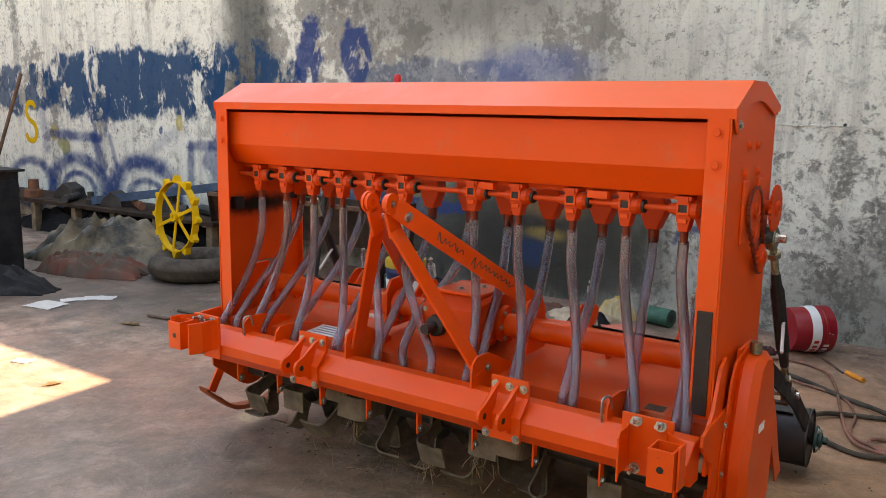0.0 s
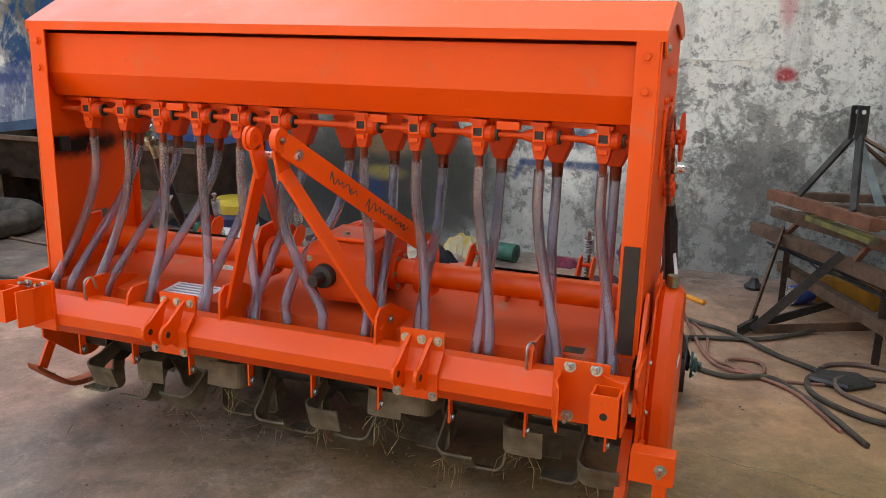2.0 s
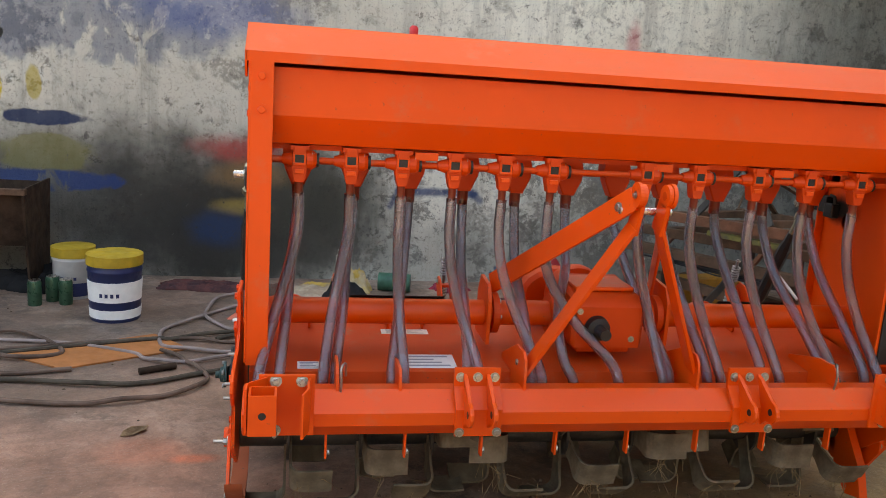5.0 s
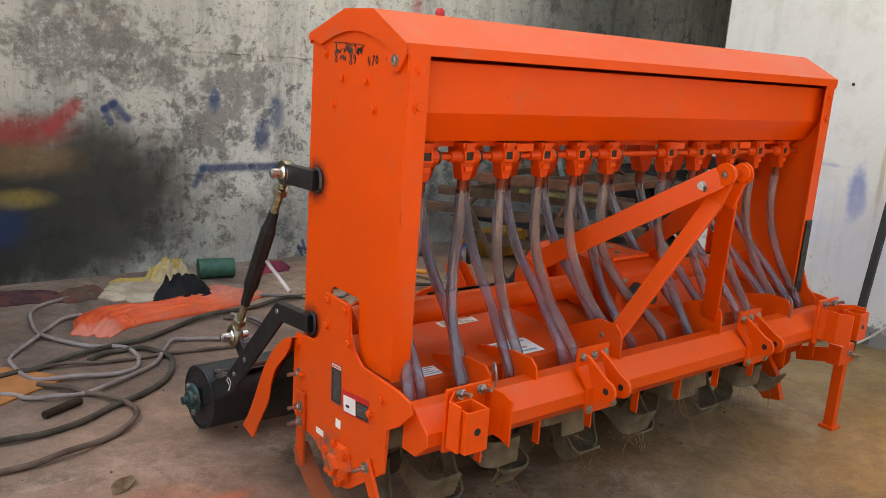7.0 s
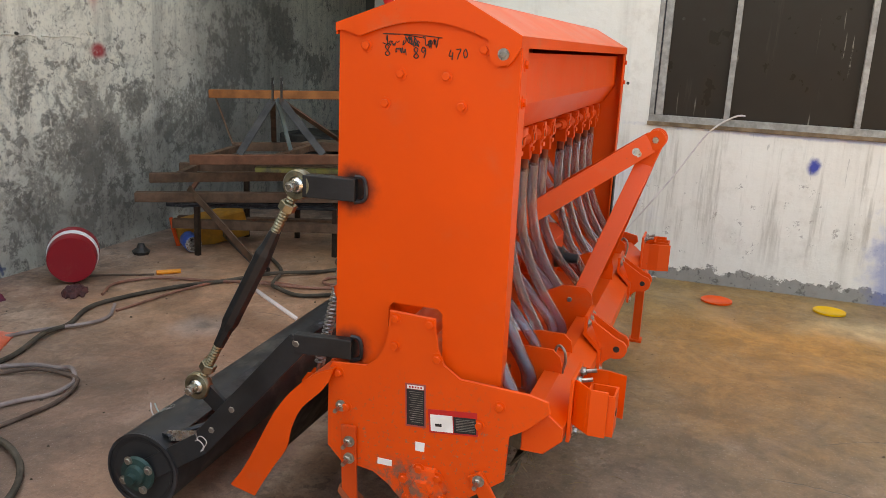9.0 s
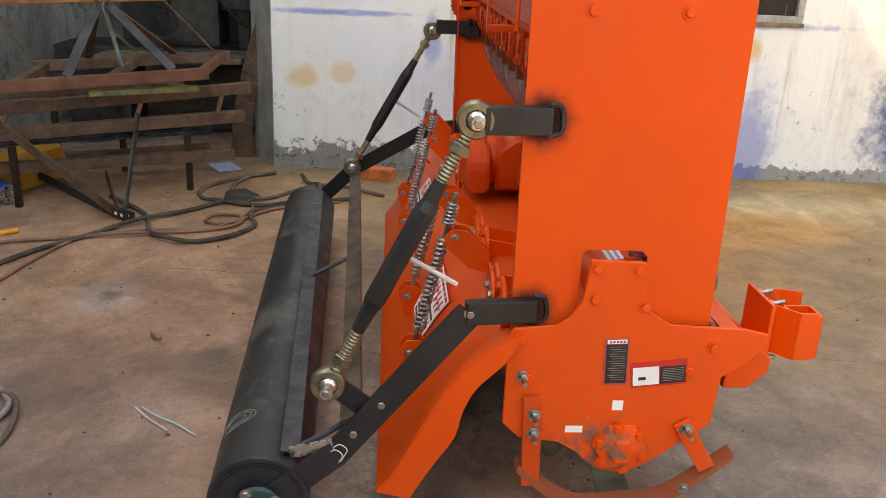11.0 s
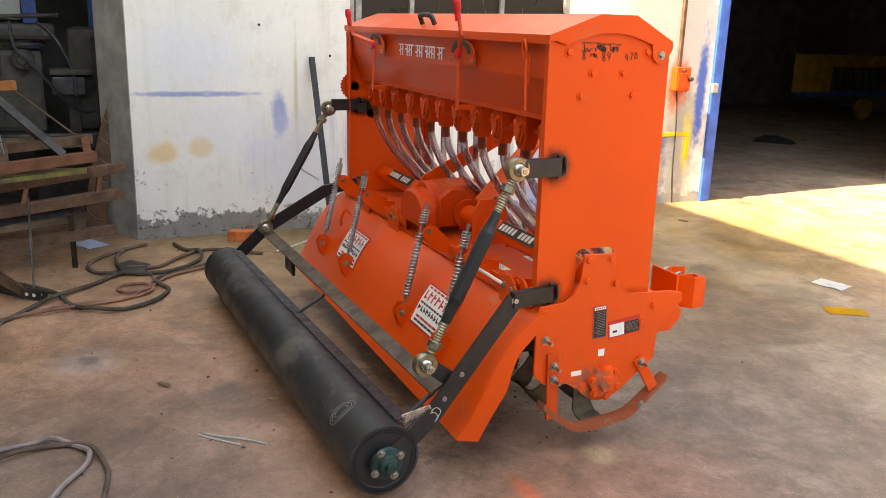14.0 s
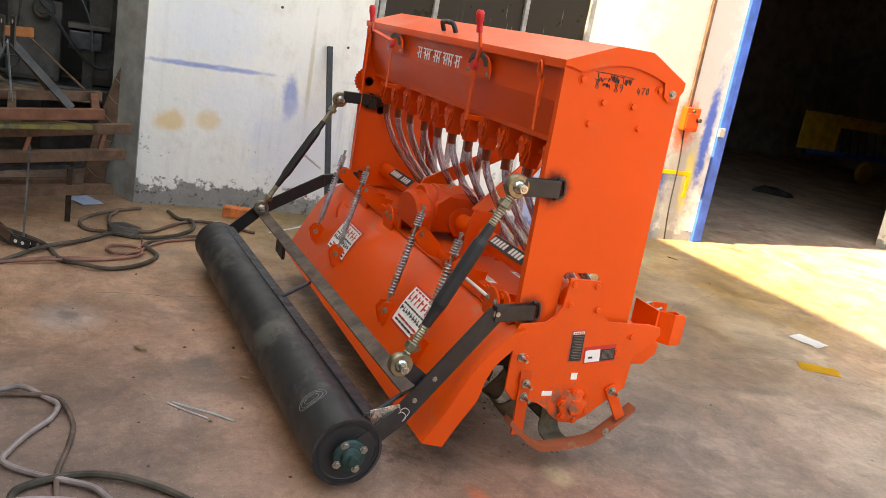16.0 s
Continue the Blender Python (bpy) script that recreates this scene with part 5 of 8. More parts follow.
def build_sides():
    x = LEFT - 0.034
    sp = part("side_plate", prism(B(), side_outline(), "x", x, x + 0.010, 0.002), splashed, drill, "orange rotor side plate, lower part mud-splashed")
    bolts(sp, [(x, a, b) for a, b in ((0.195, 0.725), (0.100, 0.722), (0.194, 0.650), (0.075, 0.632), (0.355, 0.545), (-0.10, 0.53), (-0.05, 0.47), (0.33, 0.45))], (-1, 0, 0), BOLT_PAINTED)
    bolts(sp, [(x, 0.345, 0.45)], (-1, 0, 0), STUD)
    hub = part("bearing_hub", lathe(B(), [(0, -0.035), (0.030, -0.035), (0.034, -0.022), (0.062, -0.016), (0.068, 0.0)], (x, 0.095, 0.262), "x", 6), splashed, sp, "dusty cast bearing hub", True)
    bolts(sp, [(x - 0.012, 0.095 + 0.056 * math.cos(a), 0.262 + 0.056 * math.sin(a)) for a in (math.pi * (k + 0.3) / 3 for k in range(6))], (-1, 0, 0), BOLT_PAINTED)
    # warning labels
    label_border = plain("label_border", (0.40, 0.075, 0.06), 0.5, 0, 0.1, 30, 0.0)
    def label(y, z, w, h, tilt, rows, red_top, lab, pic=False):
        pl = Matrix.Translation((x - 0.0006, y, z)) @ Matrix.Rotation(radians(tilt), 4, "X")
        lb = part("warning_label", box(B(), -0.0012, 0.0, -w / 2, w / 2, -h / 2, h / 2), red_ink if red_top else label_border, sp, lab, m=pl)
        part("label_field", box(B(), -0.002, -0.0012, -w / 2 + 0.004, w / 2 - (0.07 if pic else 0.004), -h / 2 + 0.005, h / 2 - 0.016), black_ink, lb, m=pl)
        if pic:
            part("label_picture", box(B(), -0.002, -0.0012, w / 2 - 0.067, w / 2 - 0.005, -h / 2 + 0.005, h / 2 - 0.014), white_paper, lb, "white pictogram field", m=pl)
            part("pictogram", box(B(), -0.0026, -0.002, w / 2 - 0.036, w / 2 - 0.018, -0.014, -0.006), black_ink, lb, m=pl)
        else:
            part("label_head", box(B(), -0.002, -0.0012, -w / 2 + 0.006, w / 2 - 0.006, h / 2 - 0.014, h / 2 - 0.004), white_paper, lb, m=pl)
            for k in range(5):
                part("head_text", box(B(), -0.0026, -0.002, -w / 2 + 0.010 + k * 0.008, -w / 2 + 0.015 + k * 0.008, h / 2 - 0.0115, h / 2 - 0.0065), red_ink, lb, m=pl)
        for k in range(rows):
            zz = h / 2 - 0.022 - k * (h - 0.03) / rows
            part("text_line", box(B(), -0.0026, -0.002, -w / 2 + 0.008, w / 2 - (0.076 if pic else 0.010 + 0.004 * (k % 3)), zz - 0.0007, zz + 0.0006), pale_print, lb, m=pl)
    label(0.128, 0.492, 0.058, 0.122, -3, 15, False, "small white and black warning label")
    label(0.022, 0.463, 0.135, 0.066, -6, 8, True, "red warning label with a pictogram", True)
    part("small_sticker", box(B(), x - 0.001, x, 0.098, 0.124, 0.362, 0.388), white_paper, sp, "small worn white sticker")
    part("small_sticker", box(B(), x - 0.001, x, 0.19, 0.232, 0.30, 0.318), white_paper, sp, "small worn white sticker")
    # depth skid: strap, bent runner, front tab
    sk = part("skid", bar(B(), (x - 0.008, 0.318, 0.40), (x - 0.008, 0.308, 0.155), 0.045, 0.010, (0, 1, 0), 0.002), orange_dusty, sp, "bent orange skid, worn and dusty")
    run = [(p.x, p.y) for p in smooth_line([(0.345, 0.195, 0), (0.318, 0.168, 0), (0.25, 0.112, 0), (0.20, 0.084, 0), (0.165, 0.078, 0), (0.06, 0.086, 0), (-0.02, 0.098, 0), (-0.06, 0.122, 0), (-0.13, 0.178, 0), (-0.185, 0.225, 0)], 2)]
    rb = B()
    prism(rb, run + [(a - 0.005, b + 0.021) for a, b in reversed(run)], "x", x - 0.014, x + 0.036, 0.001)
    part("runner", rb, muddy_orange, sk, "worn, mud-caked curved runner", True)
    bolts(sk, [(x - 0.014, -0.075, 0.150)], (-1, 0, 0), BOLT)
    part("front_tab", bar(B(), (x - 0.008, -0.048, 0.335), (x - 0.008, -0.128, 0.205), 0.042, 0.010, (0, 1, 0.4), 0.002), orange, sk)
    bolts(sk, [(x - 0.013, 0.313, 0.355), (x - 0.013, 0.312, 0.305), (x - 0.013, -0.060, 0.318)], (-1, 0, 0), STUD)
    # right side: plate and chain case
    xr = RIGHT + 0.02
    rp = part("side_plate", prism(B(), side_outline(), "x", xr, xr + 0.010, 0.002), orange, drill)
    case = [(0.02, 0.66), (0.05, 0.715), (0.11, 0.74), (0.18, 0.725), (0.22, 0.67), (0.25, 0.45), (0.26, 0.25), (0.21, 0.16), (0.12, 0.125), (0.02, 0.15), (-0.05, 0.25), (-0.04, 0.45)]
    cc = part("chain_case", prism(B(), case, "x", xr + 0.010, xr + 0.085, 0.022), orange, rp, "smooth orange chain case", True)
    part("filler_cap", lathe(B(), [(0, 0.77), (0.018, 0.77), (0.018, 0.735)], (xr + 0.05, 0.10, 0), "z", 12), zinc, rp, "brass coloured filler cap")
    rim = [(a + 0.03 * (1 if a > 0.1 else -1), b) for a, b in case]
    part("case_flange", prism(B(), rim, "x", xr + 0.010, xr + 0.018, 0.002), orange, rp)
    bolts(rp, [(xr + 0.018, a, b) for a, b in ((-0.06, 0.55), (-0.065, 0.40), (-0.07, 0.27), (0.26, 0.55), (0.28, 0.4))], (1, 0, 0), BOLT_SMALL)
    part("small_sticker", box(B(), xr + 0.085, xr + 0.0865, 0.06, 0.12, 0.50, 0.525), white_paper, rp, "small white sticker")
    part("front_fin", prism(B(), [(-0.155, 0.42), (-0.155, 0.56), (-0.11, 0.60), (-0.06, 0.72), (-0.02, 0.74), (0.0, 0.70), (-0.04, 0.55), (-0.06, 0.42)], "x", xr - 0.01, xr + 0.0), orange, rp)
    # parking stand
    st = part("parking_stand", bar(B(), (1.155, -0.262, 0.012), (1.155, -0.262, 0.36), 0.042, 0.036, (0, 1, 0), 0.003), orange, drill, "square orange parking leg on the floor")
    part("foot", box(B(), 1.12, 1.19, -0.295, -0.23, 0.0, 0.012, 0.002), orange, st)
    part("stand_bracket", box(B(), xr + 0.010, 1.19, -0.29, -0.235, 0.30, 0.385, 0.003), orange, st)
    bolts(st, [(1.155, -0.29, 0.345)], (0, -1, 0), STUD)
    part("stand_arm", bar(B(), (xr + 0.02, -0.26, 0.34), (xr + 0.02, -0.10, 0.30), 0.06, 0.012, (0, 0, 1)), orange, st)
    # sprockets on the right plate
    for y, z, r, off in ((0.150, 1.157, 0.068, 0.020), (0.335, 1.148, 0.075, 0.038), (0.245, 1.0, 0.045, 0.028)):
        n = int(r * 330)
        pts = [((r if k % 2 else r - 0.008) * math.cos(math.pi * k / n), (r if k % 2 else r - 0.008) * math.sin(math.pi * k / n)) for k in range(2 * n)]
        sprocket = part("sprocket", prism(B(), [(y + a, z + b) for a, b in pts], "x", RIGHT + off - 0.004, RIGHT + off + 0.004), orange_cast, drill, "toothed orange drive sprocket")
        part("sprocket_hub", lathe(B(), [(0.024, -off), (0.024, 0.012), (0.012, 0.012), (0.012, 0.0), (0, 0.0)], (RIGHT + off, y, z), "x", 16), orange_cast, sprocket)
    chain = B()
    (ya, za, ra), (yb, zb, rb_) = (0.150, 1.157, 0.070), (0.245, 1.0, 0.047)
    d = math.atan2(zb - za, yb - ya)
    spread = math.acos((ra - rb_) / math.hypot(yb - ya, zb - za))
    loop = [(ya + ra * math.cos(d + spread + t * (2 * math.pi - 2 * spread) / 24), za + ra * math.sin(d + spread + t * (2 * math.pi - 2 * spread) / 24)) for t in range(25)]
    loop += [(yb + rb_ * math.cos(d - spread + t * 2 * spread / 12), zb + rb_ * math.sin(d - spread + t * 2 * spread / 12)) for t in range(13)]
    loop.append(loop[0])
    for (y0, z0), (y1, z1) in zip(loop, loop[1:]):
        n = max(1, round(math.dist((y0, z0), (y1, z1)) / 0.0135))
        for k in range(n):
            p, q = [(RIGHT + 0.024, y0 + (y1 - y0) * f, z0 + (z1 - z0) * f) for f in ((k + 0.08) / n, (k + 0.92) / n)]
            bar(chain, p, q, 0.010, 0.012 if k % 2 else 0.008, (0, -(z1 - z0), y1 - y0))
    part("drive_chain", chain, oily_orange, drill, "orange painted roller chain, greasy")
    for y in (0.08, 0.24):
        part("bearing_bracket", box(B(), RIGHT + 0.005, RIGHT + 0.014, y - 0.025, y + 0.025, 1.06, 1.25, 0.004), orange, drill)


def build_rotor():
    part("rotor_shaft", rod(B(), (LEFT - 0.02, 0.10, 0.27), (RIGHT + 0.02, 0.10, 0.27), 0.04, 18), dark_iron, drill, "", True)
    def blade_mesh(side):
        arc = [(0.034 - 0.034 * math.cos(t), -0.172 - 0.034 * math.sin(t)) for t in (math.pi / 2 * k / 5 for k in range(6))]
        mid = [(0.0, -0.03), (0.0, -0.12)] + arc + [(0.075, -0.207), (0.125, -0.204)]
        b = B()
        rows = []
        for i, (u, w) in enumerate(mid):
            p, q = mid[max(i - 1, 0)], mid[min(i + 1, len(mid) - 1)]
            n = Vector((w * 0 + (q[1] - p[1]), -(q[0] - p[0]))).normalized() * 0.004
            wide = 0.030 if i < 2 else 0.042
            rows.append([b.verts.new((side * (u + e * n.x), y, w + e * n.y)) for e, y in ((1, -wide), (1, wide), (-1, wide), (-1, -wide))])
        for r, t in zip(rows, rows[1:]):
            for k in range(4):
                b.faces.new((r[k], r[(k + 1) % 4], t[(k + 1) % 4], t[k]))
        b.faces.new(rows[0][::-1])
        b.faces.new(rows[-1])
        return finish(b)
    blade, blade_l = blade_mesh(1), blade_mesh(-1)
    phases = (20, 2, -22, 52, 20, -8, 45, 4, 28)
    disc = finish(lathe(B(), [(0, -0.005), (0.085, -0.005), (0.085, 0.005), (0, 0.005)], (0, 0, 0), "x", 24))
    for n in range(9):
        x = -0.93 + n * 0.228
        hub = link_mesh("rotor_flange", disc, dark_iron, drill, Matrix.Translation((x, 0.10, 0.27)))
        for k in range(6):
            m = Matrix.Translation((x + (0.008 if k % 2 == 0 else -0.008), 0.10, 0.27)) @ Matrix.Rotation(radians(phases[n] - 90 + 60 * k), 4, "X")
            link_mesh("rotor_blade", blade if k % 2 == 0 else blade_l, blade_mat, hub, m, "L-shaped blade caked with dry soil")
        link_mesh("clip_plate", finish(box(B(), x + 0.10, x + 0.106, -0.215, -0.19, 0.33, 0.41)), orange, drill)
        bolts(drill, [(x + 0.107, -0.20, 0.345)], (1, 0, 0), BOLT)
    part("tail_plough", prism(B(), [(0.02, 0.30), (-0.06, 0.20), (-0.10, 0.09), (-0.02, 0.07), (0.06, 0.15), (0.08, 0.30)], "x", RIGHT - 0.03, RIGHT + 0.0), orange, drill)


def build_rear():
    prof = smooth_line([(0.36, 0.560, 0), (0.415, 0.535, 0), (0.49, 0.465, 0), (0.545, 0.385, 0), (0.592, 0.29, 0), (0.64, 0.20, 0), (0.68, 0.145, 0)], 4)
    # added dark sheet behind the rotor, standing in for the shade there
    hood = [(0.34, 0.535), (0.40, 0.505), (0.47, 0.44), (0.525, 0.36), (0.572, 0.27), (0.622, 0.175)]
    part("rotor_shade_sheet", sheet(B(), hood, "x", LEFT - 0.02, RIGHT + 0.02, 0.004), dark_iron, drill, "dark inner sheet added to darken the rotor space")
    flap = part("rear_flap", sheet(B(), [(p.x, p.y) for p in prof], "x", LEFT - 0.058, RIGHT + 0.05, 0.004), orange_rubbed, drill, "curved orange tailboard, slightly scratched", True)
    inner = smooth_line([(0.372, 0.525, 0), (0.400, 0.487, 0), (0.455, 0.430, 0), (0.485, 0.365, 0), (0.500, 0.300, 0), (0.545, 0.228, 0), (0.578, 0.172, 0), (0.602, 0.128, 0)], 3)
    for x in (LEFT - 0.060, RIGHT + 0.046):
        part("flap_lip", prism(B(), [(p.x, p.y) for p in prof] + [(p.x, p.y) for p in reversed(inner)], "x", x, x + 0.005), orange, flap)
    for x in (0.79, 0.39, -0.375, -0.76):
        for e in (-0.025, 0.02):
            tab = [(0.545, 0.35), (0.575, 0.385), (0.61, 0.385), (0.63, 0.355), (0.62, 0.315), (0.595, 0.26)]
            part("flap_lug", prism(B(), tab, "x", x + e, x + e + 0.006), orange, flap)
        bolts(flap, [(x - 0.026, 0.605, 0.35)], (-1, 0, 0))
    # printed stickers on the flap: bold red script on white, small lines below
    fine = smooth_line([(0.36, 0.560, 0), (0.415, 0.535, 0), (0.49, 0.465, 0), (0.545, 0.385, 0), (0.592, 0.29, 0), (0.64, 0.20, 0), (0.68, 0.145, 0)], 24)
    rnd = random.Random(14)
    for x0, x1 in ((0.32, 0.60), (-0.72, -0.43)):
        pts = [(p.x + 0.0045, p.y + 0.004) for p in fine if 0.315 < p.y < 0.472]
        n = len(pts)
        sk = part("flap_sticker", sheet(B(), pts, "x", x0, x1, 0.001), red_ink, flap, "white and red printed sticker")
        up = [(a + 0.0016, b + 0.0014) for a, b in pts]
        top = [(a + 0.0014, b + 0.0012) for a, b in up]
        part("sticker_field", sheet(B(), up[2:-2], "x", x0 + 0.008, x1 - 0.008, 0.001), white_paper, sk, "white printed field")
        for row, (f0, f1, wide, gap, ink) in enumerate(((0.08, 0.42, 0.030, 0.010, red_ink), (0.47, 0.70, 0.020, 0.007, black_ink), (0.75, 0.82, 0.035, 0.006, red_ink), (0.86, 0.92, 0.030, 0.006, black_ink))):
            c = x0 + 0.018
            i0, i1 = int(f0 * n), int(f1 * n)
            while c + wide < x1 - 0.015:
                w = wide * rnd.uniform(0.75, 1.2)
                if row < 2:
                    part("sticker_letter", sheet(B(), top[i0:i0 + 3], "x", c, c + w, 0.001), ink, sk)
                    part("sticker_letter", sheet(B(), top[i0 + 4:i1], "x", c + w * 0.65, c + w, 0.001), ink, sk)
                    k = rnd.randint(i0 + 5, max(i0 + 6, i1 - 3))
                    part("sticker_letter", sheet(B(), top[k:k + 3], "x", c + w * 0.05, c + w * 0.6, 0.001), ink, sk)
                else:
                    part("text_line", sheet(B(), top[i0:max(i1, i0 + 2)], "x", c, c + w, 0.001), ink, sk)
                c += w + gap
    # strap across the springs, with rounded cheeks
    for x, x0, x1 in ((0.79, 0.425, 0.91), (0.39, 0.08, 0.425), (-0.375, -0.60, -0.335), (-0.76, -0.965, -0.60)):
        strap = part("spring_strap", box(B(), x0, x1, 0.398, 0.406, 0.585, 0.622, 0.003), orange, drill)
        c = x - 0.17
        pts = [(c + 0.058 * math.cos(t), 0.594 + 0.055 * math.sin(t)) for t in (math.pi * k / 10 for k in range(11))] + [(c - 0.058, 0.53), (c + 0.058, 0.53)]
        part("cheek_plate", prism(B(), pts, "y", 0.408, 0.416, 0.002), orange, strap)
        for q, r in ((x - 0.10, 0.052), (x - 0.215, 0.062)):
            arch = [(q + r * math.cos(t), 0.588 + r * math.sin(t)) for t in (math.pi * k / 10 for k in range(11))] + [(q - r, 0.54), (q + r, 0.54)]
            part("cheek_plate", prism(B(), arch, "y", 0.385, 0.395, 0.002), orange, strap)
            bolts(strap, [(q + 0.6 * r * math.cos(t), 0.395, 0.592 + 0.6 * r * math.sin(t)) for t in (0.3, 1.57, 2.84)], (0, 1, 0), BOLT_PAINTED)
        bolts(strap, [(c + 0.025, 0.416, 0.603), (c - 0.035, 0.416, 0.603)], (0, 1, 0), BOLT)
        for k in (c - 0.06, c + 0.06):
            part("strap_arm", bar(B(), (k, 0.402, 0.595), (k, 0.28, 0.575), 0.05, 0.008, (0, 0, 1)), orange, strap)
    for x in (0.60,):
        part("hook", sweep(B(), smooth_line([(x, 0.50, 0.53), (x, 0.53, 0.56), (x + 0.02, 0.545, 0.52), (x + 0.04, 0.54, 0.47)], 4), 0.006, 6), orange, flap, "", True)
    for x in (0.79, 0.39, -0.375, -0.76):
        a, b = Vector((x, 0.495, 0.790)), Vector((x, 0.592, 0.36))
        rodp = part("spring_rod", rod(B(), a, b, 0.006, 8), spring_steel, drill, "threaded steel rod with coil springs", True)
        d = (b - a).normalized()
        s1 = d.orthogonal().normalized()
        s2 = d.cross(s1)
        for t0, t1, turns in ((0.05, 0.19, 6), (0.27, 0.88, 20)):
            coil = [a + (b - a) * (t0 + (t1 - t0) * k / (turns * 8)) + 0.0145 * (s1 * math.cos(k * math.pi / 4) + s2 * math.sin(k * math.pi / 4)) for k in range(turns * 8 + 1)]
            part("coil_spring", sweep(B(), coil, 0.0038, 5), spring_steel, rodp, "grey steel coil spring", True)
        bolts(rodp, [tuple(a)], tuple(-d), BOLT_SMALL)
        for e in (-0.026, 0.020):
            tab = [(0.400, 0.585), (0.400, 0.640), (0.462, 0.700), (0.500, 0.704), (0.522, 0.685), (0.515, 0.655), (0.455, 0.600)]
            part("spring_tab", prism(B(), tab, "x", x + e, x + e + 0.006), orange, rodp)
        part("spring_seat", box(B(), x - 0.020, x + 0.020, 0.488, 0.524, 0.662, 0.672, 0.003), orange, rodp)
        bolts(rodp, [(x - 0.026, 0.495, 0.684)], (-1, 0, 0), BOLT_SMALL)


def turnbuckle(top, low):
    """Adjusting link: two ball eyes, threaded rods, octagonal body, bar handle."""
    a, b = Vector(top), Vector(low)
    d = (b - a).normalized()
    tb = part("turnbuckle", sweep(B(), [a + d * 0.15, a + d * 0.20, a + d * 0.225, b - d * 0.235, b - d * 0.21, b - d * 0.15], [0.016, 0.019, 0.025, 0.025, 0.019, 0.016], 8), black_paint, drill, "black adjustable link with brass coloured ends")
    for p, s in ((a, 1), (b, -1)):
        eye = part("ball_eye", lathe(B(), [(0.023, -0.015), (0.037, -0.015), (0.041, -0.010), (0.041, 0.010), (0.037, 0.015), (0.023, 0.015), (0.023, -0.015)], tuple(p), "x", 26), zinc, tb, "brass coloured ring eye", True)
        part("ball", lathe(B(), [(0.012, -0.022), (0.020, -0.016), (0.0228, -0.008), (0.0235, 0.0), (0.0228, 0.008), (0.020, 0.016), (0.012, 0.022)], tuple(p), "x", 18), steel, eye, "bright steel ball", True)
        th = [p + d * s * (0.04 + 0.0045 * k) for k in range(44)]
        part("threaded_rod", sweep(B(), th, [0.0145 if k % 2 else 0.0125 for k in range(44)], 10), zinc, tb)
        nut = B()
        nut_at = aim(p + d * s * 0.07, d)
        prism(nut, [(0.024 * math.cos(math.pi * k / 3), 0.024 * math.sin(math.pi * k / 3)) for k in range(6)], "z", -0.012, 0.012, 0.002)
        part("lock_nut", nut, zinc, tb, m=nut_at)
        part("pin", rod(B(), p + Vector((-0.05, 0, 0)), p + Vector((0.045, 0, 0)), 0.014, 12), steel, tb)
        bolts(tb, [tuple(p + Vector((-0.046, 0, 0)))], (-1, 0, 0))
    mid = a + d * ((b - a).length * 0.5)
    part("bar_handle", rod(B(), mid + Vector((0.012, 0.0, 0.01)), mid + Vector((0.043, -0.135, -0.078)), 0.006, 8), wire_mat, tb, "thin pale handle bar")


brown_steel = plain("brown_flat_steel", (0.10, 0.07, 0.052), 0.5, 0.4, 0.5, 9, 0.25)


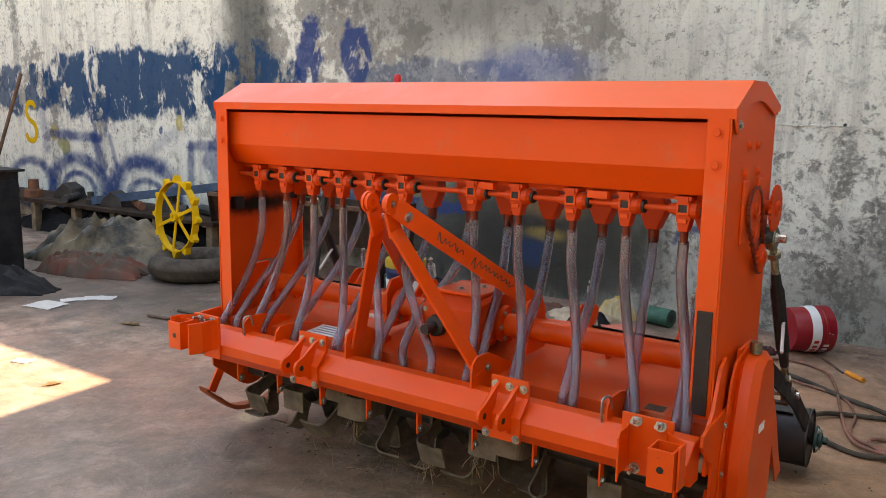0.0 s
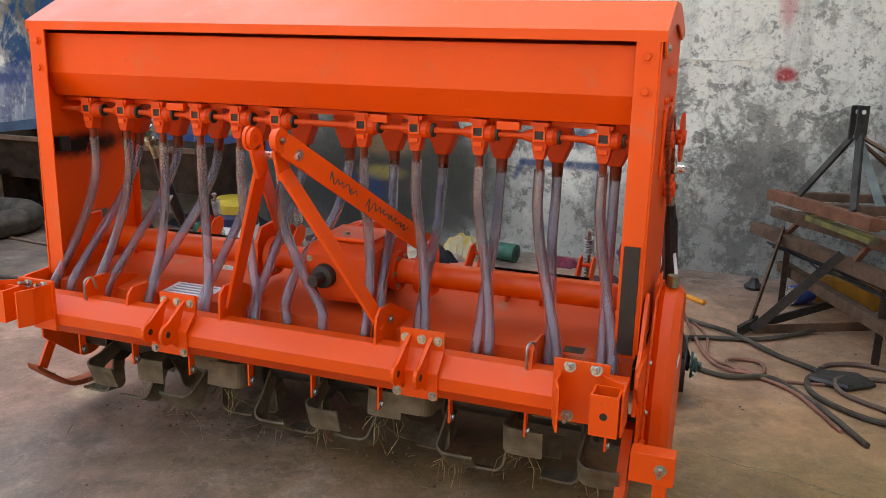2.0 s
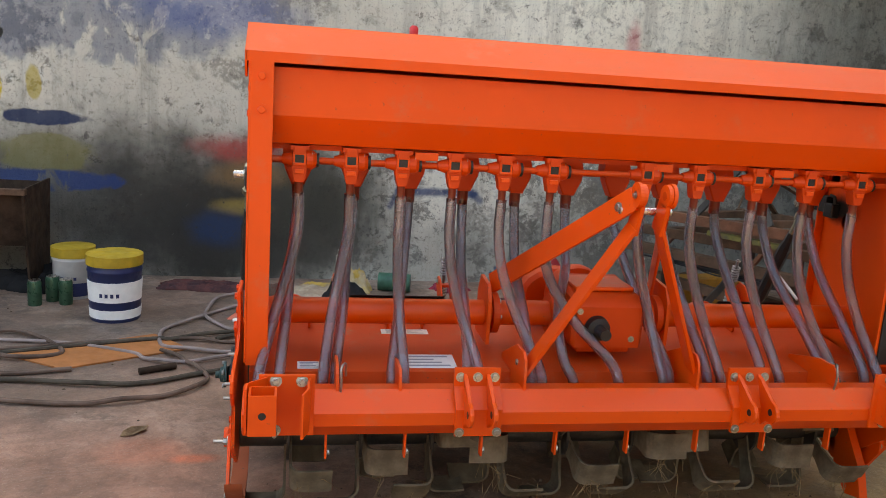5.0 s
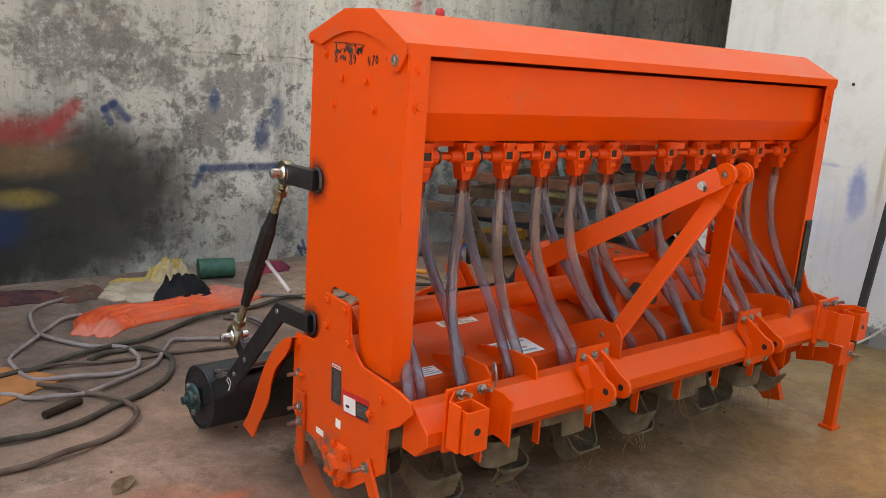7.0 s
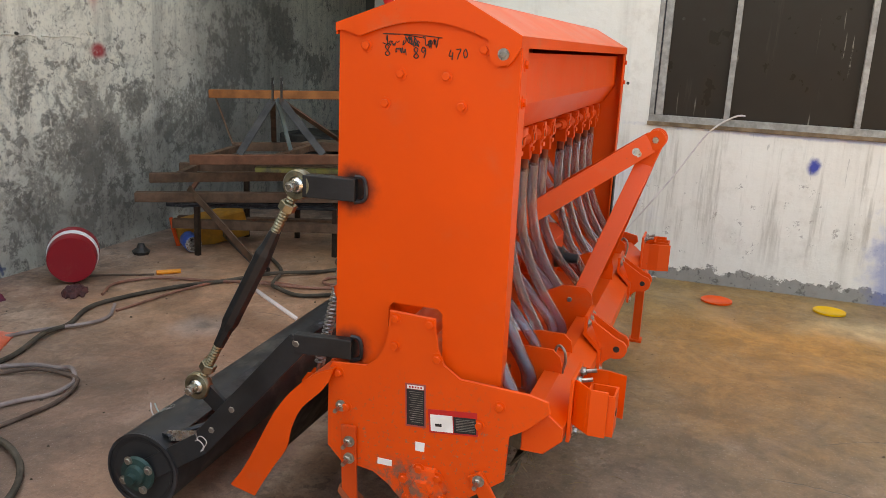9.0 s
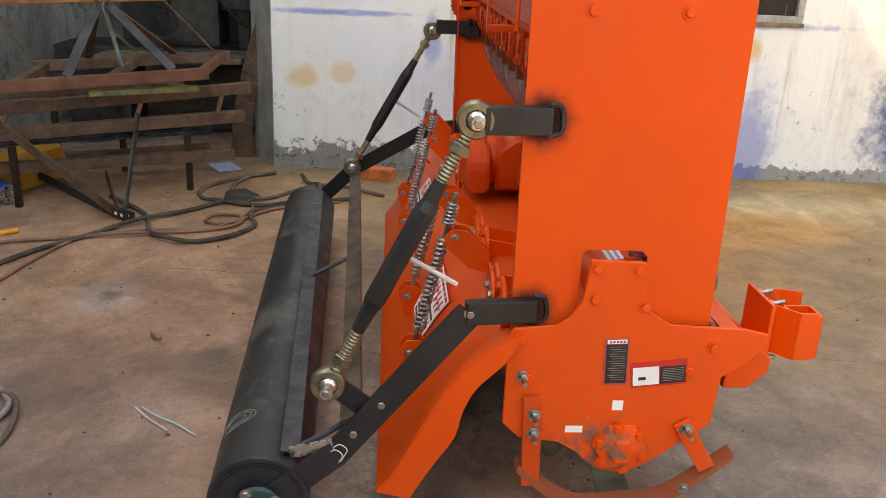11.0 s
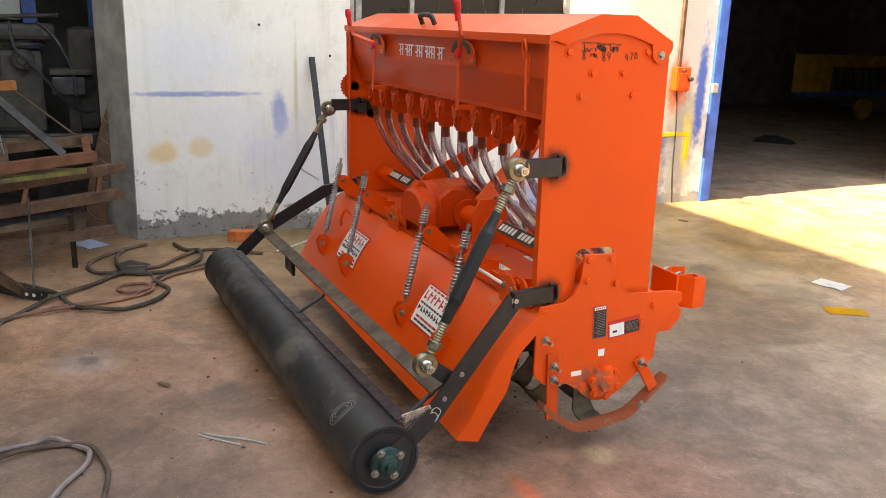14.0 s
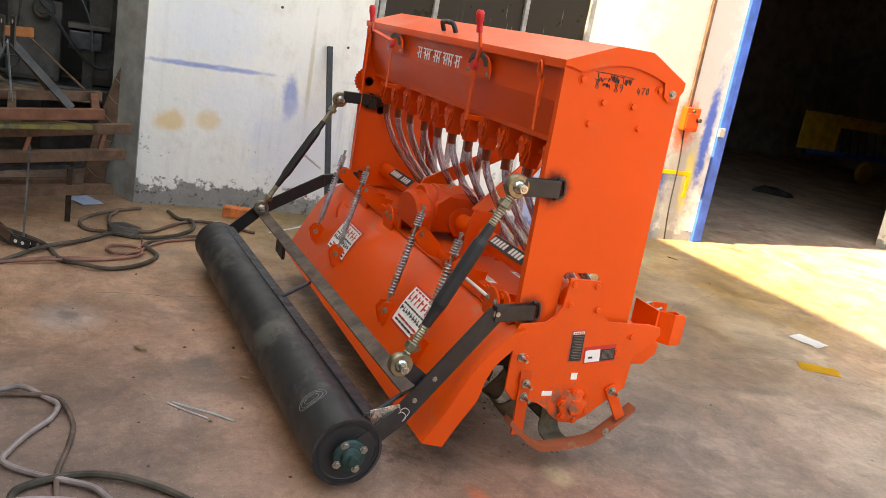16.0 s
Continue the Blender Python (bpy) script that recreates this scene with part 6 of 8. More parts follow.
def build_roller():
    a, b, r = Vector((-1.162, 0.957, 0.152)), Vector((1.12, 1.053, 0.152)), 0.118
    d = (b - a).normalized()
    ro = part("roller", sweep(B(), [a, a + d * 0.006, b - d * 0.006, b], [r - 0.006, r, r, r - 0.006], 48), rubber_roller, drill, "long matt black steel roller, scuffed", True)
    for p, w in ((a, -d), (b, d)):
        m = aim(p, w)
        part("roller_end", lathe(B(), [(0, -0.004), (0.104, -0.004), (0.104, 0.002), (0.097, 0.002), (0.09, -0.002), (0, -0.002)], (0, 0, 0), "z", 36), black_paint, ro, m=m)
        part("end_rim", lathe(B(), [(0.110, -0.003), (0.1185, -0.003), (0.1185, 0.004), (0.110, 0.004), (0.110, -0.003)], (0, 0, 0), "z", 40), dark_steel, ro, "worn bare steel rim", m=m)
        hub = part("bearing_housing", lathe(B(), [(0.0, 0.066), (0.015, 0.066), (0.016, 0.050), (0.030, 0.046), (0.034, 0.034), (0.052, 0.032), (0.056, 0.022), (0.0, 0.022)], (0, 0, 0), "z", 20), green_iron, ro, "greenish bearing housing", True, m=m)
        bolts(ro, [tuple(m @ Vector((0.048 * math.cos(k * math.pi / 2 + 0.5), 0.048 * math.sin(k * math.pi / 2 + 0.5), 0.032))) for k in range(4)], tuple(w))
    side = d.cross(Vector((0, 0, 1))).normalized()
    for q in (1.0, 0.78, 0.5):
        oval = []
        for k in range(25):
            t = 2 * math.pi * k / 24
            th = radians(52) + 0.055 / r * q * math.sin(t)
            oval.append(a + d * (0.20 + 0.033 * q * math.cos(t)) - side * ((r + 0.0003) * math.cos(th)) + Vector((0, 0, (r + 0.0003) * math.sin(th))))
        part("emblem_ring", sweep(B(), oval, 0.0013, 5), pale_print, ro, "pale oval printed ring")
    # swing arms, welded brackets
    for x, s, pivot, knee, end in ((-1.095, -1, (0.478, 0.612), (0.785, 0.252), (0.955, 0.148)), (1.062, 1, (0.50, 0.575), (0.84, 0.37), (1.050, 0.155))):
        xe = -1.176 if s < 0 else 1.133
        arm = part("swing_arm", bar(B(), (x, pivot[0], pivot[1]), (x * 1.0 + (xe - x) * 0.4, knee[0], knee[1]), 0.066, 0.012, (0, 0.6, 1), 0.002), black_paint, drill, "black flat steel arm with bolt holes")
        part("arm_end", bar(B(), (x + (xe - x) * 0.4, knee[0] - 0.01, knee[1] + 0.01), (xe, end[0], end[1]), 0.066, 0.012, (0, 0.6, 1), 0.002), black_paint, arm)
        wx = LEFT - 0.012 if s < 0 else RIGHT - 0.016
        part("weld_bracket", bar(B(), (wx, 0.325, 0.612), (x, pivot[0] + 0.01, pivot[1]), 0.055, 0.03, (0, 0, 1), 0.003), black_paint, arm)
        part("top_bracket", bar(B(), (wx, 0.325, 1.05), (wx + s * 0.012, 0.47, 1.05), 0.06, 0.034, (0, 0, 1), 0.003), black_paint, arm, "welded black bracket")
        for z in (0.612, 1.05):
            part("weld_bead", sweep(B(), smooth_line([(wx + s * 0.001, 0.33, z + 0.034), (wx + s * 0.001, 0.305, z + 0.028), (wx + s * 0.001, 0.30, z - 0.02), (wx + s * 0.001, 0.33, z - 0.034)], 4), 0.006, 6), dark_steel, arm, "grey weld bead", True)
            if z > 1:
                part("bracket_end", box(B(), *((LEFT + 0.0015, LEFT + 0.035) if s < 0 else (RIGHT - 0.035, RIGHT - 0.0015)), *((-0.028, 0.022) if s < 0 else (0.285, 0.335)), z - 0.045, z + 0.008, 0.006), black_paint, arm)
        bolts(arm, [(x + s * 0.008, pivot[0], pivot[1]), (x + s * 0.022, 0.675 if s < 0 else 0.70, 0.385 if s < 0 else 0.49), (x + s * 0.030, 0.738 if s < 0 else 0.78, 0.312 if s < 0 else 0.43)], (s, 0, 0))
        for k in (0.06, 0.10):
            part("bolt_hole", lathe(B(), [(0.009, 0), (0.009, s * 0.001), (0, s * 0.001)], (x + s * 0.0068, pivot[0] + k, pivot[1] - k * 1.1), "x", 12), steel, arm, "bolt hole")
    chalk = [(-1.1345, 0.765 + 0.016 * math.cos(t) * (1 + 0.25 * math.sin(3 * t)), 0.272 + 0.020 * math.sin(t)) for t in (math.pi * 2 * k / 18 for k in range(34))]
    part("chalk_mark", sweep(B(), [(x, y + 0.0006 * i, z - 0.0008 * i) for i, (x, y, z) in enumerate(chalk)], 0.0014, 5), wire_mat, drill, "white scribbled chalk mark on the arm")
    turnbuckle((-1.085, 0.487, 1.05), (-1.10, 0.798, 0.43))
    turnbuckle((1.045, 0.487, 1.03), (1.062, 0.845, 0.385))
    part("link_lug", bar(B(), (-1.10, 0.79, 0.43), (-1.10, 0.70, 0.36), 0.05, 0.012, (0, 0.6, 1)), black_paint, drill)
    # cross bar and scraper angle
    cb = part("cross_bar", bar(B(), (-1.09, 0.745, 0.33), (1.07, 0.83, 0.35), 0.055, 0.012, (0, 1, -0.5), 0.002), brown_steel, drill, "bare brownish flat steel cross bar")
    part("bar_plate", box(B(), 0.58, 0.74, 0.80, 0.815, 0.24, 0.35, 0.003), dark_steel, cb)
    sc = B()
    o1, o2 = Vector((-1.13, 0.885, 0.265)), Vector((1.06, 1.005, 0.265))
    bar(sc, o1, o2, 0.045, 0.005, (0, 1, 0.1))
    bar(sc, o1 + Vector((0, 0.02, -0.018)), o2 + Vector((0, 0.02, -0.018)), 0.04, 0.005, (0, 0, 1))
    scr = part("scraper_angle", sc, dark_steel, drill, "dark angle iron scraper along the roller")
    for f in (0.0, 0.5):
        p = o1.lerp(o2, f)
        part("scraper_stay", rod(B(), p, p + Vector((0.06, -0.135, 0.05)), 0.008, 8), dark_steel, scr)
    part("end_stay", bar(B(), o1, o1 + Vector((0.0, -0.10, 0.02)), 0.03, 0.005, (0, 0, 1)), steel, scr)


def roller_materials():
    m = Mat("roller_black", 0.5)
    worn = m.ramp(m.math("ADD", m.noise(2.6, 5, 0.7), m.math("MULTIPLY", m.noise(25, 6, 0.7, m.scaled((0.4, 1, 1))), 0.35)), 0.72, 0.86)
    m.colour(m.mix(worn, (0.017, 0.017, 0.018), (0.075, 0.068, 0.058)))
    m.rough(m.ramp(m.noise(5, 4), 0.3, 0.7, 0.38, 0.62))
    m.bump(m.noise(30, 4), 0.12, 0.004)
    return m.m


rubber_roller = roller_materials()
green_iron = plain("green_iron", (0.016, 0.050, 0.045), 0.5, 0.2, 0.4, 18, 0.2)


def splashed_material():
    """Orange paint, mud splashes low on the side plate."""
    m = Mat("orange_paint_splashed", 0.46)
    c = m.mix(m.ramp(m.noise(2.2, 4), 0.35, 0.75), tuple(k * 0.9 for k in ORANGE), ORANGE)
    dots = m.math("MULTIPLY", m.ramp(m.noise(75, 5, 0.65), 0.56, 0.66), m.spot((0, 0.06, 0.33), (1e3, 0.34, 0.20), 0.5, 9, 0.6))
    mud = m.math("MULTIPLY", m.ramp(m.noise(20, 6, 0.7), 0.45, 0.6), m.spot((0, 0.15, 0.26), (1e3, 0.10, 0.06), 0.4, 12, 0.6))
    c = m.mix(m.math("MULTIPLY", dots, 0.7), c, (0.20, 0.125, 0.08))
    m.colour(m.mix(m.math("MULTIPLY", mud, 0.85), c, (0.13, 0.10, 0.07)))
    m.b.inputs["Specular IOR Level"].default_value = 0.35
    m.bump(m.noise(38, 3), 0.06, 0.004)
    return m.m


splashed = splashed_material()

for build in (build_hopper, build_metering, build_tubes, build_frame, build_hitch, build_gearbox, build_sides, build_rotor, build_rear, build_roller):
    build()


# ---- window, wide door, fittings on the east wall ----
def build_east_fittings():
    y0, y1, z0, z1 = -0.10, -1.92, 1.02, 2.25
    win = base("window_1", (WB + 0.1, -1.0, z0), "steel framed window with dusty dark mesh panes", "window", kind="structure")
    x = WB - 0.004
    for name, a, b, c, d in (("frame_rail", y1, y0, z0, z0 + 0.045), ("frame_rail", y1, y0, z1 - 0.045, z1), ("frame_stile", y0 - 0.03, y0, z0 + 0.045, z1 - 0.045), ("frame_stile", y0 - 0.085, y0 - 0.04, z0 + 0.045, z1 - 0.045), ("frame_stile", y1, y1 + 0.045, z0 + 0.045, z1 - 0.045),
                             ("mullion", -0.590, -0.555, z0 + 0.045, z1 - 0.045), ("mullion", -1.335, -1.30, z0 + 0.045, z1 - 0.045)):
        part(name, box(B(), x, x + 0.05, a, b, c, d, 0.004), window_steel, win)
    part("frame_groove", box(B(), x + 0.018, x + 0.03, y0 - 0.04, y0 - 0.03, z0 + 0.045, z1 - 0.045), dark_steel, win)
    part("window_sill", box(B(), WB - 0.018, WB - 0.005, y1 - 0.005, y0 + 0.005, z0 - 0.022, z0 + 0.004, 0.004), wood, win)
    for a, b in ((-0.555, -0.145), (-1.30, -0.59), (-1.875, -1.335)):
        part("pane", box(B(), x + 0.03, x + 0.036, a, b, z0 + 0.045, z1 - 0.045), mesh_pane, win, "dark dusty pane")
    # unseen wall and top added to close the space behind the panes
    back = tagged(part("wall_window_back", box(B(), 5.0, 5.1, -2.4, 0.2, 0, 4.2), dark_wall_mat), "unseen dark wall added behind the window", "wall", kind="structure")
    part("window_back_top", box(B(), WB + 0.35, 5.0, -2.4, 0.2, 4.1, 4.2), dark_wall_mat, back)
    # wide door: blue steel frame post
    door = base("door_1", (WB + 0.1, DOOR_Y, 0), "blue painted steel post of a wide open doorway", "door", kind="structure")
    part("door_frame", box(B(), WB - 0.02, WB + 0.16, DOOR_Y - 0.09, DOOR_Y, 0, 2.75, 0.004), blue_paint, door)
    part("door_stop", box(B(), WB - 0.03, WB + 0.02, DOOR_Y - 0.02, DOOR_Y + 0.02, 0, 2.75, 0.004), blue_paint, door)
    part("door_lug", box(B(), WB - 0.05, WB - 0.02, DOOR_Y - 0.03, DOOR_Y + 0.03, 0.98, 1.06, 0.006), window_steel, door)
    part("top_rail", box(B(), WB - 0.02, WB + 0.16, -6.3, DOOR_Y - 0.09, 2.66, 2.75, 0.004), blue_paint, door)
    # switch box and its conduit
    sb = base("switch_box", (WB, -3.06, 1.0), "orange sprayed metal switch box screwed to the wall", "switch box")
    part("housing", box(B(), WB - 0.075, WB, -3.14, -2.99, 1.0, 1.20, 0.008), orange_dusty, sb)
    part("cover", box(B(), WB - 0.085, WB - 0.075, -3.13, -3.0, 1.02, 1.15, 0.004), orange_dusty, sb)
    part("switch_knob", lathe(B(), [(0, -0.03), (0.018, -0.03), (0.02, 0.0)], (WB - 0.085, -3.12, 1.10), "x", 14), dark_iron, sb)
    part("switch_knob", lathe(B(), [(0, -0.02), (0.014, -0.02), (0.016, 0.0)], (WB - 0.085, -3.05, 1.17), "x", 14), dark_iron, sb)
    part("eyelet", lathe(B(), [(0.012, -0.004), (0.022, -0.004), (0.022, 0.004), (0.012, 0.004)], (WB - 0.02, -3.15, 1.01), "x", 14), orange_dusty, sb)
    tagged(part("conduit", box(B(), WB - 0.03, WB, -3.065, -3.035, 1.20, 3.3, 0.004), rust), "brown vertical conduit on the wall", "conduit")
    tagged(part("cable", sweep(B(), smooth_line([(WB - 0.006, -3.06, 1.0), (WB - 0.006, -3.09, 0.7), (WB - 0.006, -3.10, 0.3), (WB - 0.006, -3.13, 0.0)], 4), 0.006, 6), dark_iron), "thin dark cable down the wall", "cable")
    tagged(part("sprayed_line", box(B(), WB - 0.004, WB, -3.25, -2.72, 0.60, 0.635), yellow), "yellow sprayed line on the wall", "paint mark")
    tagged(part("sprayed_line", box(B(), WB - 0.004, WB, -3.25, -3.215, 0.40, 0.60), yellow), "yellow sprayed line on the wall", "paint mark")
    # cable from the window to the floor
    tagged(part("cable", sweep(B(), smooth_line([(WB + 0.06, -0.72, 1.09), (WB - 0.01, -0.62, 1.085), (WB - 0.05, -0.48, 0.98), (WB - 0.08, -0.33, 0.74), (WB - 0.10, -0.17, 0.50), (WB - 0.12, -0.01, 0.28), (WB - 0.2, 0.15, 0.08), (WB - 0.35, 0.3, 0.008), (1.9, 0.6, 0.008)], 5), 0.006, 6), wire_mat), "pale cable hanging from the window", "cable")
    # pole leaning on the wall
    tagged(part("steel_pole", bar(B(), (2.13, 0.14, 0.0), (2.475, 0.19, 1.24), 0.038, 0.03, (0, 1, 0), 0.003), black_paint), "dark steel pole leaning against the white wall", "pole")
    for y, z in ((-0.25, 1.66), (-0.37, 1.66), (0.55, 1.45), (0.05, 1.25)):
        # dark disc on the plaster for the shade inside the hole
        tagged(part("anchor_hole", lathe(B(), [(0.010, -0.002), (0.008, -0.001), (0, -0.001)], (WB, y, z), "x", 10), dark_iron), "dark disc for a hole in the plaster", "wall hole", kind="structure")


def dusty_pane():
    m = Mat("dusty_mesh_pane", 0.35)
    m.b.inputs["Specular IOR Level"].default_value = 0.2
    c = m.mix(m.ramp(m.noise(1.0, 5, 0.7, m.scaled((1, 9, 0.7))), 0.58, 0.75), (0.028, 0.021, 0.015), (0.075, 0.062, 0.048))
    drip = m.math("MULTIPLY", m.ramp(m.noise(1.0, 3, 0.5, m.scaled((1, 34, 1.6))), 0.66, 0.72), m.ramp(m.noise(9, 5, 0.7), 0.45, 0.55))
    m.colour(m.mix(m.math("MULTIPLY", drip, 0.7), c, (0.30, 0.28, 0.24)))
    m.rough(m.ramp(m.noise(8, 4), 0.3, 0.7, 0.25, 0.6))
    return m.m


mesh_pane = dusty_pane()
window_steel = plain("grey_window_steel", (0.30, 0.29, 0.27), 0.6, 0.2, 0.3, 14, 0.2)
build_east_fittings()


# ---- things along the north wall ----
def ridge_heap(name, centre, size, height, material, label, category, seed, folds=9.0, turn=0.0, rough=1.0):
    """Crumpled cloth or sheeting: a folded skin with an uneven outline, lying on the floor."""
    b = B()
    rings, spokes = 34, 120
    rows = []
    for i in range(rings + 1):
        row = []
        f = i / rings
        for j in range(1 if i == 0 else spokes):
            a = 2 * math.pi * j / spokes
            ca, sa = math.cos(a), math.sin(a)
            rim = 0.82 + 0.42 * noise.noise(Vector((ca * 1.3 + seed, sa * 1.3, seed))) + 0.22 * noise.noise(Vector((ca * 4 + seed, sa * 4, 2 * seed))) + 0.07 * noise.noise(Vector((ca * 13, sa * 13, seed)))
            u, v = f * rim * ca, f * rim * sa
            w = Vector((u * folds * 0.16 + seed, v * folds * 0.16, seed))
            bend = noise.noise(w * 1.3) * 0.9
            fold = 1 - 2 * abs(noise.noise(Vector((u * folds * 0.11 + bend * 0.7, v * folds * 0.36 - bend, 3 * seed))))
            crease = 1 - 2 * abs(noise.noise(Vector((u * folds * 0.28 - bend, v * folds * 0.55 + bend, seed))))
            body = (1 - f ** 2.6) ** 0.75
            lump = 0.62 + 0.60 * rough * noise.noise(w * 1.5)
            pleat = 1 - 2 * abs(noise.noise(Vector((u * folds * 0.55 + bend * 1.4, v * folds * 1.1 + bend, 5 * seed))))
            fine = min(1.0, 0.09 / height)
            z = 0.004 + height * body * max(0.10, lump + 0.30 * fold + 0.24 * fine * crease + 0.14 * fine * pleat) + (1 - f ** 8) * 0.012 * (1.2 + crease + 0.7 * pleat)
            p = Vector((u * size[0] / 2, v * size[1] / 2, z))
            p.rotate(Euler((0, 0, radians(turn))))
            row.append(b.verts.new((centre[0] + p.x, centre[1] + p.y, p.z)))
        rows.append(row)
    rows.append([b.verts.new((v.co.x, v.co.y, 0.0)) for v in rows[-1]])
    for i in range(1, len(rows)):
        for j in range(spokes):
            k = (j + 1) % spokes
            b.faces.new((rows[0][0], rows[1][j], rows[1][k]) if i == 1 else (rows[i - 1][j], rows[i][j], rows[i][k], rows[i - 1][k]))
    return tagged(part(name, b, material, smooth=True), label, category)


def draped(name, spine, wide, rise, material, label, category, seed, folds=5.0, flat=5.0, stiff=0.0):
    """A flat crumpled cloth: a thin skin laid along a line, with folds that run with it and wavy edges."""
    line = smooth_line([(x, y, 0) for x, y in spine], 30 if stiff else 14)
    n, m = len(line), 54 if stiff else 26
    b = B()
    rows = []
    for i, p in enumerate(line):
        way = (line[min(i + 1, n - 1)] - line[max(i - 1, 0)]).normalized()
        side = Vector((-way.y, way.x, 0))
        u = i / (n - 1)
        k = min(int(u * (len(wide) - 1)), len(wide) - 2)
        half = wide[k] + (wide[k + 1] - wide[k]) * (u * (len(wide) - 1) - k)
        row = []
        for j in range(m + 1):
            v = 2 * j / m - 1
            w = Vector((u * folds * 0.5 + seed, v * 1.1, seed))
            bend = noise.noise(w)
            ridge = 1 - 2 * abs(noise.noise(Vector((u * folds * 0.45 + bend, v * 2.6 + bend, 2 * seed))))
            crease = 1 - 2 * abs(noise.noise(Vector((u * folds * 1.9 + bend * 2, v * 3.4 - bend, 4 * seed))))
            fine = noise.noise(Vector((u * folds * 4, v * 8, seed)))
            if stiff:
                cells = noise.voronoi(Vector((u * folds * 0.75 + bend * 0.5, v * 1.5 + bend * 0.5, seed)))[0]
                small = noise.voronoi(Vector((u * folds * 2.0, v * 3.6, 2 * seed)))[0]
                crease = (1 - stiff) * crease + stiff * (1 - 1.9 * min(1, cells[1] - cells[0]) + 0.45 * (0.5 - min(1, small[1] - small[0])))
            inside = (1 - abs(v) ** flat) * (1 - abs(2 * u - 1) ** (flat * 1.6))
            half_here = half * (1 + 0.16 * noise.noise(Vector((u * folds * 1.4, math.copysign(3, v), seed))) + 0.05 * noise.noise(Vector((u * folds * 6, math.copysign(3, v), seed))))
            end = way * (0.045 * noise.noise(Vector((v * 3, u * 2 + seed, 7.0)))) * (1 if u in (0, 1) else 0.3)
            z = 0.0045 + inside * rise * max(0.05, 0.40 + 0.40 * ridge + 0.32 * crease * min(1.0, 0.25 / rise) + 0.10 * fine) + 0.003 * max(0, crease)
            q = p + side * (v * half_here) + end
            row.append(b.verts.new((q.x, q.y, z)))
        rows.append(row)
    for i in range(n - 1):
        for j in range(m):
            b.faces.new((rows[i][j], rows[i + 1][j], rows[i + 1][j + 1], rows[i][j + 1]))
    rim = [e for e in b.edges if e.is_boundary]
    down = bmesh.ops.extrude_edge_only(b, edges=rim)
    for v in down["geom"]:
        if isinstance(v, bmesh.types.BMVert):
            v.co.z = 0.0
    return tagged(part(name, b, material, smooth=True), label, category)


def dry_leaf(x, y, long, wide, turn, seed):
    """A withered leaf: jagged outline, sides curled up along the rib."""
    rnd = random.Random(seed)
    b = B()
    n = 9
    rows = []
    for i in range(n + 1):
        t = i / n
        w = wide * (0.08 + 0.92 * math.sin(math.pi * min(1, t * 1.05)) ** 0.8) * rnd.uniform(0.7, 1.15)
        lift = 0.25 * wide * (t - 0.4) ** 2 + rnd.uniform(0, 0.05) * wide
        row = []
        for s in (-1, -0.5, 0, 0.5, 1):
            curl = 0.15 * wide * abs(s) ** 1.6 * rnd.uniform(0.6, 1.0)
            row.append(b.verts.new(((t - 0.5) * long, s * w * 0.5 * (1 - 0.2 * abs(s)), 0.002 + lift + curl * math.sin(math.pi * t))))
        rows.append(row)
    for i in range(n):
        for j in range(4):
            b.faces.new((rows[i][j], rows[i + 1][j], rows[i + 1][j + 1], rows[i][j + 1]))
    bmesh.ops.solidify(b, geom=b.faces[:], thickness=0.0012)
    low = min(v.co.z for v in b.verts)
    leaf = part("dry_leaf", b, leaf_mat, smooth=True, m=Matrix.Translation((x, y, -low)) @ Matrix.Rotation(radians(turn), 4, "Z"))
    tagged(leaf, "dry brown curled leaf lying on the floor", "leaf", "fallen leaves")


def cloth_mat(name, a, b, scale=3.0, rough=0.8):
    m = Mat(name, rough)
    m.colour(m.mix(m.ramp(m.noise(scale, 5, 0.7), 0.38, 0.62), a, b))
    m.b.inputs["Specular IOR Level"].default_value = 0.25
    m.bump(m.noise(26, 5), 0.3, 0.006)
    return m.m


tarp_grey = cloth_mat("dusty_sheeting", (0.20, 0.15, 0.095), (0.034, 0.032, 0.025), 2.2, 0.38)
tarp_red = cloth_mat("faded_sacking", (0.14, 0.050, 0.033), (0.095, 0.070, 0.052), 3.5)


def tarpaulin_material():
    """Orange tarpaulin, faded to dusty pink at both ends."""
    m = Mat("orange_tarpaulin", 0.5)
    c = m.mix(m.ramp(m.noise(6, 5, 0.7), 0.4, 0.65), (0.78, 0.095, 0.018), (0.66, 0.065, 0.018))
    faded = m.math("MAXIMUM", m.spot((-1.17, 2.20, 0), (0.12, 0.11, 1e3), 0.35, 9, 0.6), m.spot((-0.30, 2.58, 0), (0.20, 0.20, 1e3), 0.5, 5, 0.8))
    c = m.mix(m.math("MULTIPLY", faded, 0.65), c, (0.62, 0.22, 0.16))
    m.colour(m.mix(m.math("MULTIPLY", m.ramp(m.noise(14, 7, 0.75), 0.54, 0.68), 0.4), c, (0.28, 0.12, 0.08)))
    m.bump(m.noise(26, 5), 0.3, 0.006)
    return m.m


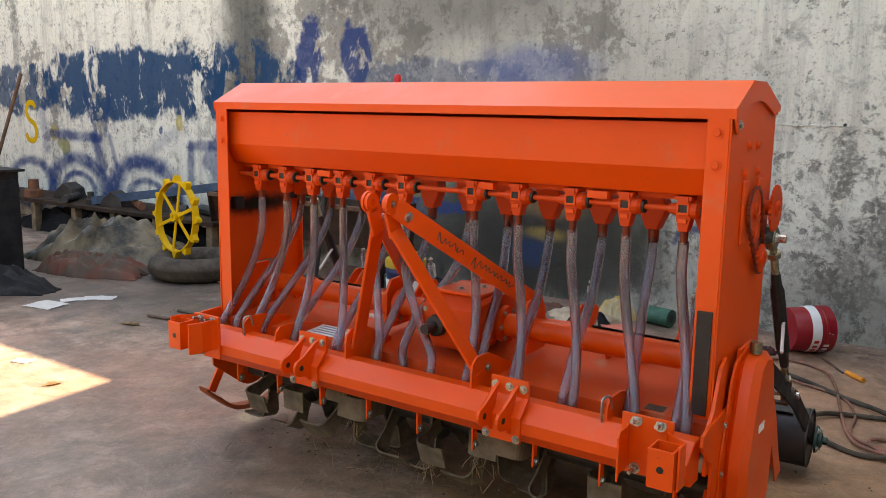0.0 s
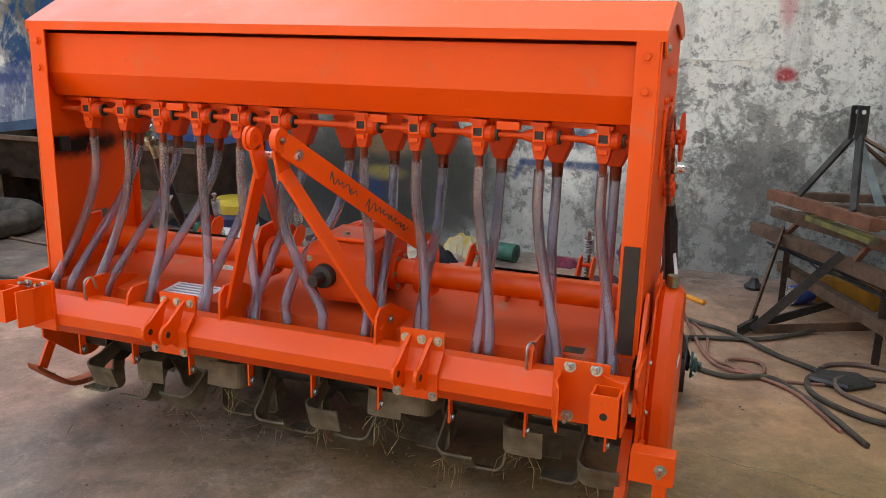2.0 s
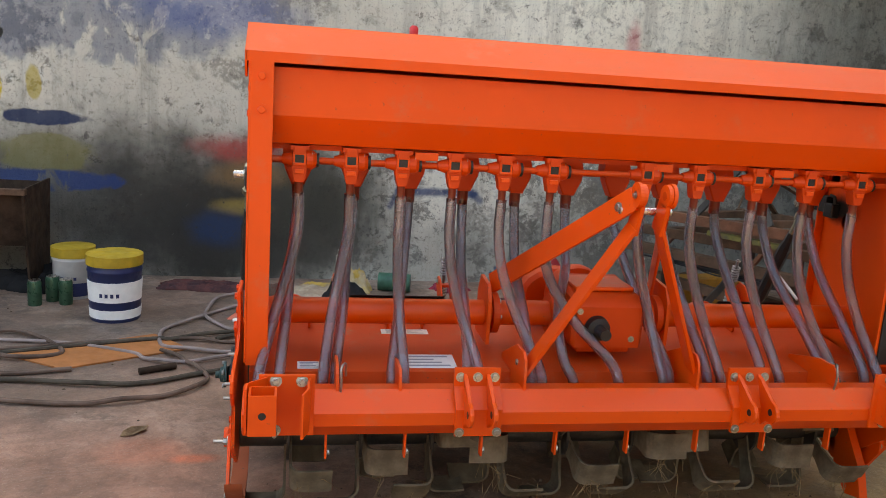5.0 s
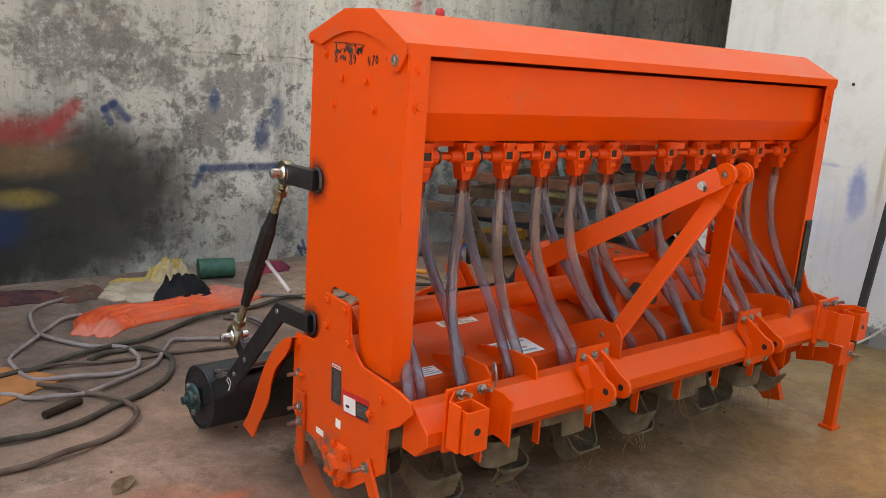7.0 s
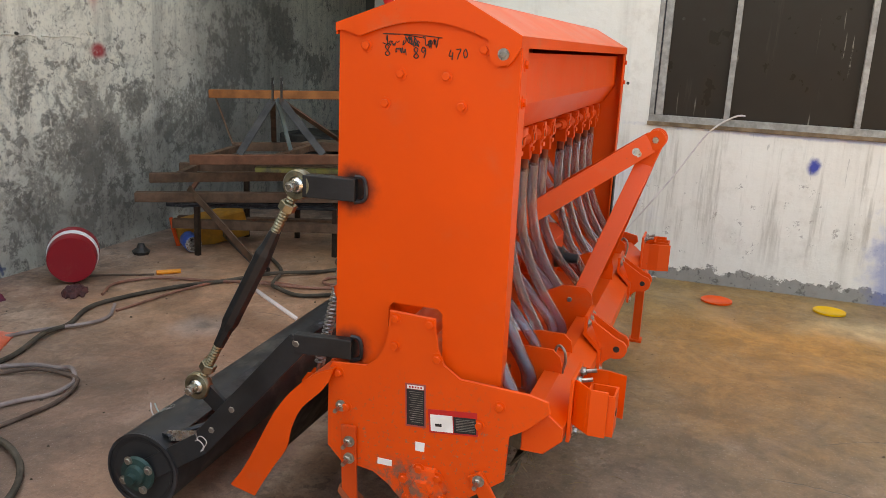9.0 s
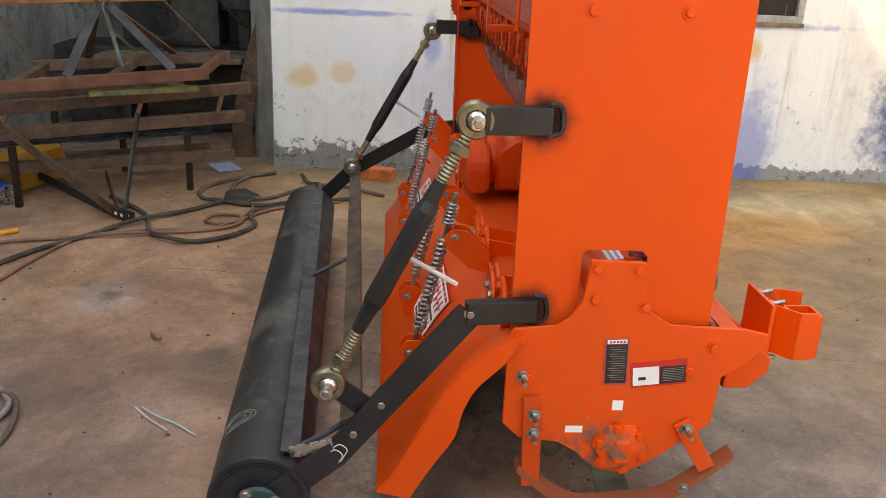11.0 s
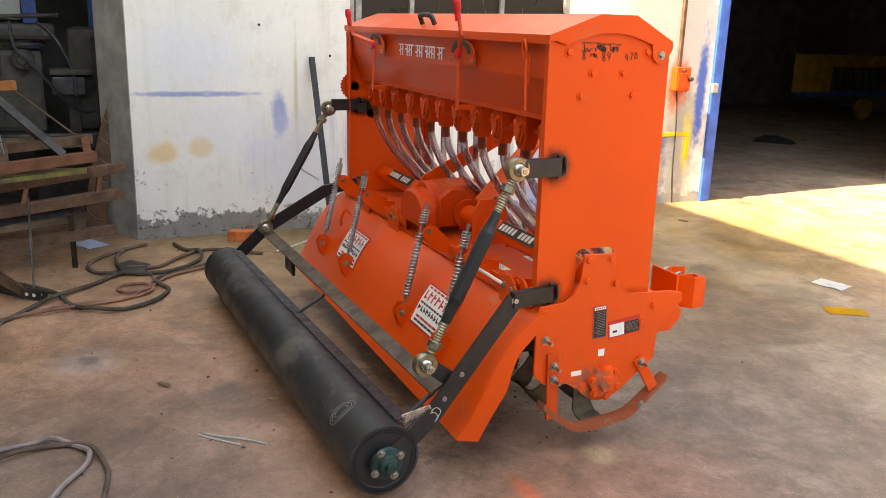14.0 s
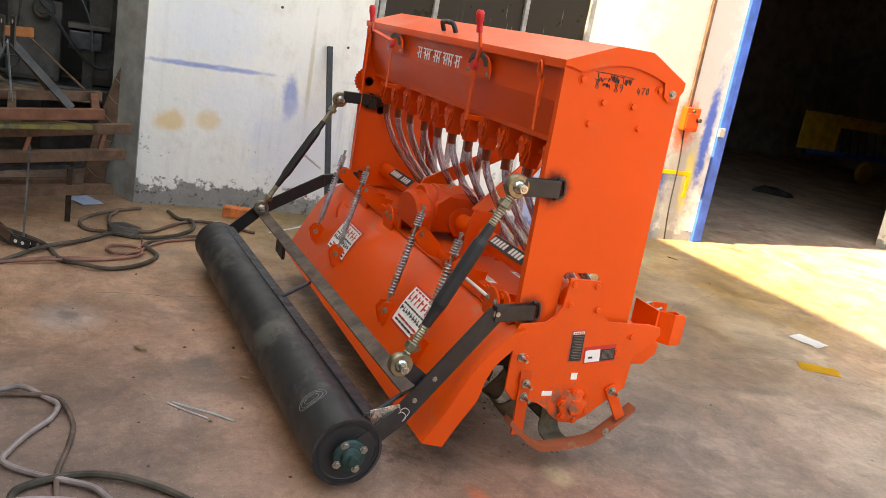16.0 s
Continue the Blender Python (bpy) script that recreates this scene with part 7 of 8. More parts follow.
def sack_material():
    """Woven plastic sack: dirty cream with a worn yellow print."""
    m = Mat("printed_sack", 0.6)
    c = m.mix(m.ramp(m.noise(7, 6, 0.7), 0.38, 0.62), (0.52, 0.40, 0.28), (0.36, 0.25, 0.17))
    c = m.mix(m.math("MULTIPLY", m.spot((-0.72, 3.05, 0), (0.16, 0.10, 1e3), 0.3, 8, 0.6), 0.85), c, (0.50, 0.30, 0.035))
    m.colour(m.mix(m.math("MULTIPLY", m.ramp(m.noise(18, 7, 0.75), 0.55, 0.66), 0.5), c, (0.20, 0.13, 0.09)))
    m.bump(m.noise(60, 4), 0.3, 0.003)
    return m.m


tarp_orange, bag_mat = tarpaulin_material(), sack_material()
yellow_sack = cloth_mat("yellow_sack", (0.52, 0.33, 0.05), (0.48, 0.38, 0.24), 7.0, 0.55)
black_cloth = cloth_mat("sooty_black", (0.007, 0.007, 0.008), (0.018, 0.017, 0.018), 5.0, 0.85)
magenta_rag = cloth_mat("red_rag", (0.32, 0.03, 0.05), (0.14, 0.03, 0.05), 9.0)
dark_rag = cloth_mat("dark_rag", (0.045, 0.02, 0.022), (0.12, 0.04, 0.035), 9.0)
leaf_mat = cloth_mat("dry_leaf", (0.22, 0.13, 0.07), (0.42, 0.29, 0.17), 12.0, 0.8)


def bucket(name, m, body, label, r=0.145, high=0.30, bands=(), rim=None):
    b = base(name, (0, 0, 0), label, "bucket")
    b.matrix_basis = m
    wall = [(0, 0.0), (r * 0.90, 0.0), (r * 0.92, 0.006), (r * 0.98, high * 0.75), (r, high * 0.76), (r, high * 0.79), (r * 0.985, high * 0.80), (r, high), (r * 0.965, high), (r * 0.88, 0.014), (0, 0.014)]
    part("body", lathe(B(), wall, (0, 0, 0), "z", 40), body, b, "", True, m=m)
    for z0, z1, r0, mat in bands:
        part("label_band", lathe(B(), [(r0, z0), (r0 + 0.0015, z0), (r0 + 0.0015 + (z1 - z0) * 0.05, z1), (r0, z1)], (0, 0, 0), "z", 40), mat, b, "printed label band", True, m=m)
    if rim:
        part("rim", lathe(B(), [(r * 0.95, high - 0.05), (r + 0.004, high - 0.05), (r + 0.004, high + 0.006), (r * 0.95, high + 0.006)], (0, 0, 0), "z", 40), rim, b, "paint-covered rim", True, m=m)
    bail = [(r * math.cos(a), r * math.sin(a) * 0.3, high * 0.9 - abs(math.sin(a)) * r * 0.8) for a in (math.pi * k / 12 for k in range(13))]
    part("bail", sweep(B(), bail, 0.0025, 6), steel, b, "thin wire handle", True, m=m)
    return b


dull_yellow = plain("dull_yellow_paint", (0.42, 0.27, 0.02), 0.6, 0, 0.25, 6, 0.1)
dark_rust = plain("dark_rusty_steel", (0.045, 0.027, 0.018), 0.8, 0.1, 0.5, 7, 0.3)


def build_north():
    # red bucket lying on its side, base towards the west
    way = Vector((0.78, 0.62, 0.0)).normalized()
    m = aim(Vector((0.63, 2.83, 0.144)), way)
    rb = bucket("red_bucket", m, red_paint, "dark red plastic paint bucket lying on its side", 0.142, 0.24, ((0.095, 0.150, 0.1375, white_paper),))
    for k in range(6):
        a = radians(200 + 15 * k)
        at = m @ Matrix.Rotation(a, 4, "Z")
        part("print", box(B(), 0.1405, 0.1418, -0.010, 0.010, 0.108, 0.136), red_ink, rb, "red print block", m=at)
    for k in range(5):
        at = m @ Matrix.Rotation(radians(210 + 14 * k), 4, "Z")
        part("print", box(B(), 0.1412, 0.1430, -0.006, 0.010, 0.172, 0.205), white_ink, rb, "white print block", m=at)
    # standing paint tubs, yellow rims
    blue_band = plain("blue_label", (0.012, 0.022, 0.085), 0.4, 0, 0.1, 20, 0.0)
    tub_white = plain("tub_white", (0.45, 0.44, 0.42), 0.4, 0, 0.1, 9, 0.05)
    b1 = bucket("paint_tub", Matrix.Translation((-1.88, 2.28, 0)), blue_band, "dark blue paint tub with white label and yellow rim", 0.145, 0.36, ((0.115, 0.225, 0.1375, white_paper), (0.02, 0.07, 0.1335, white_paper)), dull_yellow)
    b2 = bucket("paint_tub", Matrix.Translation((-2.20, 2.72, 0)), tub_white, "small white paint tub with yellow smeared rim", 0.12, 0.30, ((0.02, 0.10, 0.112, blue_band),), dull_yellow)
    for p, r, h in (((-1.88, 2.28, 0), 0.136, 0.36), ((-2.20, 2.72, 0), 0.114, 0.3)):
        for k in range(4):
            mm = Matrix.Translation(p) @ Matrix.Rotation(radians(250 + 12 * k), 4, "Z")
            part("print", box(B(), r + 0.004, r + 0.0055, -0.008, 0.008, h * 0.40, h * 0.46), blue_band, b1 if h > 0.32 else b2, "dark print block", m=mm)
    green = plain("green_can", (0.03, 0.09, 0.05), 0.35, 0.3, 0.3, 20, 0.0)
    first = None
    for x, y in ((-2.36, 2.50), (-2.20, 2.53), (-2.29, 2.60)):
        if first is None:
            first = base("drink_can", (x, y, 0), "small dark green can standing on the floor", "can", "cans by the wall")
            part("body", lathe(B(), [(0, 0), (0.036, 0), (0.038, 0.006), (0.038, 0.13), (0.033, 0.145), (0, 0.145)], (x, y, 0), "z", 20), green, first, "", True)
            part("lid", lathe(B(), [(0, 0.145), (0.033, 0.145), (0.033, 0.149), (0, 0.147)], (x, y, 0), "z", 20), steel, first)
        else:
            copy_thing(first, Matrix.Translation((x, y, 0)))
    # rusty channel on legs against the wall
    ch = base("steel_trough", (-3.0, 2.8, 0), "long rusty steel trough raised on end plates", "trough")
    part("channel", sheet(B(), [(2.62, 0.63), (2.70, 0.30), (3.05, 0.30), (3.12, 0.63)], "x", -4.4, -2.45, 0.01), dark_rust, ch)
    part("rim", box(B(), -4.4, -2.42, 2.58, 2.63, 0.615, 0.65, 0.004), rust, ch)
    for x in (-2.44, -4.41):
        part("end_plate", prism(B(), [(2.58, 0.65), (2.68, 0.0), (3.06, 0.0), (3.14, 0.65)], "x", x, x + 0.012), dark_rust, ch)
    # axle with a flange head leaning at the trough
    ax = base("axle_shaft", (-2.66, 2.15, 0), "dark steel axle with a round flange, leaning", "axle")
    a, c = Vector((-2.72, 2.2, 0.02)), Vector((-2.50, 2.25, 1.52))
    d = (c - a).normalized()
    part("shaft", rod(B(), a, c, 0.022, 14), dark_steel, ax, "", True)
    part("flange", lathe(B(), [(0, -0.06), (0.05, -0.06), (0.06, -0.03), (0.095, -0.025), (0.10, 0.0), (0.095, 0.02), (0.06, 0.03), (0, 0.03)], (0, 0, 0), "z", 24), dark_iron, ax, "", True, m=aim(c, d))
    part("boss", lathe(B(), [(0.10, 0.0), (0.12, 0.03), (0.11, 0.09), (0.05, 0.14), (0, 0.14)], (-2.72, 2.2, 0), "z", 20), dark_iron, ax, "", True)
    # heaps of sheeting and bags
    draped("orange_tarpaulin", [(-1.20, 2.20), (-1.02, 2.40), (-0.70, 2.42), (-0.42, 2.50), (-0.20, 2.64)], (0.10, 0.16, 0.12, 0.15, 0.17), 0.045, tarp_orange, "bright orange tarpaulin crumpled on the floor, faded ends", "tarpaulin", 3.1, 6, 5.0, 0.7)
    draped("printed_sack", [(-0.90, 2.96), (-0.74, 2.86), (-0.58, 2.74)], (0.20, 0.24, 0.20), 0.035, bag_mat, "empty cream printed sack with a yellow print", "sack", 5.3, 4)
    draped("printed_sack", [(-0.66, 2.93), (-0.52, 2.98), (-0.40, 2.95)], (0.08, 0.11, 0.07), 0.13, yellow_sack, "half-empty yellow and white printed sack", "sack", 7.7, 4, 3.0)
    draped("black_cloth", [(-0.74, 2.64), (-0.60, 2.60), (-0.42, 2.56)], (0.04, 0.14, 0.10), 0.15, black_cloth, "black cloth bundle on the orange tarpaulin", "cloth", 2.2, 3, 2.0)
    draped("red_rag", [(0.05, 3.0), (0.16, 3.02), (0.27, 2.98)], (0.07, 0.10, 0.06), 0.04, magenta_rag, "crumpled red printed rag", "rag", 9.1, 4)
    draped("dark_rag", [(0.44, 2.66), (0.52, 2.72), (0.60, 2.74)], (0.05, 0.07, 0.05), 0.03, dark_rag, "small dark red rag by the bucket", "rag", 1.4, 4)
    draped("dark_sacking", [(-1.18, 2.82), (-1.05, 2.88), (-0.93, 2.90)], (0.06, 0.10, 0.08), 0.04, tarp_red, "brown sacking along the wall", "sacking", 6.4, 4)
    draped("dark_sacking", [(-1.75, 2.98), (-1.45, 2.96), (-1.15, 2.88)], (0.08, 0.11, 0.07), 0.035, dark_rag, "dark maroon sacking along the wall", "sacking", 4.4, 6)
    ridge_heap("dark_sacking", (-2.4, 2.95), (1.0, 0.40), 0.07, black_cloth, "dark sacking along the wall", "sacking", 8.4, 9, 3)
    gr = base("green_roll", (-0.235, 2.96, 0), "rolled dark green sheet lying by the sacks", "roll")
    part("roll", rod(B(), (-0.34, 2.985, 0.062), (-0.13, 2.94, 0.062), 0.06, 22), plain("green_sheet", (0.02, 0.10, 0.06), 0.6, 0, 0.3, 12, 0.1), gr, "", True)
    part("core", rod(B(), (-0.131, 2.9402, 0.062), (-0.1285, 2.9397, 0.062), 0.03, 16), black_ink, gr)
    # orange board and a broken pipe piece
    tagged(part("hardboard_sheet", prism(B(), [(-2.25, 1.62), (-1.95, 1.42), (-1.42, 1.72), (-1.62, 1.95)], "z", 0.001, 0.009), plain("orange_board", (0.40, 0.15, 0.055), 0.7, 0, 0.15, 8, 0.1)), "flat orange brown board lying on the floor", "board")
    tagged(part("clay_piece", rod(B(), (-1.60, 1.36, 0.016), (-1.45, 1.44, 0.016), 0.016, 12), dark_rust, smooth=True), "short rusty pipe piece on the floor", "pipe piece")
    # ragged plaster ledge and a bolt on the wall
    rnd = random.Random(31)
    for x0, x1 in ((-0.30, 0.10), (0.14, 0.92), (0.96, 1.30)):
        n = int((x1 - x0) / 0.04)
        line = [(x0 + (x1 - x0) * k / n, WA - 0.002, 1.362 + rnd.uniform(-0.006, 0.006)) for k in range(n + 1)]
        tagged(part("plaster_ridge", sweep(B(), line, [rnd.uniform(0.002, 0.006) for k in line], 6), wall_a_mat, smooth=True), "ragged plaster ledge along the old wall", "plaster ledge", kind="structure")
    tagged(part("wall_bolt", lathe(B(), [(0, -0.012), (0.010, -0.012), (0.012, 0.0)], (0.775, WA, 1.371), "y", 8), dark_iron), "old iron bolt head in the wall", "bolt")


dusty_rubber = plain("dusty_rubber", (0.075, 0.06, 0.047), 0.85, 0, 0.4, 9, 0.3)


def build_far_west():
    # yellow spiked wheel standing in a tyre
    w = base("cage_wheel", (-4.05, 2.05, 0.12), "yellow steel wheel with six spokes and rim lugs", "wheel")
    c, r = Vector((-4.12, 2.02, 0.50)), 0.29
    face = Vector((-0.12, -1.0, 0.05)).normalized()
    m = aim(c, face)
    part("rim", lathe(B(), [(r, -0.03), (r + 0.012, -0.03), (r + 0.012, 0.03), (r, 0.03), (r, -0.03)], (0, 0, 0), "z", 48), yellow, w, "", True, m=m)
    spoke = finish(box(B(), 0.03, r, -0.014, 0.014, -0.006, 0.006, 0.002))
    lug = finish(prism(B(), [(r + 0.010, -0.035), (r + 0.06, -0.012), (r + 0.06, 0.012), (r + 0.010, 0.035)], "z", -0.025, 0.025))
    for k in range(6):
        link_mesh("spoke", spoke, yellow, w, m @ Matrix.Rotation(math.pi * k / 3 + 0.35, 4, "Z"))
    for k in range(12):
        link_mesh("rim_lug", lug, yellow, w, m @ Matrix.Rotation(math.pi * k / 6, 4, "Z"))
    part("hub", lathe(B(), [(0.016, -0.04), (0.04, -0.04), (0.04, 0.04), (0.016, 0.04), (0.016, -0.04)], (0, 0, 0), "z", 20), yellow, w, "", True, m=m)
    tyre = []
    for k in range(17):
        a = 2 * math.pi * k / 16
        tyre.append((0.31 + 0.105 * math.cos(a), 0.10 + 0.098 * math.sin(a)))
    tagged(part("old_tyre", lathe(B(), tyre, (-3.95, 2.10, 0), "z", 48), dusty_rubber, smooth=True), "old bald dusty tyre lying flat", "tyre")
    draped("grey_sheeting", [(-6.05, 1.95), (-5.55, 2.02), (-5.05, 2.12), (-4.45, 2.45)], (0.28, 0.44, 0.46, 0.30), 0.40, tarp_grey, "dusty beige and grey plastic sheeting in a heap", "sheeting", 4.6, 6, 2.4, 0.9)
    ridge_heap("black_heap", (-6.3, 2.84), (5.0, 0.52), 0.24, black_cloth, "black heap along the floor under the bench", "cloth", 7.1, 30, 0)
    draped("faded_sacking", [(-5.25, 1.50), (-4.95, 1.56), (-4.65, 1.62), (-4.30, 1.82)], (0.16, 0.20, 0.19, 0.22), 0.16, tarp_red, "faded red and brown sacking on the floor", "sacking", 3.9, 6, 4.0, 0.8)
    # low bench with parts on it
    bench = base("low_bench", (-6.6, 2.75, 0), "low rusty bench with wooden legs along the wall", "bench")
    part("top", box(B(), -9.2, -4.3, 2.55, 3.15, 0.33, 0.37, 0.006), dark_rust, bench)
    tagged(part("steel_beam", bar(B(), (-6.35, 2.68, 0.415), (-3.9, 3.12, 0.76), 0.085, 0.085, (0, 0, 1), 0.004), plain("faded_blue", (0.055, 0.085, 0.13), 0.7, 0, 0.3, 6, 0.2)), "faded blue steel beam lying aslant on the bench and trough", "beam")
    for x in (-9.0, -8.2, -7.4, -6.6, -5.9, -5.2, -4.4):
        part("leg", box(B(), x - 0.04, x + 0.04, 2.58, 2.66, 0, 0.33, 0.006), wood, bench)
        part("leg", box(B(), x - 0.04, x + 0.04, 3.05, 3.12, 0, 0.33, 0.006), wood, bench)
    rnd = random.Random(11)
    for k in range(12):
        x = -8.6 + k * 0.36
        y = rnd.uniform(2.65, 2.9)
        h, r = rnd.uniform(0.10, 0.22), rnd.uniform(0.06, 0.12)
        metal = rust_red if k % 5 == 3 else dark_iron
        piece = B()
        if k % 3 == 0:
            lathe(piece, [(0, 0), (r, 0), (r, h * 0.4), (r * 0.6, h * 0.45), (r * 0.55, h), (0, h)], (0, 0, 0), "z", 14)
        elif k % 3 == 1:
            prism(piece, [(-r * 1.6, 0), (r * 1.5, 0), (r * 1.2, h * 0.5), (0, h * 0.8), (-r * 1.3, h * 0.35)], "y", -r, r, 0.006)
        else:
            rod(piece, (-r * 2.2, 0, r * 0.45), (r * 2.2, 0, r * 0.45), r * 0.45, 12)
            lathe(piece, [(0, -0.02), (r * 0.5, -0.02), (r * 0.5, 0.02), (0, 0.02)], (r * 1.2, 0, r * 0.5), "x", 14)
        place = Matrix.Translation((x, y, 0.37)) @ Matrix.Rotation(rnd.uniform(-1, 1), 4, "Z")
        tagged(part("casting", piece, metal, m=place), "dark oily iron casting lying on the bench", "casting", "castings on the bench")
    # black cabinet and rags at the west edge
    cab = base("tool_cabinet", (-5.7, 1.0, 0), "black steel cabinet with open flap", "cabinet")
    part("body", box(B(), -6.15, -5.20, 0.72, 1.27, 0.0, 0.86, 0.01), black_cloth, cab)
    part("door", box(B(), -5.198, -5.185, 0.75, 1.24, 0.05, 0.80, 0.004), black_cloth, cab)
    part("top_flap", box(B(), -6.2, -5.16, 0.68, 1.31, 0.862, 0.885, 0.005), black_cloth, cab)
    draped("black_cloth", [(-5.30, 0.70), (-4.90, 0.78), (-4.30, 0.98)], (0.30, 0.34, 0.12), 0.20, black_cloth, "black sheeting in a heap by the cabinet", "cloth", 6.1, 5, 2.2)
    tagged(part("iron_bar", rod(B(), (-7.15, 1.8, 0.0), (-6.75, 2.2, 1.72), 0.018, 10), rust), "thin rusty bar leaning upright", "bar")
    # yellow painted letter on the wall
    s = [(-8.42, 1.36), (-8.47, 1.42), (-8.58, 1.41), (-8.63, 1.31), (-8.57, 1.22), (-8.46, 1.16), (-8.42, 1.05), (-8.49, 0.96), (-8.61, 0.97), (-8.66, 1.04)]
    line = smooth_line([(x, WA - 0.006, z) for x, z in s], 5)
    b = sweep(B(), line, 0.034, 10)
    bmesh.ops.transform(b, matrix=Matrix.Translation((0, WA - 0.0035, 0)) @ Matrix.Diagonal((1, 0.06, 1, 1)) @ Matrix.Translation((0, 0.006 - WA, 0)), verts=b.verts[:])
    tagged(part("wall_letter", b, yellow), "yellow painted letter S on the plaster", "wall letter")


# ---- frames stacked in the corner, tool room, hall ----
rust_orange = plain("orange_rust", (0.34, 0.115, 0.038), 0.65, 0, 0.3, 8, 0.2)
green_strip_mat = cloth_mat("faded_green_paint", (0.105, 0.095, 0.06), (0.22, 0.19, 0.055), 9.0, 0.7)


guard_paint = plain("orange_yellow_paint", (0.46, 0.20, 0.02), 0.6, 0, 0.3, 7, 0.15)


def build_corner():
    def beam(b, p, q, wide, high=None):
        return bar(b, p, q, high or wide, wide, (0, 0, 1), 0.004)
    fr = base("cultivator_frame", (1.75, 2.2, 0.6), "rusty cultivator frame with a three-point mast, resting on another frame", "farm frame")
    a0, a1 = Vector((1.41, 2.58, 0.652)), Vector((1.824, 1.662, 0.69))
    b0, b1 = Vector((2.02, 2.66, 0.668)), Vector((2.471, 1.664, 0.704))
    part("long_beam", beam(B(), a0, a1, 0.052, 0.06), rust_red, fr)
    part("long_beam", beam(B(), b0, b1, 0.05, 0.06), rust, fr)
    for f, mat in ((0.06, rust), (0.5, rust), (0.96, rust_red)):
        part("cross_beam", beam(B(), a0.lerp(a1, f), b0.lerp(b1, f), 0.045), mat, fr)
    apex = Vector((1.755, 2.162, 1.10))
    d = (a1 - a0).normalized()
    for s in (-0.028, 0.028):
        t = apex + d * s
        plate_m = part("mast_plate", bar(B(), t + Vector((0, 0, 0.075)), t - Vector((0, 0, 0.09)), 0.058, 0.010, d.cross(Vector((0, 0, 1))), 0.002), dark_iron, fr, "dark mast plate with pin holes")
        for z in (0.045, 0.0):
            for e in (-1, 1):
                p = t + Vector((0, 0, z)) + d * (0.0056 * e)
                part("pin_hole_disc", lathe(B(), [(0.011, -0.0005), (0.011, 0.0005), (0, 0.0005)], (0, 0, 0), "z", 12), white_paper if z else black_ink, plate_m, m=aim(p, d * e))
        side = -1 if s < 0 else 1
        part("mast_leg", bar(B(), t - Vector((0, 0, 0.07)), a0.lerp(a1, 0.56 + 0.26 * side) + Vector((0, 0, 0.03)), 0.045, 0.014, d), dark_iron, fr)
        part("mast_stay", bar(B(), t - Vector((0, 0, 0.07)), b0.lerp(b1, 0.48 + 0.22 * side) + Vector((0, 0, 0.03)), 0.035, 0.012, d), rust, fr)
    part("tie_bar", bar(B(), apex - Vector((0, 0, 0.06)), a0.lerp(b0, 0.45).lerp(a1.lerp(b1, 0.45), 0.5) + Vector((0, 0, 0.02)), 0.04, 0.008, (1, 0, 0)), plain("teal_grey_paint", (0.20, 0.25, 0.24), 0.6, 0.1, 0.3, 8, 0.2), fr, "grey green tie bar")
    # the frame below, its mast tipped to the floor
    lw = base("cultivator_frame", (1.7, 2.3, 0), "rusty cultivator frame with its mast tipped down to the floor", "farm frame")
    c0, c1 = Vector((1.449, 2.916, 0.50)), Vector((2.136, 1.492, 0.57))
    e0, e1 = Vector((1.357, 2.96, 0.385)), Vector((2.075, 1.525, 0.415))
    part("long_beam", beam(B(), c0, c1, 0.055, 0.062), rust, lw)
    part("long_beam", beam(B(), e0, e1, 0.075, 0.062), rust, lw)
    for f in (0.2, 0.62, 0.9):
        part("spacer", bar(B(), c0.lerp(c1, f), e0.lerp(e1, f), 0.025, 0.025, d, 0.003), rust_red, lw)
    far0, far1 = Vector((1.95, 3.05, 0.50)), Vector((2.46, 1.95, 0.52))
    part("long_beam", beam(B(), far0, far1, 0.055), rust, lw)
    for f in (0.1, 0.85):
        part("cross_beam", beam(B(), c0.lerp(c1, f), far0.lerp(far1, f), 0.045), rust, lw)
    foot = Vector((1.345, 2.03, 0.028))
    for p, q, mat in ((foot + Vector((0.02, 0.03, 0.0)), Vector((1.50, 2.66, 0.45)), rust), (foot + Vector((0.04, 0, 0.0)), Vector((1.75, 2.03, 0.47)), dark_iron),
                      (foot + Vector((0.03, 0.05, 0.0)), Vector((2.05, 2.85, 0.10)), dark_iron), (foot + Vector((0.05, 0.03, -0.005)), Vector((2.04, 2.33, 0.05)), rust)):
        part("mast_leg", bar(B(), p, q, 0.045, 0.010, (0, 0, 1)), mat, lw)
    for k in (-0.016, 0.016):
        fp = part("mast_plate", bar(B(), foot + Vector((0.06, 0.10 + k, 0.02)), foot + Vector((-0.03, -0.05 + k, -0.002)), 0.050, 0.010, (0, 0, 1)), dark_iron, lw, "dark mast plate with pin holes")
        for q in (0.0, 0.035):
            part("pin_hole_disc", lathe(B(), [(0.010, -0.0005), (0.010, 0.0005), (0, 0.0005)], (0, 0, 0), "z", 12), white_paper, fp, m=aim(foot + Vector((-0.012 + q * 0.6, -0.02 + k + q, 0.004 + q * 0.1)) + Vector((-0.0056, 0.0034, 0)), (-0.86, 0.5, 0)))
    specs = ((1.52, 2.80, 0.20, 2.02, 1.58, 0.20, rust, 0.06), (1.66, 2.95, 0.30, 2.22, 1.75, 0.30, dark_steel, 0.05), (1.85, 3.0, 0.14, 2.38, 1.80, 0.14, rust, 0.06))
    for x0, y0, z0, x1, y1, z1, mat, w in specs:
        tagged(part("steel_beam", beam(B(), (x0, y0, z0), (x1, y1, z1), w), mat), "rusty square steel beam in a stack", "beam", "stacked beams")
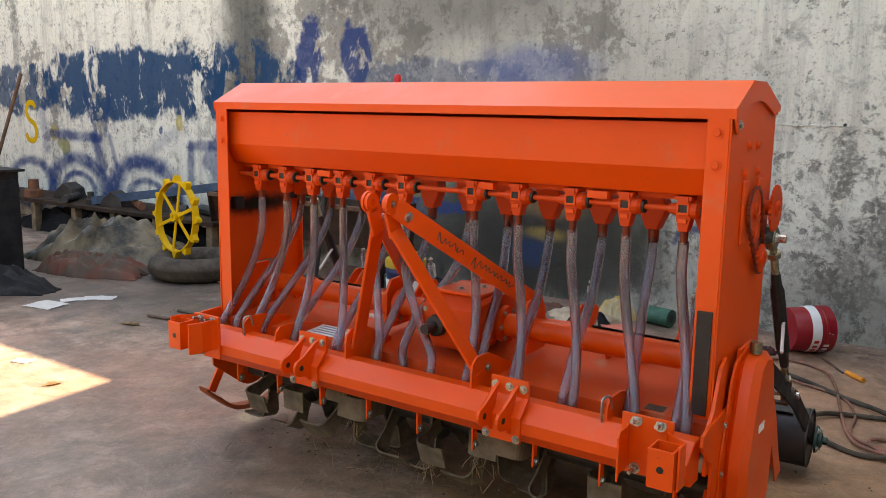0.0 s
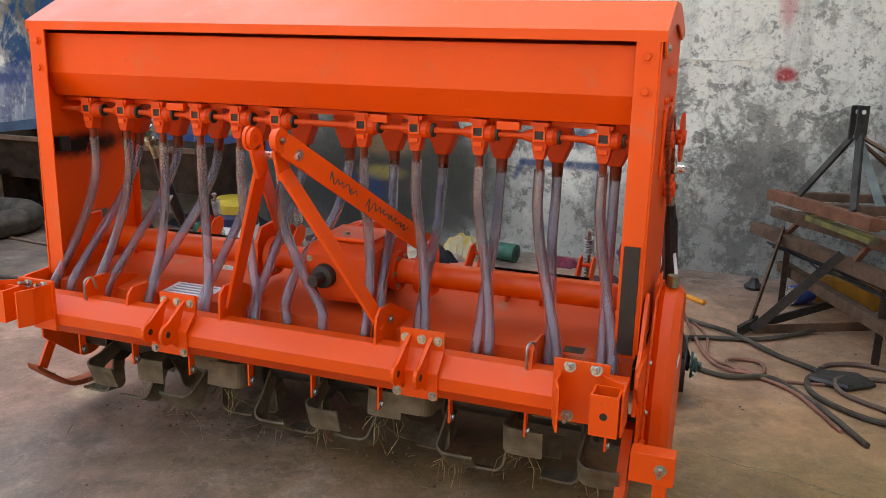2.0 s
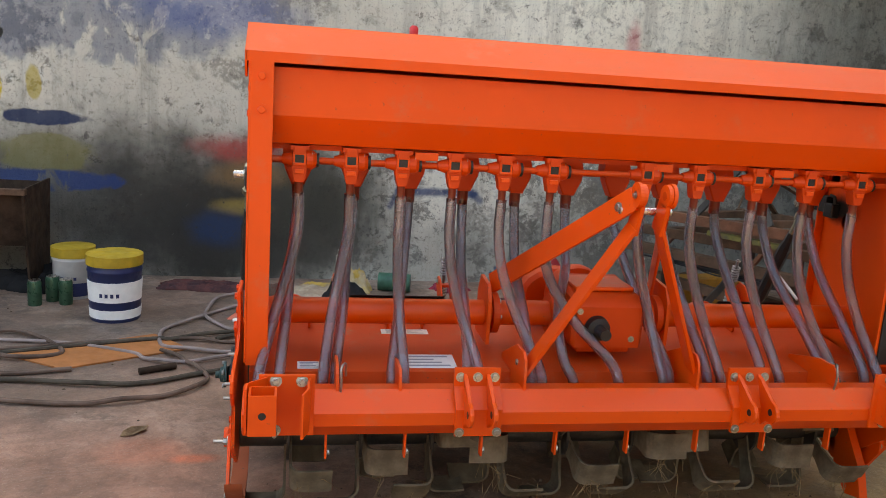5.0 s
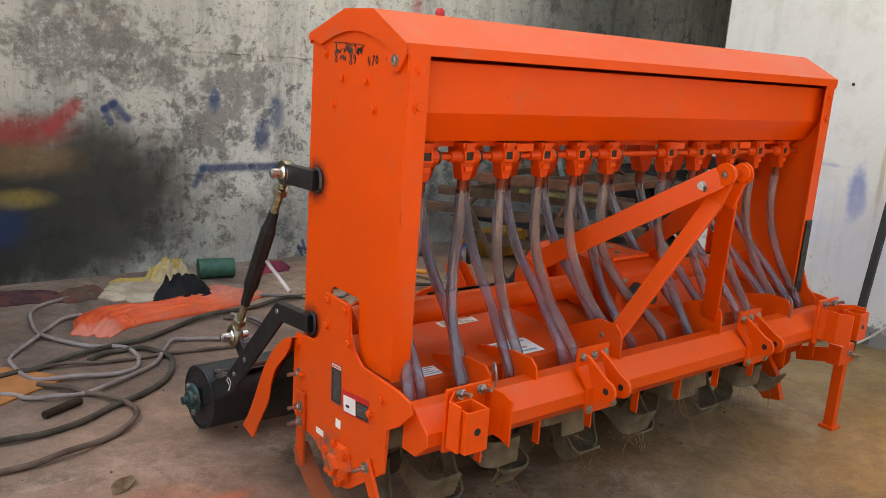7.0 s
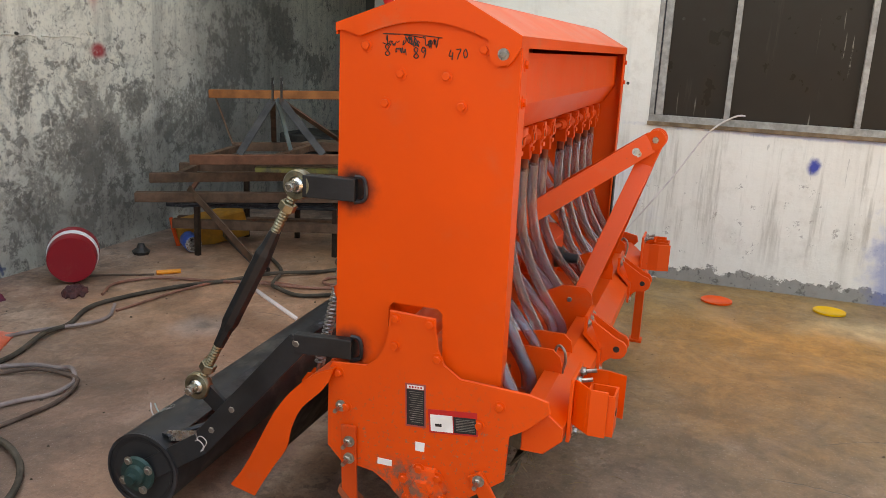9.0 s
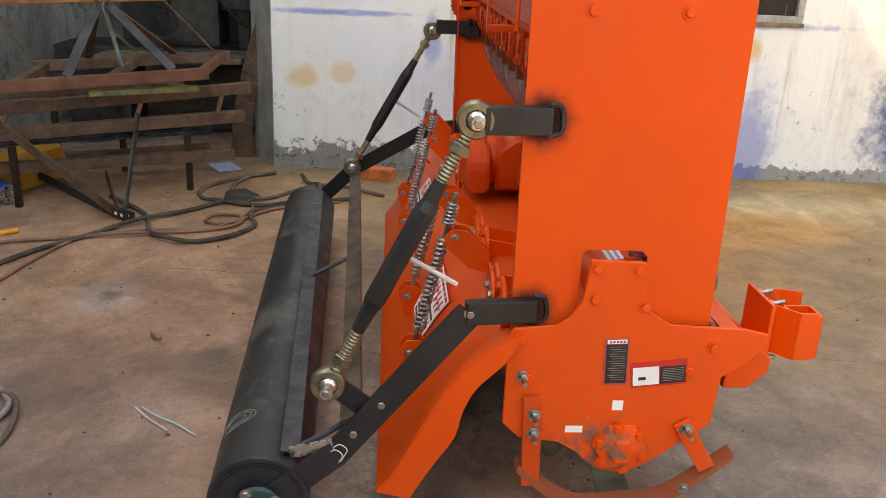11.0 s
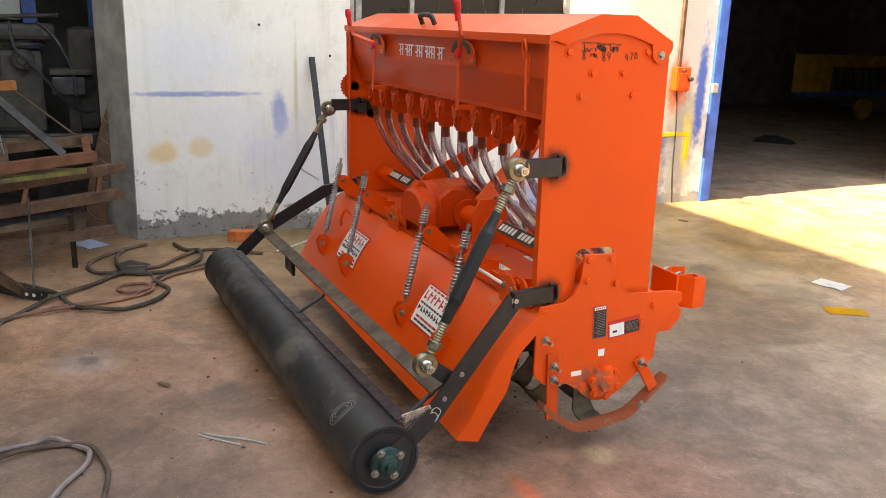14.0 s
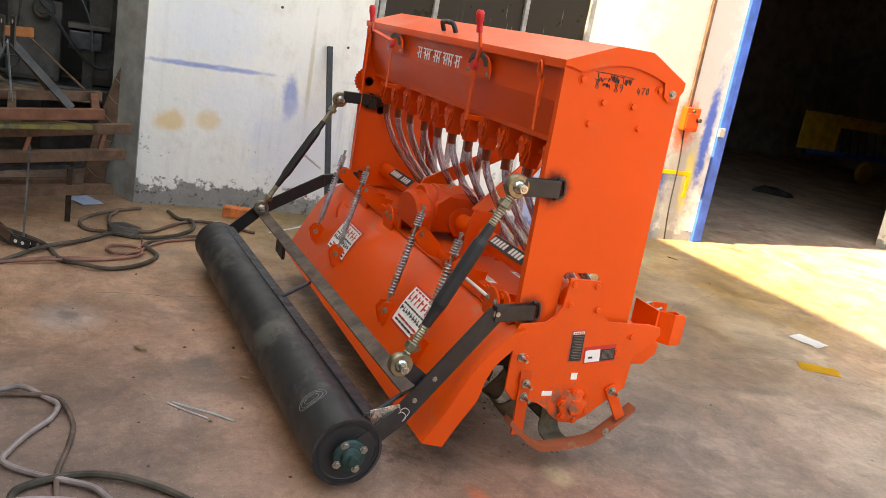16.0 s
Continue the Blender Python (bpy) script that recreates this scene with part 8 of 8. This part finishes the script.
    for x, y, h in ((1.53, 2.62, 0.36), (1.93, 1.82, 0.39), (2.15, 2.63, 0.47), (2.30, 2.30, 0.49)):
        tagged(part("stack_block", box(B(), x - 0.016, x + 0.016, y - 0.016, y + 0.016, 0.0, h, 0.003), dark_rust), "rusty upright block under stacked frames", "block", "blocks in the stack")
    tagged(part("painted_strip", beam(B(), (1.60, 2.23, 0.60), (1.842, 1.723, 0.605), 0.055, 0.03), green_strip_mat), "faded green and yellow painted steel strip on the stack", "strip")
    rnd = random.Random(5)
    bundle = base("rod_bundle", (1.72, 2.26, 0.32), "bundle of thin dark rods lying between stacked frames", "rods")
    for k in range(9):
        o = Vector((rnd.uniform(-0.06, 0.06), rnd.uniform(-0.05, 0.05), 0.34 + rnd.uniform(-0.01, 0.025)))
        part("rod", sweep(B(), smooth_line([Vector((1.50 + 0.11 * i, 2.70 - 0.22 * i, 0)) + o + Vector((rnd.uniform(-0.03, 0.03), 0, rnd.uniform(-0.008, 0.008))) for i in range(5)], 4), 0.006, 5), dark_steel, bundle, "", True)
    rail = base("tool_rail", (2.5, 2.6, 0.7), "orange brown steel rail on thin stays over the frames", "rail")
    part("rail", beam(B(), (2.28, 3.02, 1.0), (2.713, 2.086, 1.03), 0.05, 0.06), rust_orange, rail)
    for p, q in (((2.30, 2.98, 0.98), (2.02, 2.66, 0.69)), ((2.70, 2.10, 1.0), (2.44, 1.74, 0.72)), ((2.50, 2.55, 0.99), (2.28, 2.12, 0.69))):
        part("stay", rod(B(), p, q, 0.007, 8), rust, rail)
    # fins leaning on the jamb
    fin = base("plough_wing", (2.62, 1.52, 0), "rusty curved sheet with ribs leaning on the door jamb", "sheet")
    wing = smooth_line([(1.52, 0.94, 0), (1.60, 0.72, 0), (1.66, 0.50, 0), (1.71, 0.28, 0), (1.74, 0.0, 0)], 4)
    back = smooth_line([(1.60, 0.0, 0), (1.58, 0.28, 0), (1.52, 0.55, 0), (1.43, 0.80, 0)], 4)
    part("sheet", prism(B(), [(p.x, p.y) for p in wing + back], "x", 2.745, 2.757), rust, fin)
    for k in range(6):
        z = 0.16 + 0.13 * k
        y = 1.74 - 0.20 * z
        part("rib", sweep(B(), smooth_line([(2.742, y, z), (2.742, y - 0.05, z - 0.05), (2.742, y - 0.10, z - 0.06)], 3), 0.003, 5), wood, fin)
    # yellow crate part and a round can
    yb = base("yellow_guard", (1.9, 2.76, 0), "yellow and orange sheet metal guard on the floor", "guard")
    mm = Matrix.Translation((1.90, 2.76, 0.10)) @ Euler((radians(8), radians(-14), radians(-52))).to_matrix().to_4x4()
    part("shell", box(B(), -0.24, 0.24, -0.10, 0.10, -0.09, 0.10, 0.02), guard_paint, yb, m=mm)
    part("flap", box(B(), -0.26, -0.235, -0.11, 0.11, -0.10, 0.11, 0.004), orange_dusty, yb, m=mm)
    can = base("paint_can", (1.61, 2.72, 0), "small blue and silver paint can lying down", "can")
    part("body", rod(B(), (1.58, 2.69, 0.056), (1.68, 2.80, 0.056), 0.056, 22), blue_paint, can, "", True)
    part("lid", rod(B(), (1.570, 2.679, 0.056), (1.58, 2.69, 0.056), 0.052, 22), steel, can)
    tagged(part("scrap_lump", lathe(B(), [(0, 0.0), (0.05, 0.0), (0.06, 0.02), (0.03, 0.045), (0.02, 0.07), (0, 0.07)], (1.38, 2.95, 0), "z", 9), dark_iron), "small black lump of scrap", "scrap")
    # tool room: dark engine lathe, motor, belt guard, pipes
    ml = base("engine_lathe", (4.0, 2.2, 0), "old dark oily engine lathe with motor and belt guard", "machine tool")
    grime = plain("grimy_machine_paint", (0.064, 0.054, 0.045), 0.6, 0.1, 0.45, 7, 0.25)
    part("bed", box(B(), 3.45, 4.0, 1.58, 3.1, 0.50, 0.62, 0.02), dark_iron, ml)
    part("pedestal", box(B(), 3.5, 3.95, 1.62, 2.05, 0.0, 0.50, 0.02), dark_iron, ml)
    part("pedestal", box(B(), 3.5, 3.95, 2.6, 3.05, 0.0, 0.50, 0.02), dark_iron, ml)
    part("headstock", box(B(), 3.55, 3.95, 1.93, 2.30, 0.62, 1.22, 0.04), grime, ml)
    part("cover", box(B(), 3.48, 3.98, 1.83, 2.24, 1.29, 1.405, 0.035), grime, ml)
    part("turntable", lathe(B(), [(0, 1.245), (0.15, 1.245), (0.155, 1.255), (0.15, 1.27), (0.10, 1.275), (0.09, 1.29), (0, 1.29)], (3.62, 2.05, 0), "z", 28), grime, ml, "", True)
    part("chuck", lathe(B(), [(0, -0.13), (0.03, -0.13), (0.035, -0.10), (0.058, -0.095), (0.06, -0.05), (0.075, -0.04), (0.08, 0.04)], (3.52, 2.06, 1.15), "x", 24), grime, ml, "", True)
    part("belt_guard", box(B(), 3.55, 3.85, 1.52, 1.765, 0.62, 1.39, 0.075), grime, ml)
    part("cross_slide", box(B(), 3.40, 3.62, 1.60, 1.89, 1.05, 1.09, 0.008), grime, ml)
    part("tool_box", box(B(), 3.42, 3.60, 1.65, 1.88, 0.90, 1.035, 0.012), dark_steel, ml)
    part("slide_post", box(B(), 3.46, 3.54, 1.70, 1.78, 0.62, 0.90, 0.006), dark_iron, ml)
    part("handwheel", lathe(B(), [(0.10, -0.012), (0.115, -0.012), (0.115, 0.012), (0.10, 0.012), (0.10, -0.012)], (3.38, 2.30, 0.80), "x", 24), dark_steel, ml, "", True)
    for k in range(3):
        part("handwheel_spoke", bar(B(), (3.38, 2.30 - 0.105 * math.cos(2.1 * k), 0.80 - 0.105 * math.sin(2.1 * k)), (3.38, 2.30, 0.80), 0.018, 0.010, (1, 0, 0)), dark_steel, ml)
    part("tray", box(B(), 3.1, 3.4, 1.7, 2.7, 0.56, 0.60, 0.006), wood, ml)
    part("top_rail", rod(B(), (3.5, 2.35, 1.44), (3.55, 1.80, 1.47), 0.016, 8), grime, ml, "", True)
    for pts in (((3.4, 2.12, 1.42), (3.36, 2.10, 1.25), (3.34, 2.02, 1.15), (3.36, 1.9, 1.0), (3.38, 1.78, 0.85), (3.4, 1.66, 0.78), (3.42, 1.58, 0.82), (3.5, 1.56, 1.0)),
                ((3.5, 1.95, 1.42), (3.45, 1.84, 1.32), (3.42, 1.74, 1.1), (3.40, 1.72, 0.9)), ((3.4, 2.22, 1.40), (3.36, 2.20, 1.1), (3.38, 2.26, 0.85))):
        part("cable", sweep(B(), smooth_line(pts, 5), 0.011, 8), dark_steel, ml, "dark slack cable", True)
    tagged(part("blue_frame", box(box(box(B(), 4.8, 4.86, 1.47, 1.56, 0, 1.72), 4.8, 4.86, 1.56, 2.08, 1.60, 1.72), 4.8, 4.86, 1.97, 2.08, 1.0, 1.60), blue_paint), "blue steel frame in the dark room", "frame")
    cl = base("hanging_sheet", (5.2, 2.6, 1.0), "pale sheet hanging at the back of the tool room", "sheet")
    part("sheet", box(B(), 5.0, 5.02, 2.10, 2.9, 1.42, 2.1, 0.004), white_paper, cl)
    # hall: a second drill, painted yellow, far off
    yd = base("yellow_seed_drill", (8.2, -11.3, 0), "yellow and blue seed drill parked in the dark hall", "farm machine")
    part("end_plate", box(B(), 7.98, 8.0, -11.1, -10.15, 0.50, 1.18, 0.006), dull_yellow, yd)
    part("hopper", prism(B(), [(-12.9, 0.95), (-12.9, 1.16), (-11.1, 1.16), (-11.1, 0.95)], "x", 8.02, 8.35, 0.02), dull_yellow, yd)
    part("frame", box(B(), 8.0, 8.10, -12.9, -10.4, 0.42, 0.52, 0.01), blue_paint, yd)
    for y in (-12.8, -11.8):
        part("wheel", lathe(B(), [(0, -0.05), (0.19, -0.05), (0.21, 0.0), (0.19, 0.05), (0, 0.05)], (7.8, y, 0.21), "x", 24), dull_yellow, yd, "", True)
    for k in range(7):
        part("seed_tube", rod(B(), (8.1, -11.3 - 0.22 * k, 0.95), (8.0, -11.3 - 0.22 * k, 0.50), 0.016, 8), dark_iron, yd)
    ridge_heap("dark_rag", (5.6, -7.4), (0.7, 0.3), 0.05, black_cloth, "dark rag lying on the hall floor", "rag", 3.3, 9, 40)
    tagged(part("steel_rack", box(box(box(B(), 10.2, 10.6, -9.0, -8.0, 0.0, 0.5, 0.02), 10.3, 10.6, -7.8, -7.0, 0.0, 0.8, 0.02), 10.2, 10.7, -6.8, -6.0, 0.0, 0.4, 0.02), dark_iron), "dark iron parts against the hall wall", "iron parts")


# ---- hoses, cables and litter on the floor ----
def hose(points, r, mat, label, seed=0, category="hose"):
    rnd = random.Random(seed)
    line = smooth_line([(x, y, r + 0.001 + (rnd.random() * r * 1.2 if i % 2 else 0)) for i, (x, y) in enumerate(points)], 8)
    tagged(part("hose", sweep(B(), line, r, 8), mat, smooth=True), label, category, "hoses on the floor")


def build_floor_things():
    grey, brown = "pale grey air hose lying in loops", "dusty brown welding cable lying in loops"
    red_cable = plain("red_brown_cable", (0.24, 0.10, 0.065), 0.6, 0, 0.3, 8, 0.1)
    dark = plain("dark_hose_rubber", (0.075, 0.06, 0.045), 0.7, 0, 0.4, 6, 0.2)
    hose([(-0.47, 2.22), (-0.40, 2.11), (-0.38, 2.0), (-0.38, 1.93), (-0.45, 1.85), (-0.53, 1.81), (-0.61, 1.83), (-0.71, 1.89), (-0.81, 1.94), (-0.89, 1.95), (-0.96, 1.86), (-1.05, 1.71), (-1.13, 1.65), (-1.29, 1.55), (-1.41, 1.51), (-1.52, 1.51), (-1.61, 1.56), (-1.70, 1.65), (-2.1, 1.8), (-2.8, 1.85)], 0.0098, hose_grey, grey, 1)
    hose([(-0.53, 2.17), (-0.45, 2.06), (-0.42, 1.92), (-0.48, 1.81), (-0.64, 1.76), (-0.79, 1.77), (-0.96, 1.80), (-1.11, 1.80), (-1.26, 1.82), (-1.39, 1.85), (-1.55, 1.86), (-1.8, 1.80), (-2.4, 1.66)], 0.009, hose_mat, brown, 2)
    hose([(-2.4, 1.58), (-1.66, 1.83), (-1.53, 1.85), (-1.35, 1.93), (-1.15, 2.0), (-0.99, 2.02), (-0.81, 2.13), (-0.59, 2.23), (-0.34, 2.27), (-0.10, 2.34), (0.07, 2.35), (0.30, 2.44), (0.48, 2.43), (0.80, 2.30), (1.07, 2.11), (1.30, 1.93), (1.50, 1.73), (1.66, 1.58), (1.62, 1.45), (1.65, 1.26), (1.84, 1.10), (2.01, 1.08), (2.09, 1.15), (2.25, 1.21)], 0.012, dark, "dark rubber hose winding over the floor", 3)
    hose([(-1.30, 1.86), (-1.22, 1.91), (-1.14, 1.92), (-1.04, 1.90), (-0.98, 1.76), (-1.01, 1.63), (-1.09, 1.50), (-1.21, 1.40), (-1.36, 1.33), (-1.49, 1.25), (-1.63, 1.21), (-1.78, 1.21), (-2.3, 1.27), (-3.0, 1.15)], 0.012, dark, "dark rubber hose winding over the floor", 4)
    hose([(-1.55, 1.68), (-1.46, 1.58), (-1.41, 1.51), (-1.35, 1.42), (-1.29, 1.28), (-1.35, 1.14), (-1.46, 1.07), (-1.61, 1.01), (-1.82, 0.99), (-2.4, 1.05), (-3.1, 0.98)], 0.011, hose_mat, brown, 5)
    hose([(-0.64, 2.84), (-0.95, 2.85), (-1.23, 2.80), (-1.36, 2.64), (-1.40, 2.41), (-1.39, 2.26), (-1.26, 2.06), (-1.12, 1.96), (-1.10, 1.82), (-1.15, 1.69), (-1.25, 1.66), (-1.41, 1.69), (-1.55, 1.75), (-1.59, 1.92), (-1.57, 2.06), (-1.45, 2.21), (-1.34, 2.38), (-1.22, 2.50), (-1.02, 2.51), (-0.78, 2.56)], 0.010, hose_grey, grey, 6)
    hose([(2.31, 1.38), (2.18, 1.56), (2.01, 1.71), (1.85, 1.75), (1.73, 1.70), (1.68, 1.60)], 0.011, hose_mat, brown, 7)
    hose([(2.19, 1.53), (2.04, 1.58), (1.84, 1.57), (1.74, 1.48), (1.76, 1.35), (1.94, 1.20), (2.05, 1.08), (2.0, 0.93), (1.86, 0.7)], 0.011, hose_mat, brown, 8)
    hose([(1.80, 0.85), (1.68, 1.09), (1.59, 1.26), (1.46, 1.40), (1.27, 1.35), (1.09, 1.45), (1.01, 1.60), (1.03, 1.73), (1.14, 1.84), (1.36, 1.91), (1.50, 2.0), (1.70, 2.2)], 0.012, dark, "dark rubber hose winding over the floor", 9)
    hose([(0.35, 2.30), (0.80, 2.22), (1.06, 2.12), (1.17, 1.87), (1.20, 1.59), (1.34, 1.47), (1.51, 1.41), (1.68, 1.43), (1.77, 1.51), (1.66, 1.58)], 0.007, red_cable, "thin red brown cable on the floor", 10, "cable")
    hose([(0.54, 2.55), (0.68, 2.61), (0.81, 2.60), (0.94, 2.47), (1.03, 2.21), (1.09, 1.94), (1.18, 1.60), (1.28, 1.44), (1.43, 1.45), (1.43, 1.58), (1.35, 1.61), (1.28, 1.55), (1.34, 1.45), (1.55, 1.30), (1.72, 0.95)], 0.0085, red_cable, "thin brown cable curling on the floor", 11, "cable")
    hose([(-0.40, 2.52), (-0.22, 2.48), (-0.07, 2.43), (0.10, 2.28), (0.25, 2.27), (0.41, 2.36)], 0.009, hose_grey, grey, 12)
    hose([(0.78, 2.90), (0.88, 2.75), (1.0, 2.56)], 0.006, hose_mat, "thin cable with an orange plastic end", 14, "cable")
    hose([(-3.6, 2.0), (-2.9, 1.9), (-2.5, 1.75), (-2.2, 1.55), (-2.0, 1.65), (-2.3, 1.95), (-2.6, 1.8), (-2.45, 1.5), (-2.2, 1.35), (-1.9, 1.4)], 0.011, hose_mat, brown, 13)
    # torch tip of one hose
    tagged(part("orange_grip", rod(B(), (1.02, 2.56, 0.014), (1.12, 2.46, 0.014), 0.014, 10), plain("orange_plastic", (0.75, 0.25, 0.02), 0.5, 0, 0.2, 10, 0)), "orange plastic hose grip", "hose grip")
    # flat tin lids by the white wall
    lid = lathe(B(), [(0, 0.004), (0.075, 0.004), (0.085, 0.012), (0.092, 0.012), (0.092, 0.002), (0.078, 0.0), (0, 0.0)], (0, 0, 0), "z", 28)
    me = finish(lid, True)
    for p, mat in (((2.10, -0.65, 0.001), orange), ((2.19, -1.29, 0.001), yellow)):
        ob = link_mesh("tin_lid", me.copy(), mat, None, Matrix.Translation(p))
        tagged(ob, ("orange" if mat is orange else "yellow") + " paint-covered tin lid lying on the floor", "tin lid", "tin lids")
    # papers, leaves, chips
    def paper(name, x, y, w, h, turn, mat, label, category):
        b = B()
        n = 6
        vs = [[b.verts.new(((i / n - 0.5) * w, (j / n - 0.5) * h, 0.003 + 0.012 * abs(noise.noise(Vector((i * 0.7 + x * 9, j * 0.7, y)))))) for j in range(n + 1)] for i in range(n + 1)]
        for i in range(n):
            for j in range(n):
                b.faces.new((vs[i][j], vs[i + 1][j], vs[i + 1][j + 1], vs[i][j + 1]))
        bmesh.ops.solidify(b, geom=b.faces[:], thickness=0.001)
        tagged(part(name, b, mat, smooth=True, m=Matrix.Translation((x, y, 0)) @ Matrix.Rotation(radians(turn), 4, "Z")), label, category)
    pale_blue = plain("blue_paper", (0.55, 0.62, 0.75), 0.7, 0, 0.05, 10, 0.0)
    paper("paper_sheet", 2.45, 1.72, 0.22, 0.15, 30, pale_blue, "pale blue sheet of paper on the floor", "paper")
    for x, y, w, h, t in ((-3.95, 0.74, 0.26, 0.20, 10), (-3.85, 1.09, 0.24, 0.12, 35), (-3.95, 0.95, 0.18, 0.10, 60), (-2.80, -0.06, 0.12, 0.07, 20)):
        paper("paper_scrap", x, y, w, h, t, white_paper, "torn white paper lying on the floor", "paper")
    paper("paper_scrap", 0.13, -2.46, 0.20, 0.14, 15, white_paper, "pale paper scrap lying on the floor", "paper")
    paper("wrapper", -2.68, 2.06, 0.14, 0.09, 10, yellow, "crumpled yellow and white wrapper on the floor", "wrapper")
    paper("paper_scrap", -2.66, 2.12, 0.10, 0.08, 40, white_paper, "torn white paper lying on the floor", "paper")
    tagged(part("wood_strip", box(B(), -0.17, 0.17, -0.014, 0.014, 0.0, 0.008, 0.002), plain("pale_wood", (0.55, 0.47, 0.34), 0.8, 0, 0.15, 12, 0.1), m=Matrix.Translation((-2.33, 1.13, 0)) @ Matrix.Rotation(radians(12), 4, "Z")), "short pale strip of wood on the floor", "wood strip")
    paper("wrapper", -0.28, -2.12, 0.22, 0.12, 60, yellow, "crumpled yellow wrapper on the floor", "wrapper")
    for x, y, w, h, t in ((0.0, 1.51, 0.10, 0.06, 20), (-2.30, -0.18, 0.12, 0.09, 50), (-3.02, 0.79, 0.20, 0.11, 0), (-1.51, 0.73, 0.15, 0.10, 30), (1.86, -2.73, 0.13, 0.08, 10), (-0.30, 1.12, 0.09, 0.05, 40)):
        dry_leaf(x, y, w * 0.85, h * 0.8, t + 15, int(abs(x * 31 + y * 17)))
    tagged(part("wire_piece", sweep(B(), smooth_line([(-0.50, 1.42, 0.006), (-0.56, 1.36, 0.012), (-0.60, 1.29, 0.008), (-0.66, 1.22, 0.005)], 5), 0.003, 6), plain("teal_wire", (0.35, 0.45, 0.43), 0.5, 0, 0.1, 10, 0)), "bent pale wire offcut on the floor", "wire")
    tagged(part("wire_piece", sweep(B(), smooth_line([(-0.50, 1.44, 0.004), (-0.57, 1.38, 0.007), (-0.63, 1.31, 0.004)], 5), 0.003, 6), wire_mat), "bent pale wire offcut on the floor", "wire")
    brick = base("brick_stub", (2.28, 0.74, 0), "orange red broken brick end on the floor", "brick")
    part("body", box(B(), -0.10, 0.10, -0.05, 0.05, 0.0, 0.07, 0.006), plain("brick_red", (0.55, 0.15, 0.05), 0.85, 0, 0.3, 14, 0.4), brick, m=Matrix.Translation((2.28, 0.74, 0)) @ Matrix.Rotation(radians(70), 4, "Z"))
    tagged(part("torch_head", prism(B(), [(1.62, 1.45), (1.78, 1.40), (1.90, 1.50), (1.84, 1.60), (1.66, 1.58)], "z", 0.0, 0.03, 0.01), dark_iron), "flat dark iron plate under the cables", "iron plate")
    # small stones and chips
    rnd = random.Random(21)
    b = B()
    for k in range(260):
        x, y = rnd.uniform(-3.4, 2.4), rnd.choice((rnd.uniform(0.7, 3.1), rnd.uniform(-3.0, -0.4), rnd.uniform(1.0, 2.2)))
        r = rnd.choice((0.003, 0.003, 0.004, 0.005, 0.008)) * rnd.uniform(0.7, 1.2)
        n = rnd.randint(4, 6)
        top = b.verts.new((x + rnd.uniform(-r, r) * 0.4, y, r * rnd.uniform(0.5, 1.0)))
        ring = [b.verts.new((x + r * rnd.uniform(0.6, 1.2) * math.cos(2 * math.pi * i / n), y + r * rnd.uniform(0.6, 1.2) * math.sin(2 * math.pi * i / n), 0.0)) for i in range(n)]
        for i in range(n):
            b.faces.new((ring[i], ring[(i + 1) % n], top))
    tagged(part("floor_grit", b, plain("grit", (0.10, 0.075, 0.055), 0.9, 0, 0.4, 3, 0)), "scattered grit and chips on the concrete", "grit", kind="stuff")
    # straw caught on the rotor
    b = B()
    for cx, cy, cz, count in ((-0.87, -0.09, 0.19, 8), (-0.53, -0.05, 0.12, 9), (-0.31, -0.09, 0.23, 14), (-0.17, -0.05, 0.13, 8), (0.05, -0.08, 0.17, 22), (0.29, -0.10, 0.24, 16), (0.50, -0.05, 0.13, 16), (0.73, -0.09, 0.22, 16), (0.95, -0.07, 0.16, 8), (-0.64, -0.10, 0.24, 6)):
        for k in range(count * 3 // 4):
            p = Vector((cx + rnd.uniform(-0.045, 0.045), cy + rnd.uniform(-0.01, 0.02), cz + rnd.uniform(-0.02, 0.02)))
            q = p + Vector((rnd.gauss(0, 0.045), rnd.gauss(-0.015, 0.02), rnd.uniform(-0.10, -0.015)))
            q.z = max(q.z, 0.004)
            mid = (p + q) / 2 + Vector((rnd.uniform(-0.02, 0.02), rnd.uniform(-0.015, 0.015), rnd.uniform(-0.005, 0.025)))
            sweep(b, [p, mid, q], rnd.choice((0.0006, 0.0008, 0.0011)), 3, False)
    for k in range(90):
        p = Vector((rnd.uniform(-1.0, 1.05), rnd.uniform(-0.45, 0.25), 0.004))
        q = p + Vector((rnd.gauss(0, 0.03), rnd.gauss(0, 0.03), rnd.uniform(0, 0.006)))
        sweep(b, [p, (p + q) / 2 + Vector((0, 0, 0.004)), q], 0.0009, 3, False)
    soil = B()
    for k in range(130):
        x, y, r = rnd.uniform(-1.0, 1.0), rnd.gauss(0.10, 0.09), abs(rnd.gauss(0.002, 0.003)) + 0.002
        top = soil.verts.new((x + rnd.uniform(-r, r) * 0.3, y, r * rnd.uniform(0.7, 1.2)))
        ring = [soil.verts.new((x + r * rnd.uniform(0.7, 1.2) * math.cos(math.pi * i / 3), y + r * rnd.uniform(0.7, 1.2) * math.sin(math.pi * i / 3), 0.0)) for i in range(6)]
        for i in range(6):
            soil.faces.new((ring[i], ring[(i + 1) % 6], top))
    tagged(part("soil_crumbs", soil, plain("dry_soil", (0.13, 0.085, 0.058), 0.95, 0, 0.3, 9, 0)), "dry soil crumbs dropped under the rotor", "soil", kind="stuff")
    tagged(part("straw", b, straw_mat), "dry straw hanging from the rotor blades", "straw", kind="stuff")


build_north()
build_far_west()
build_corner()
build_floor_things()
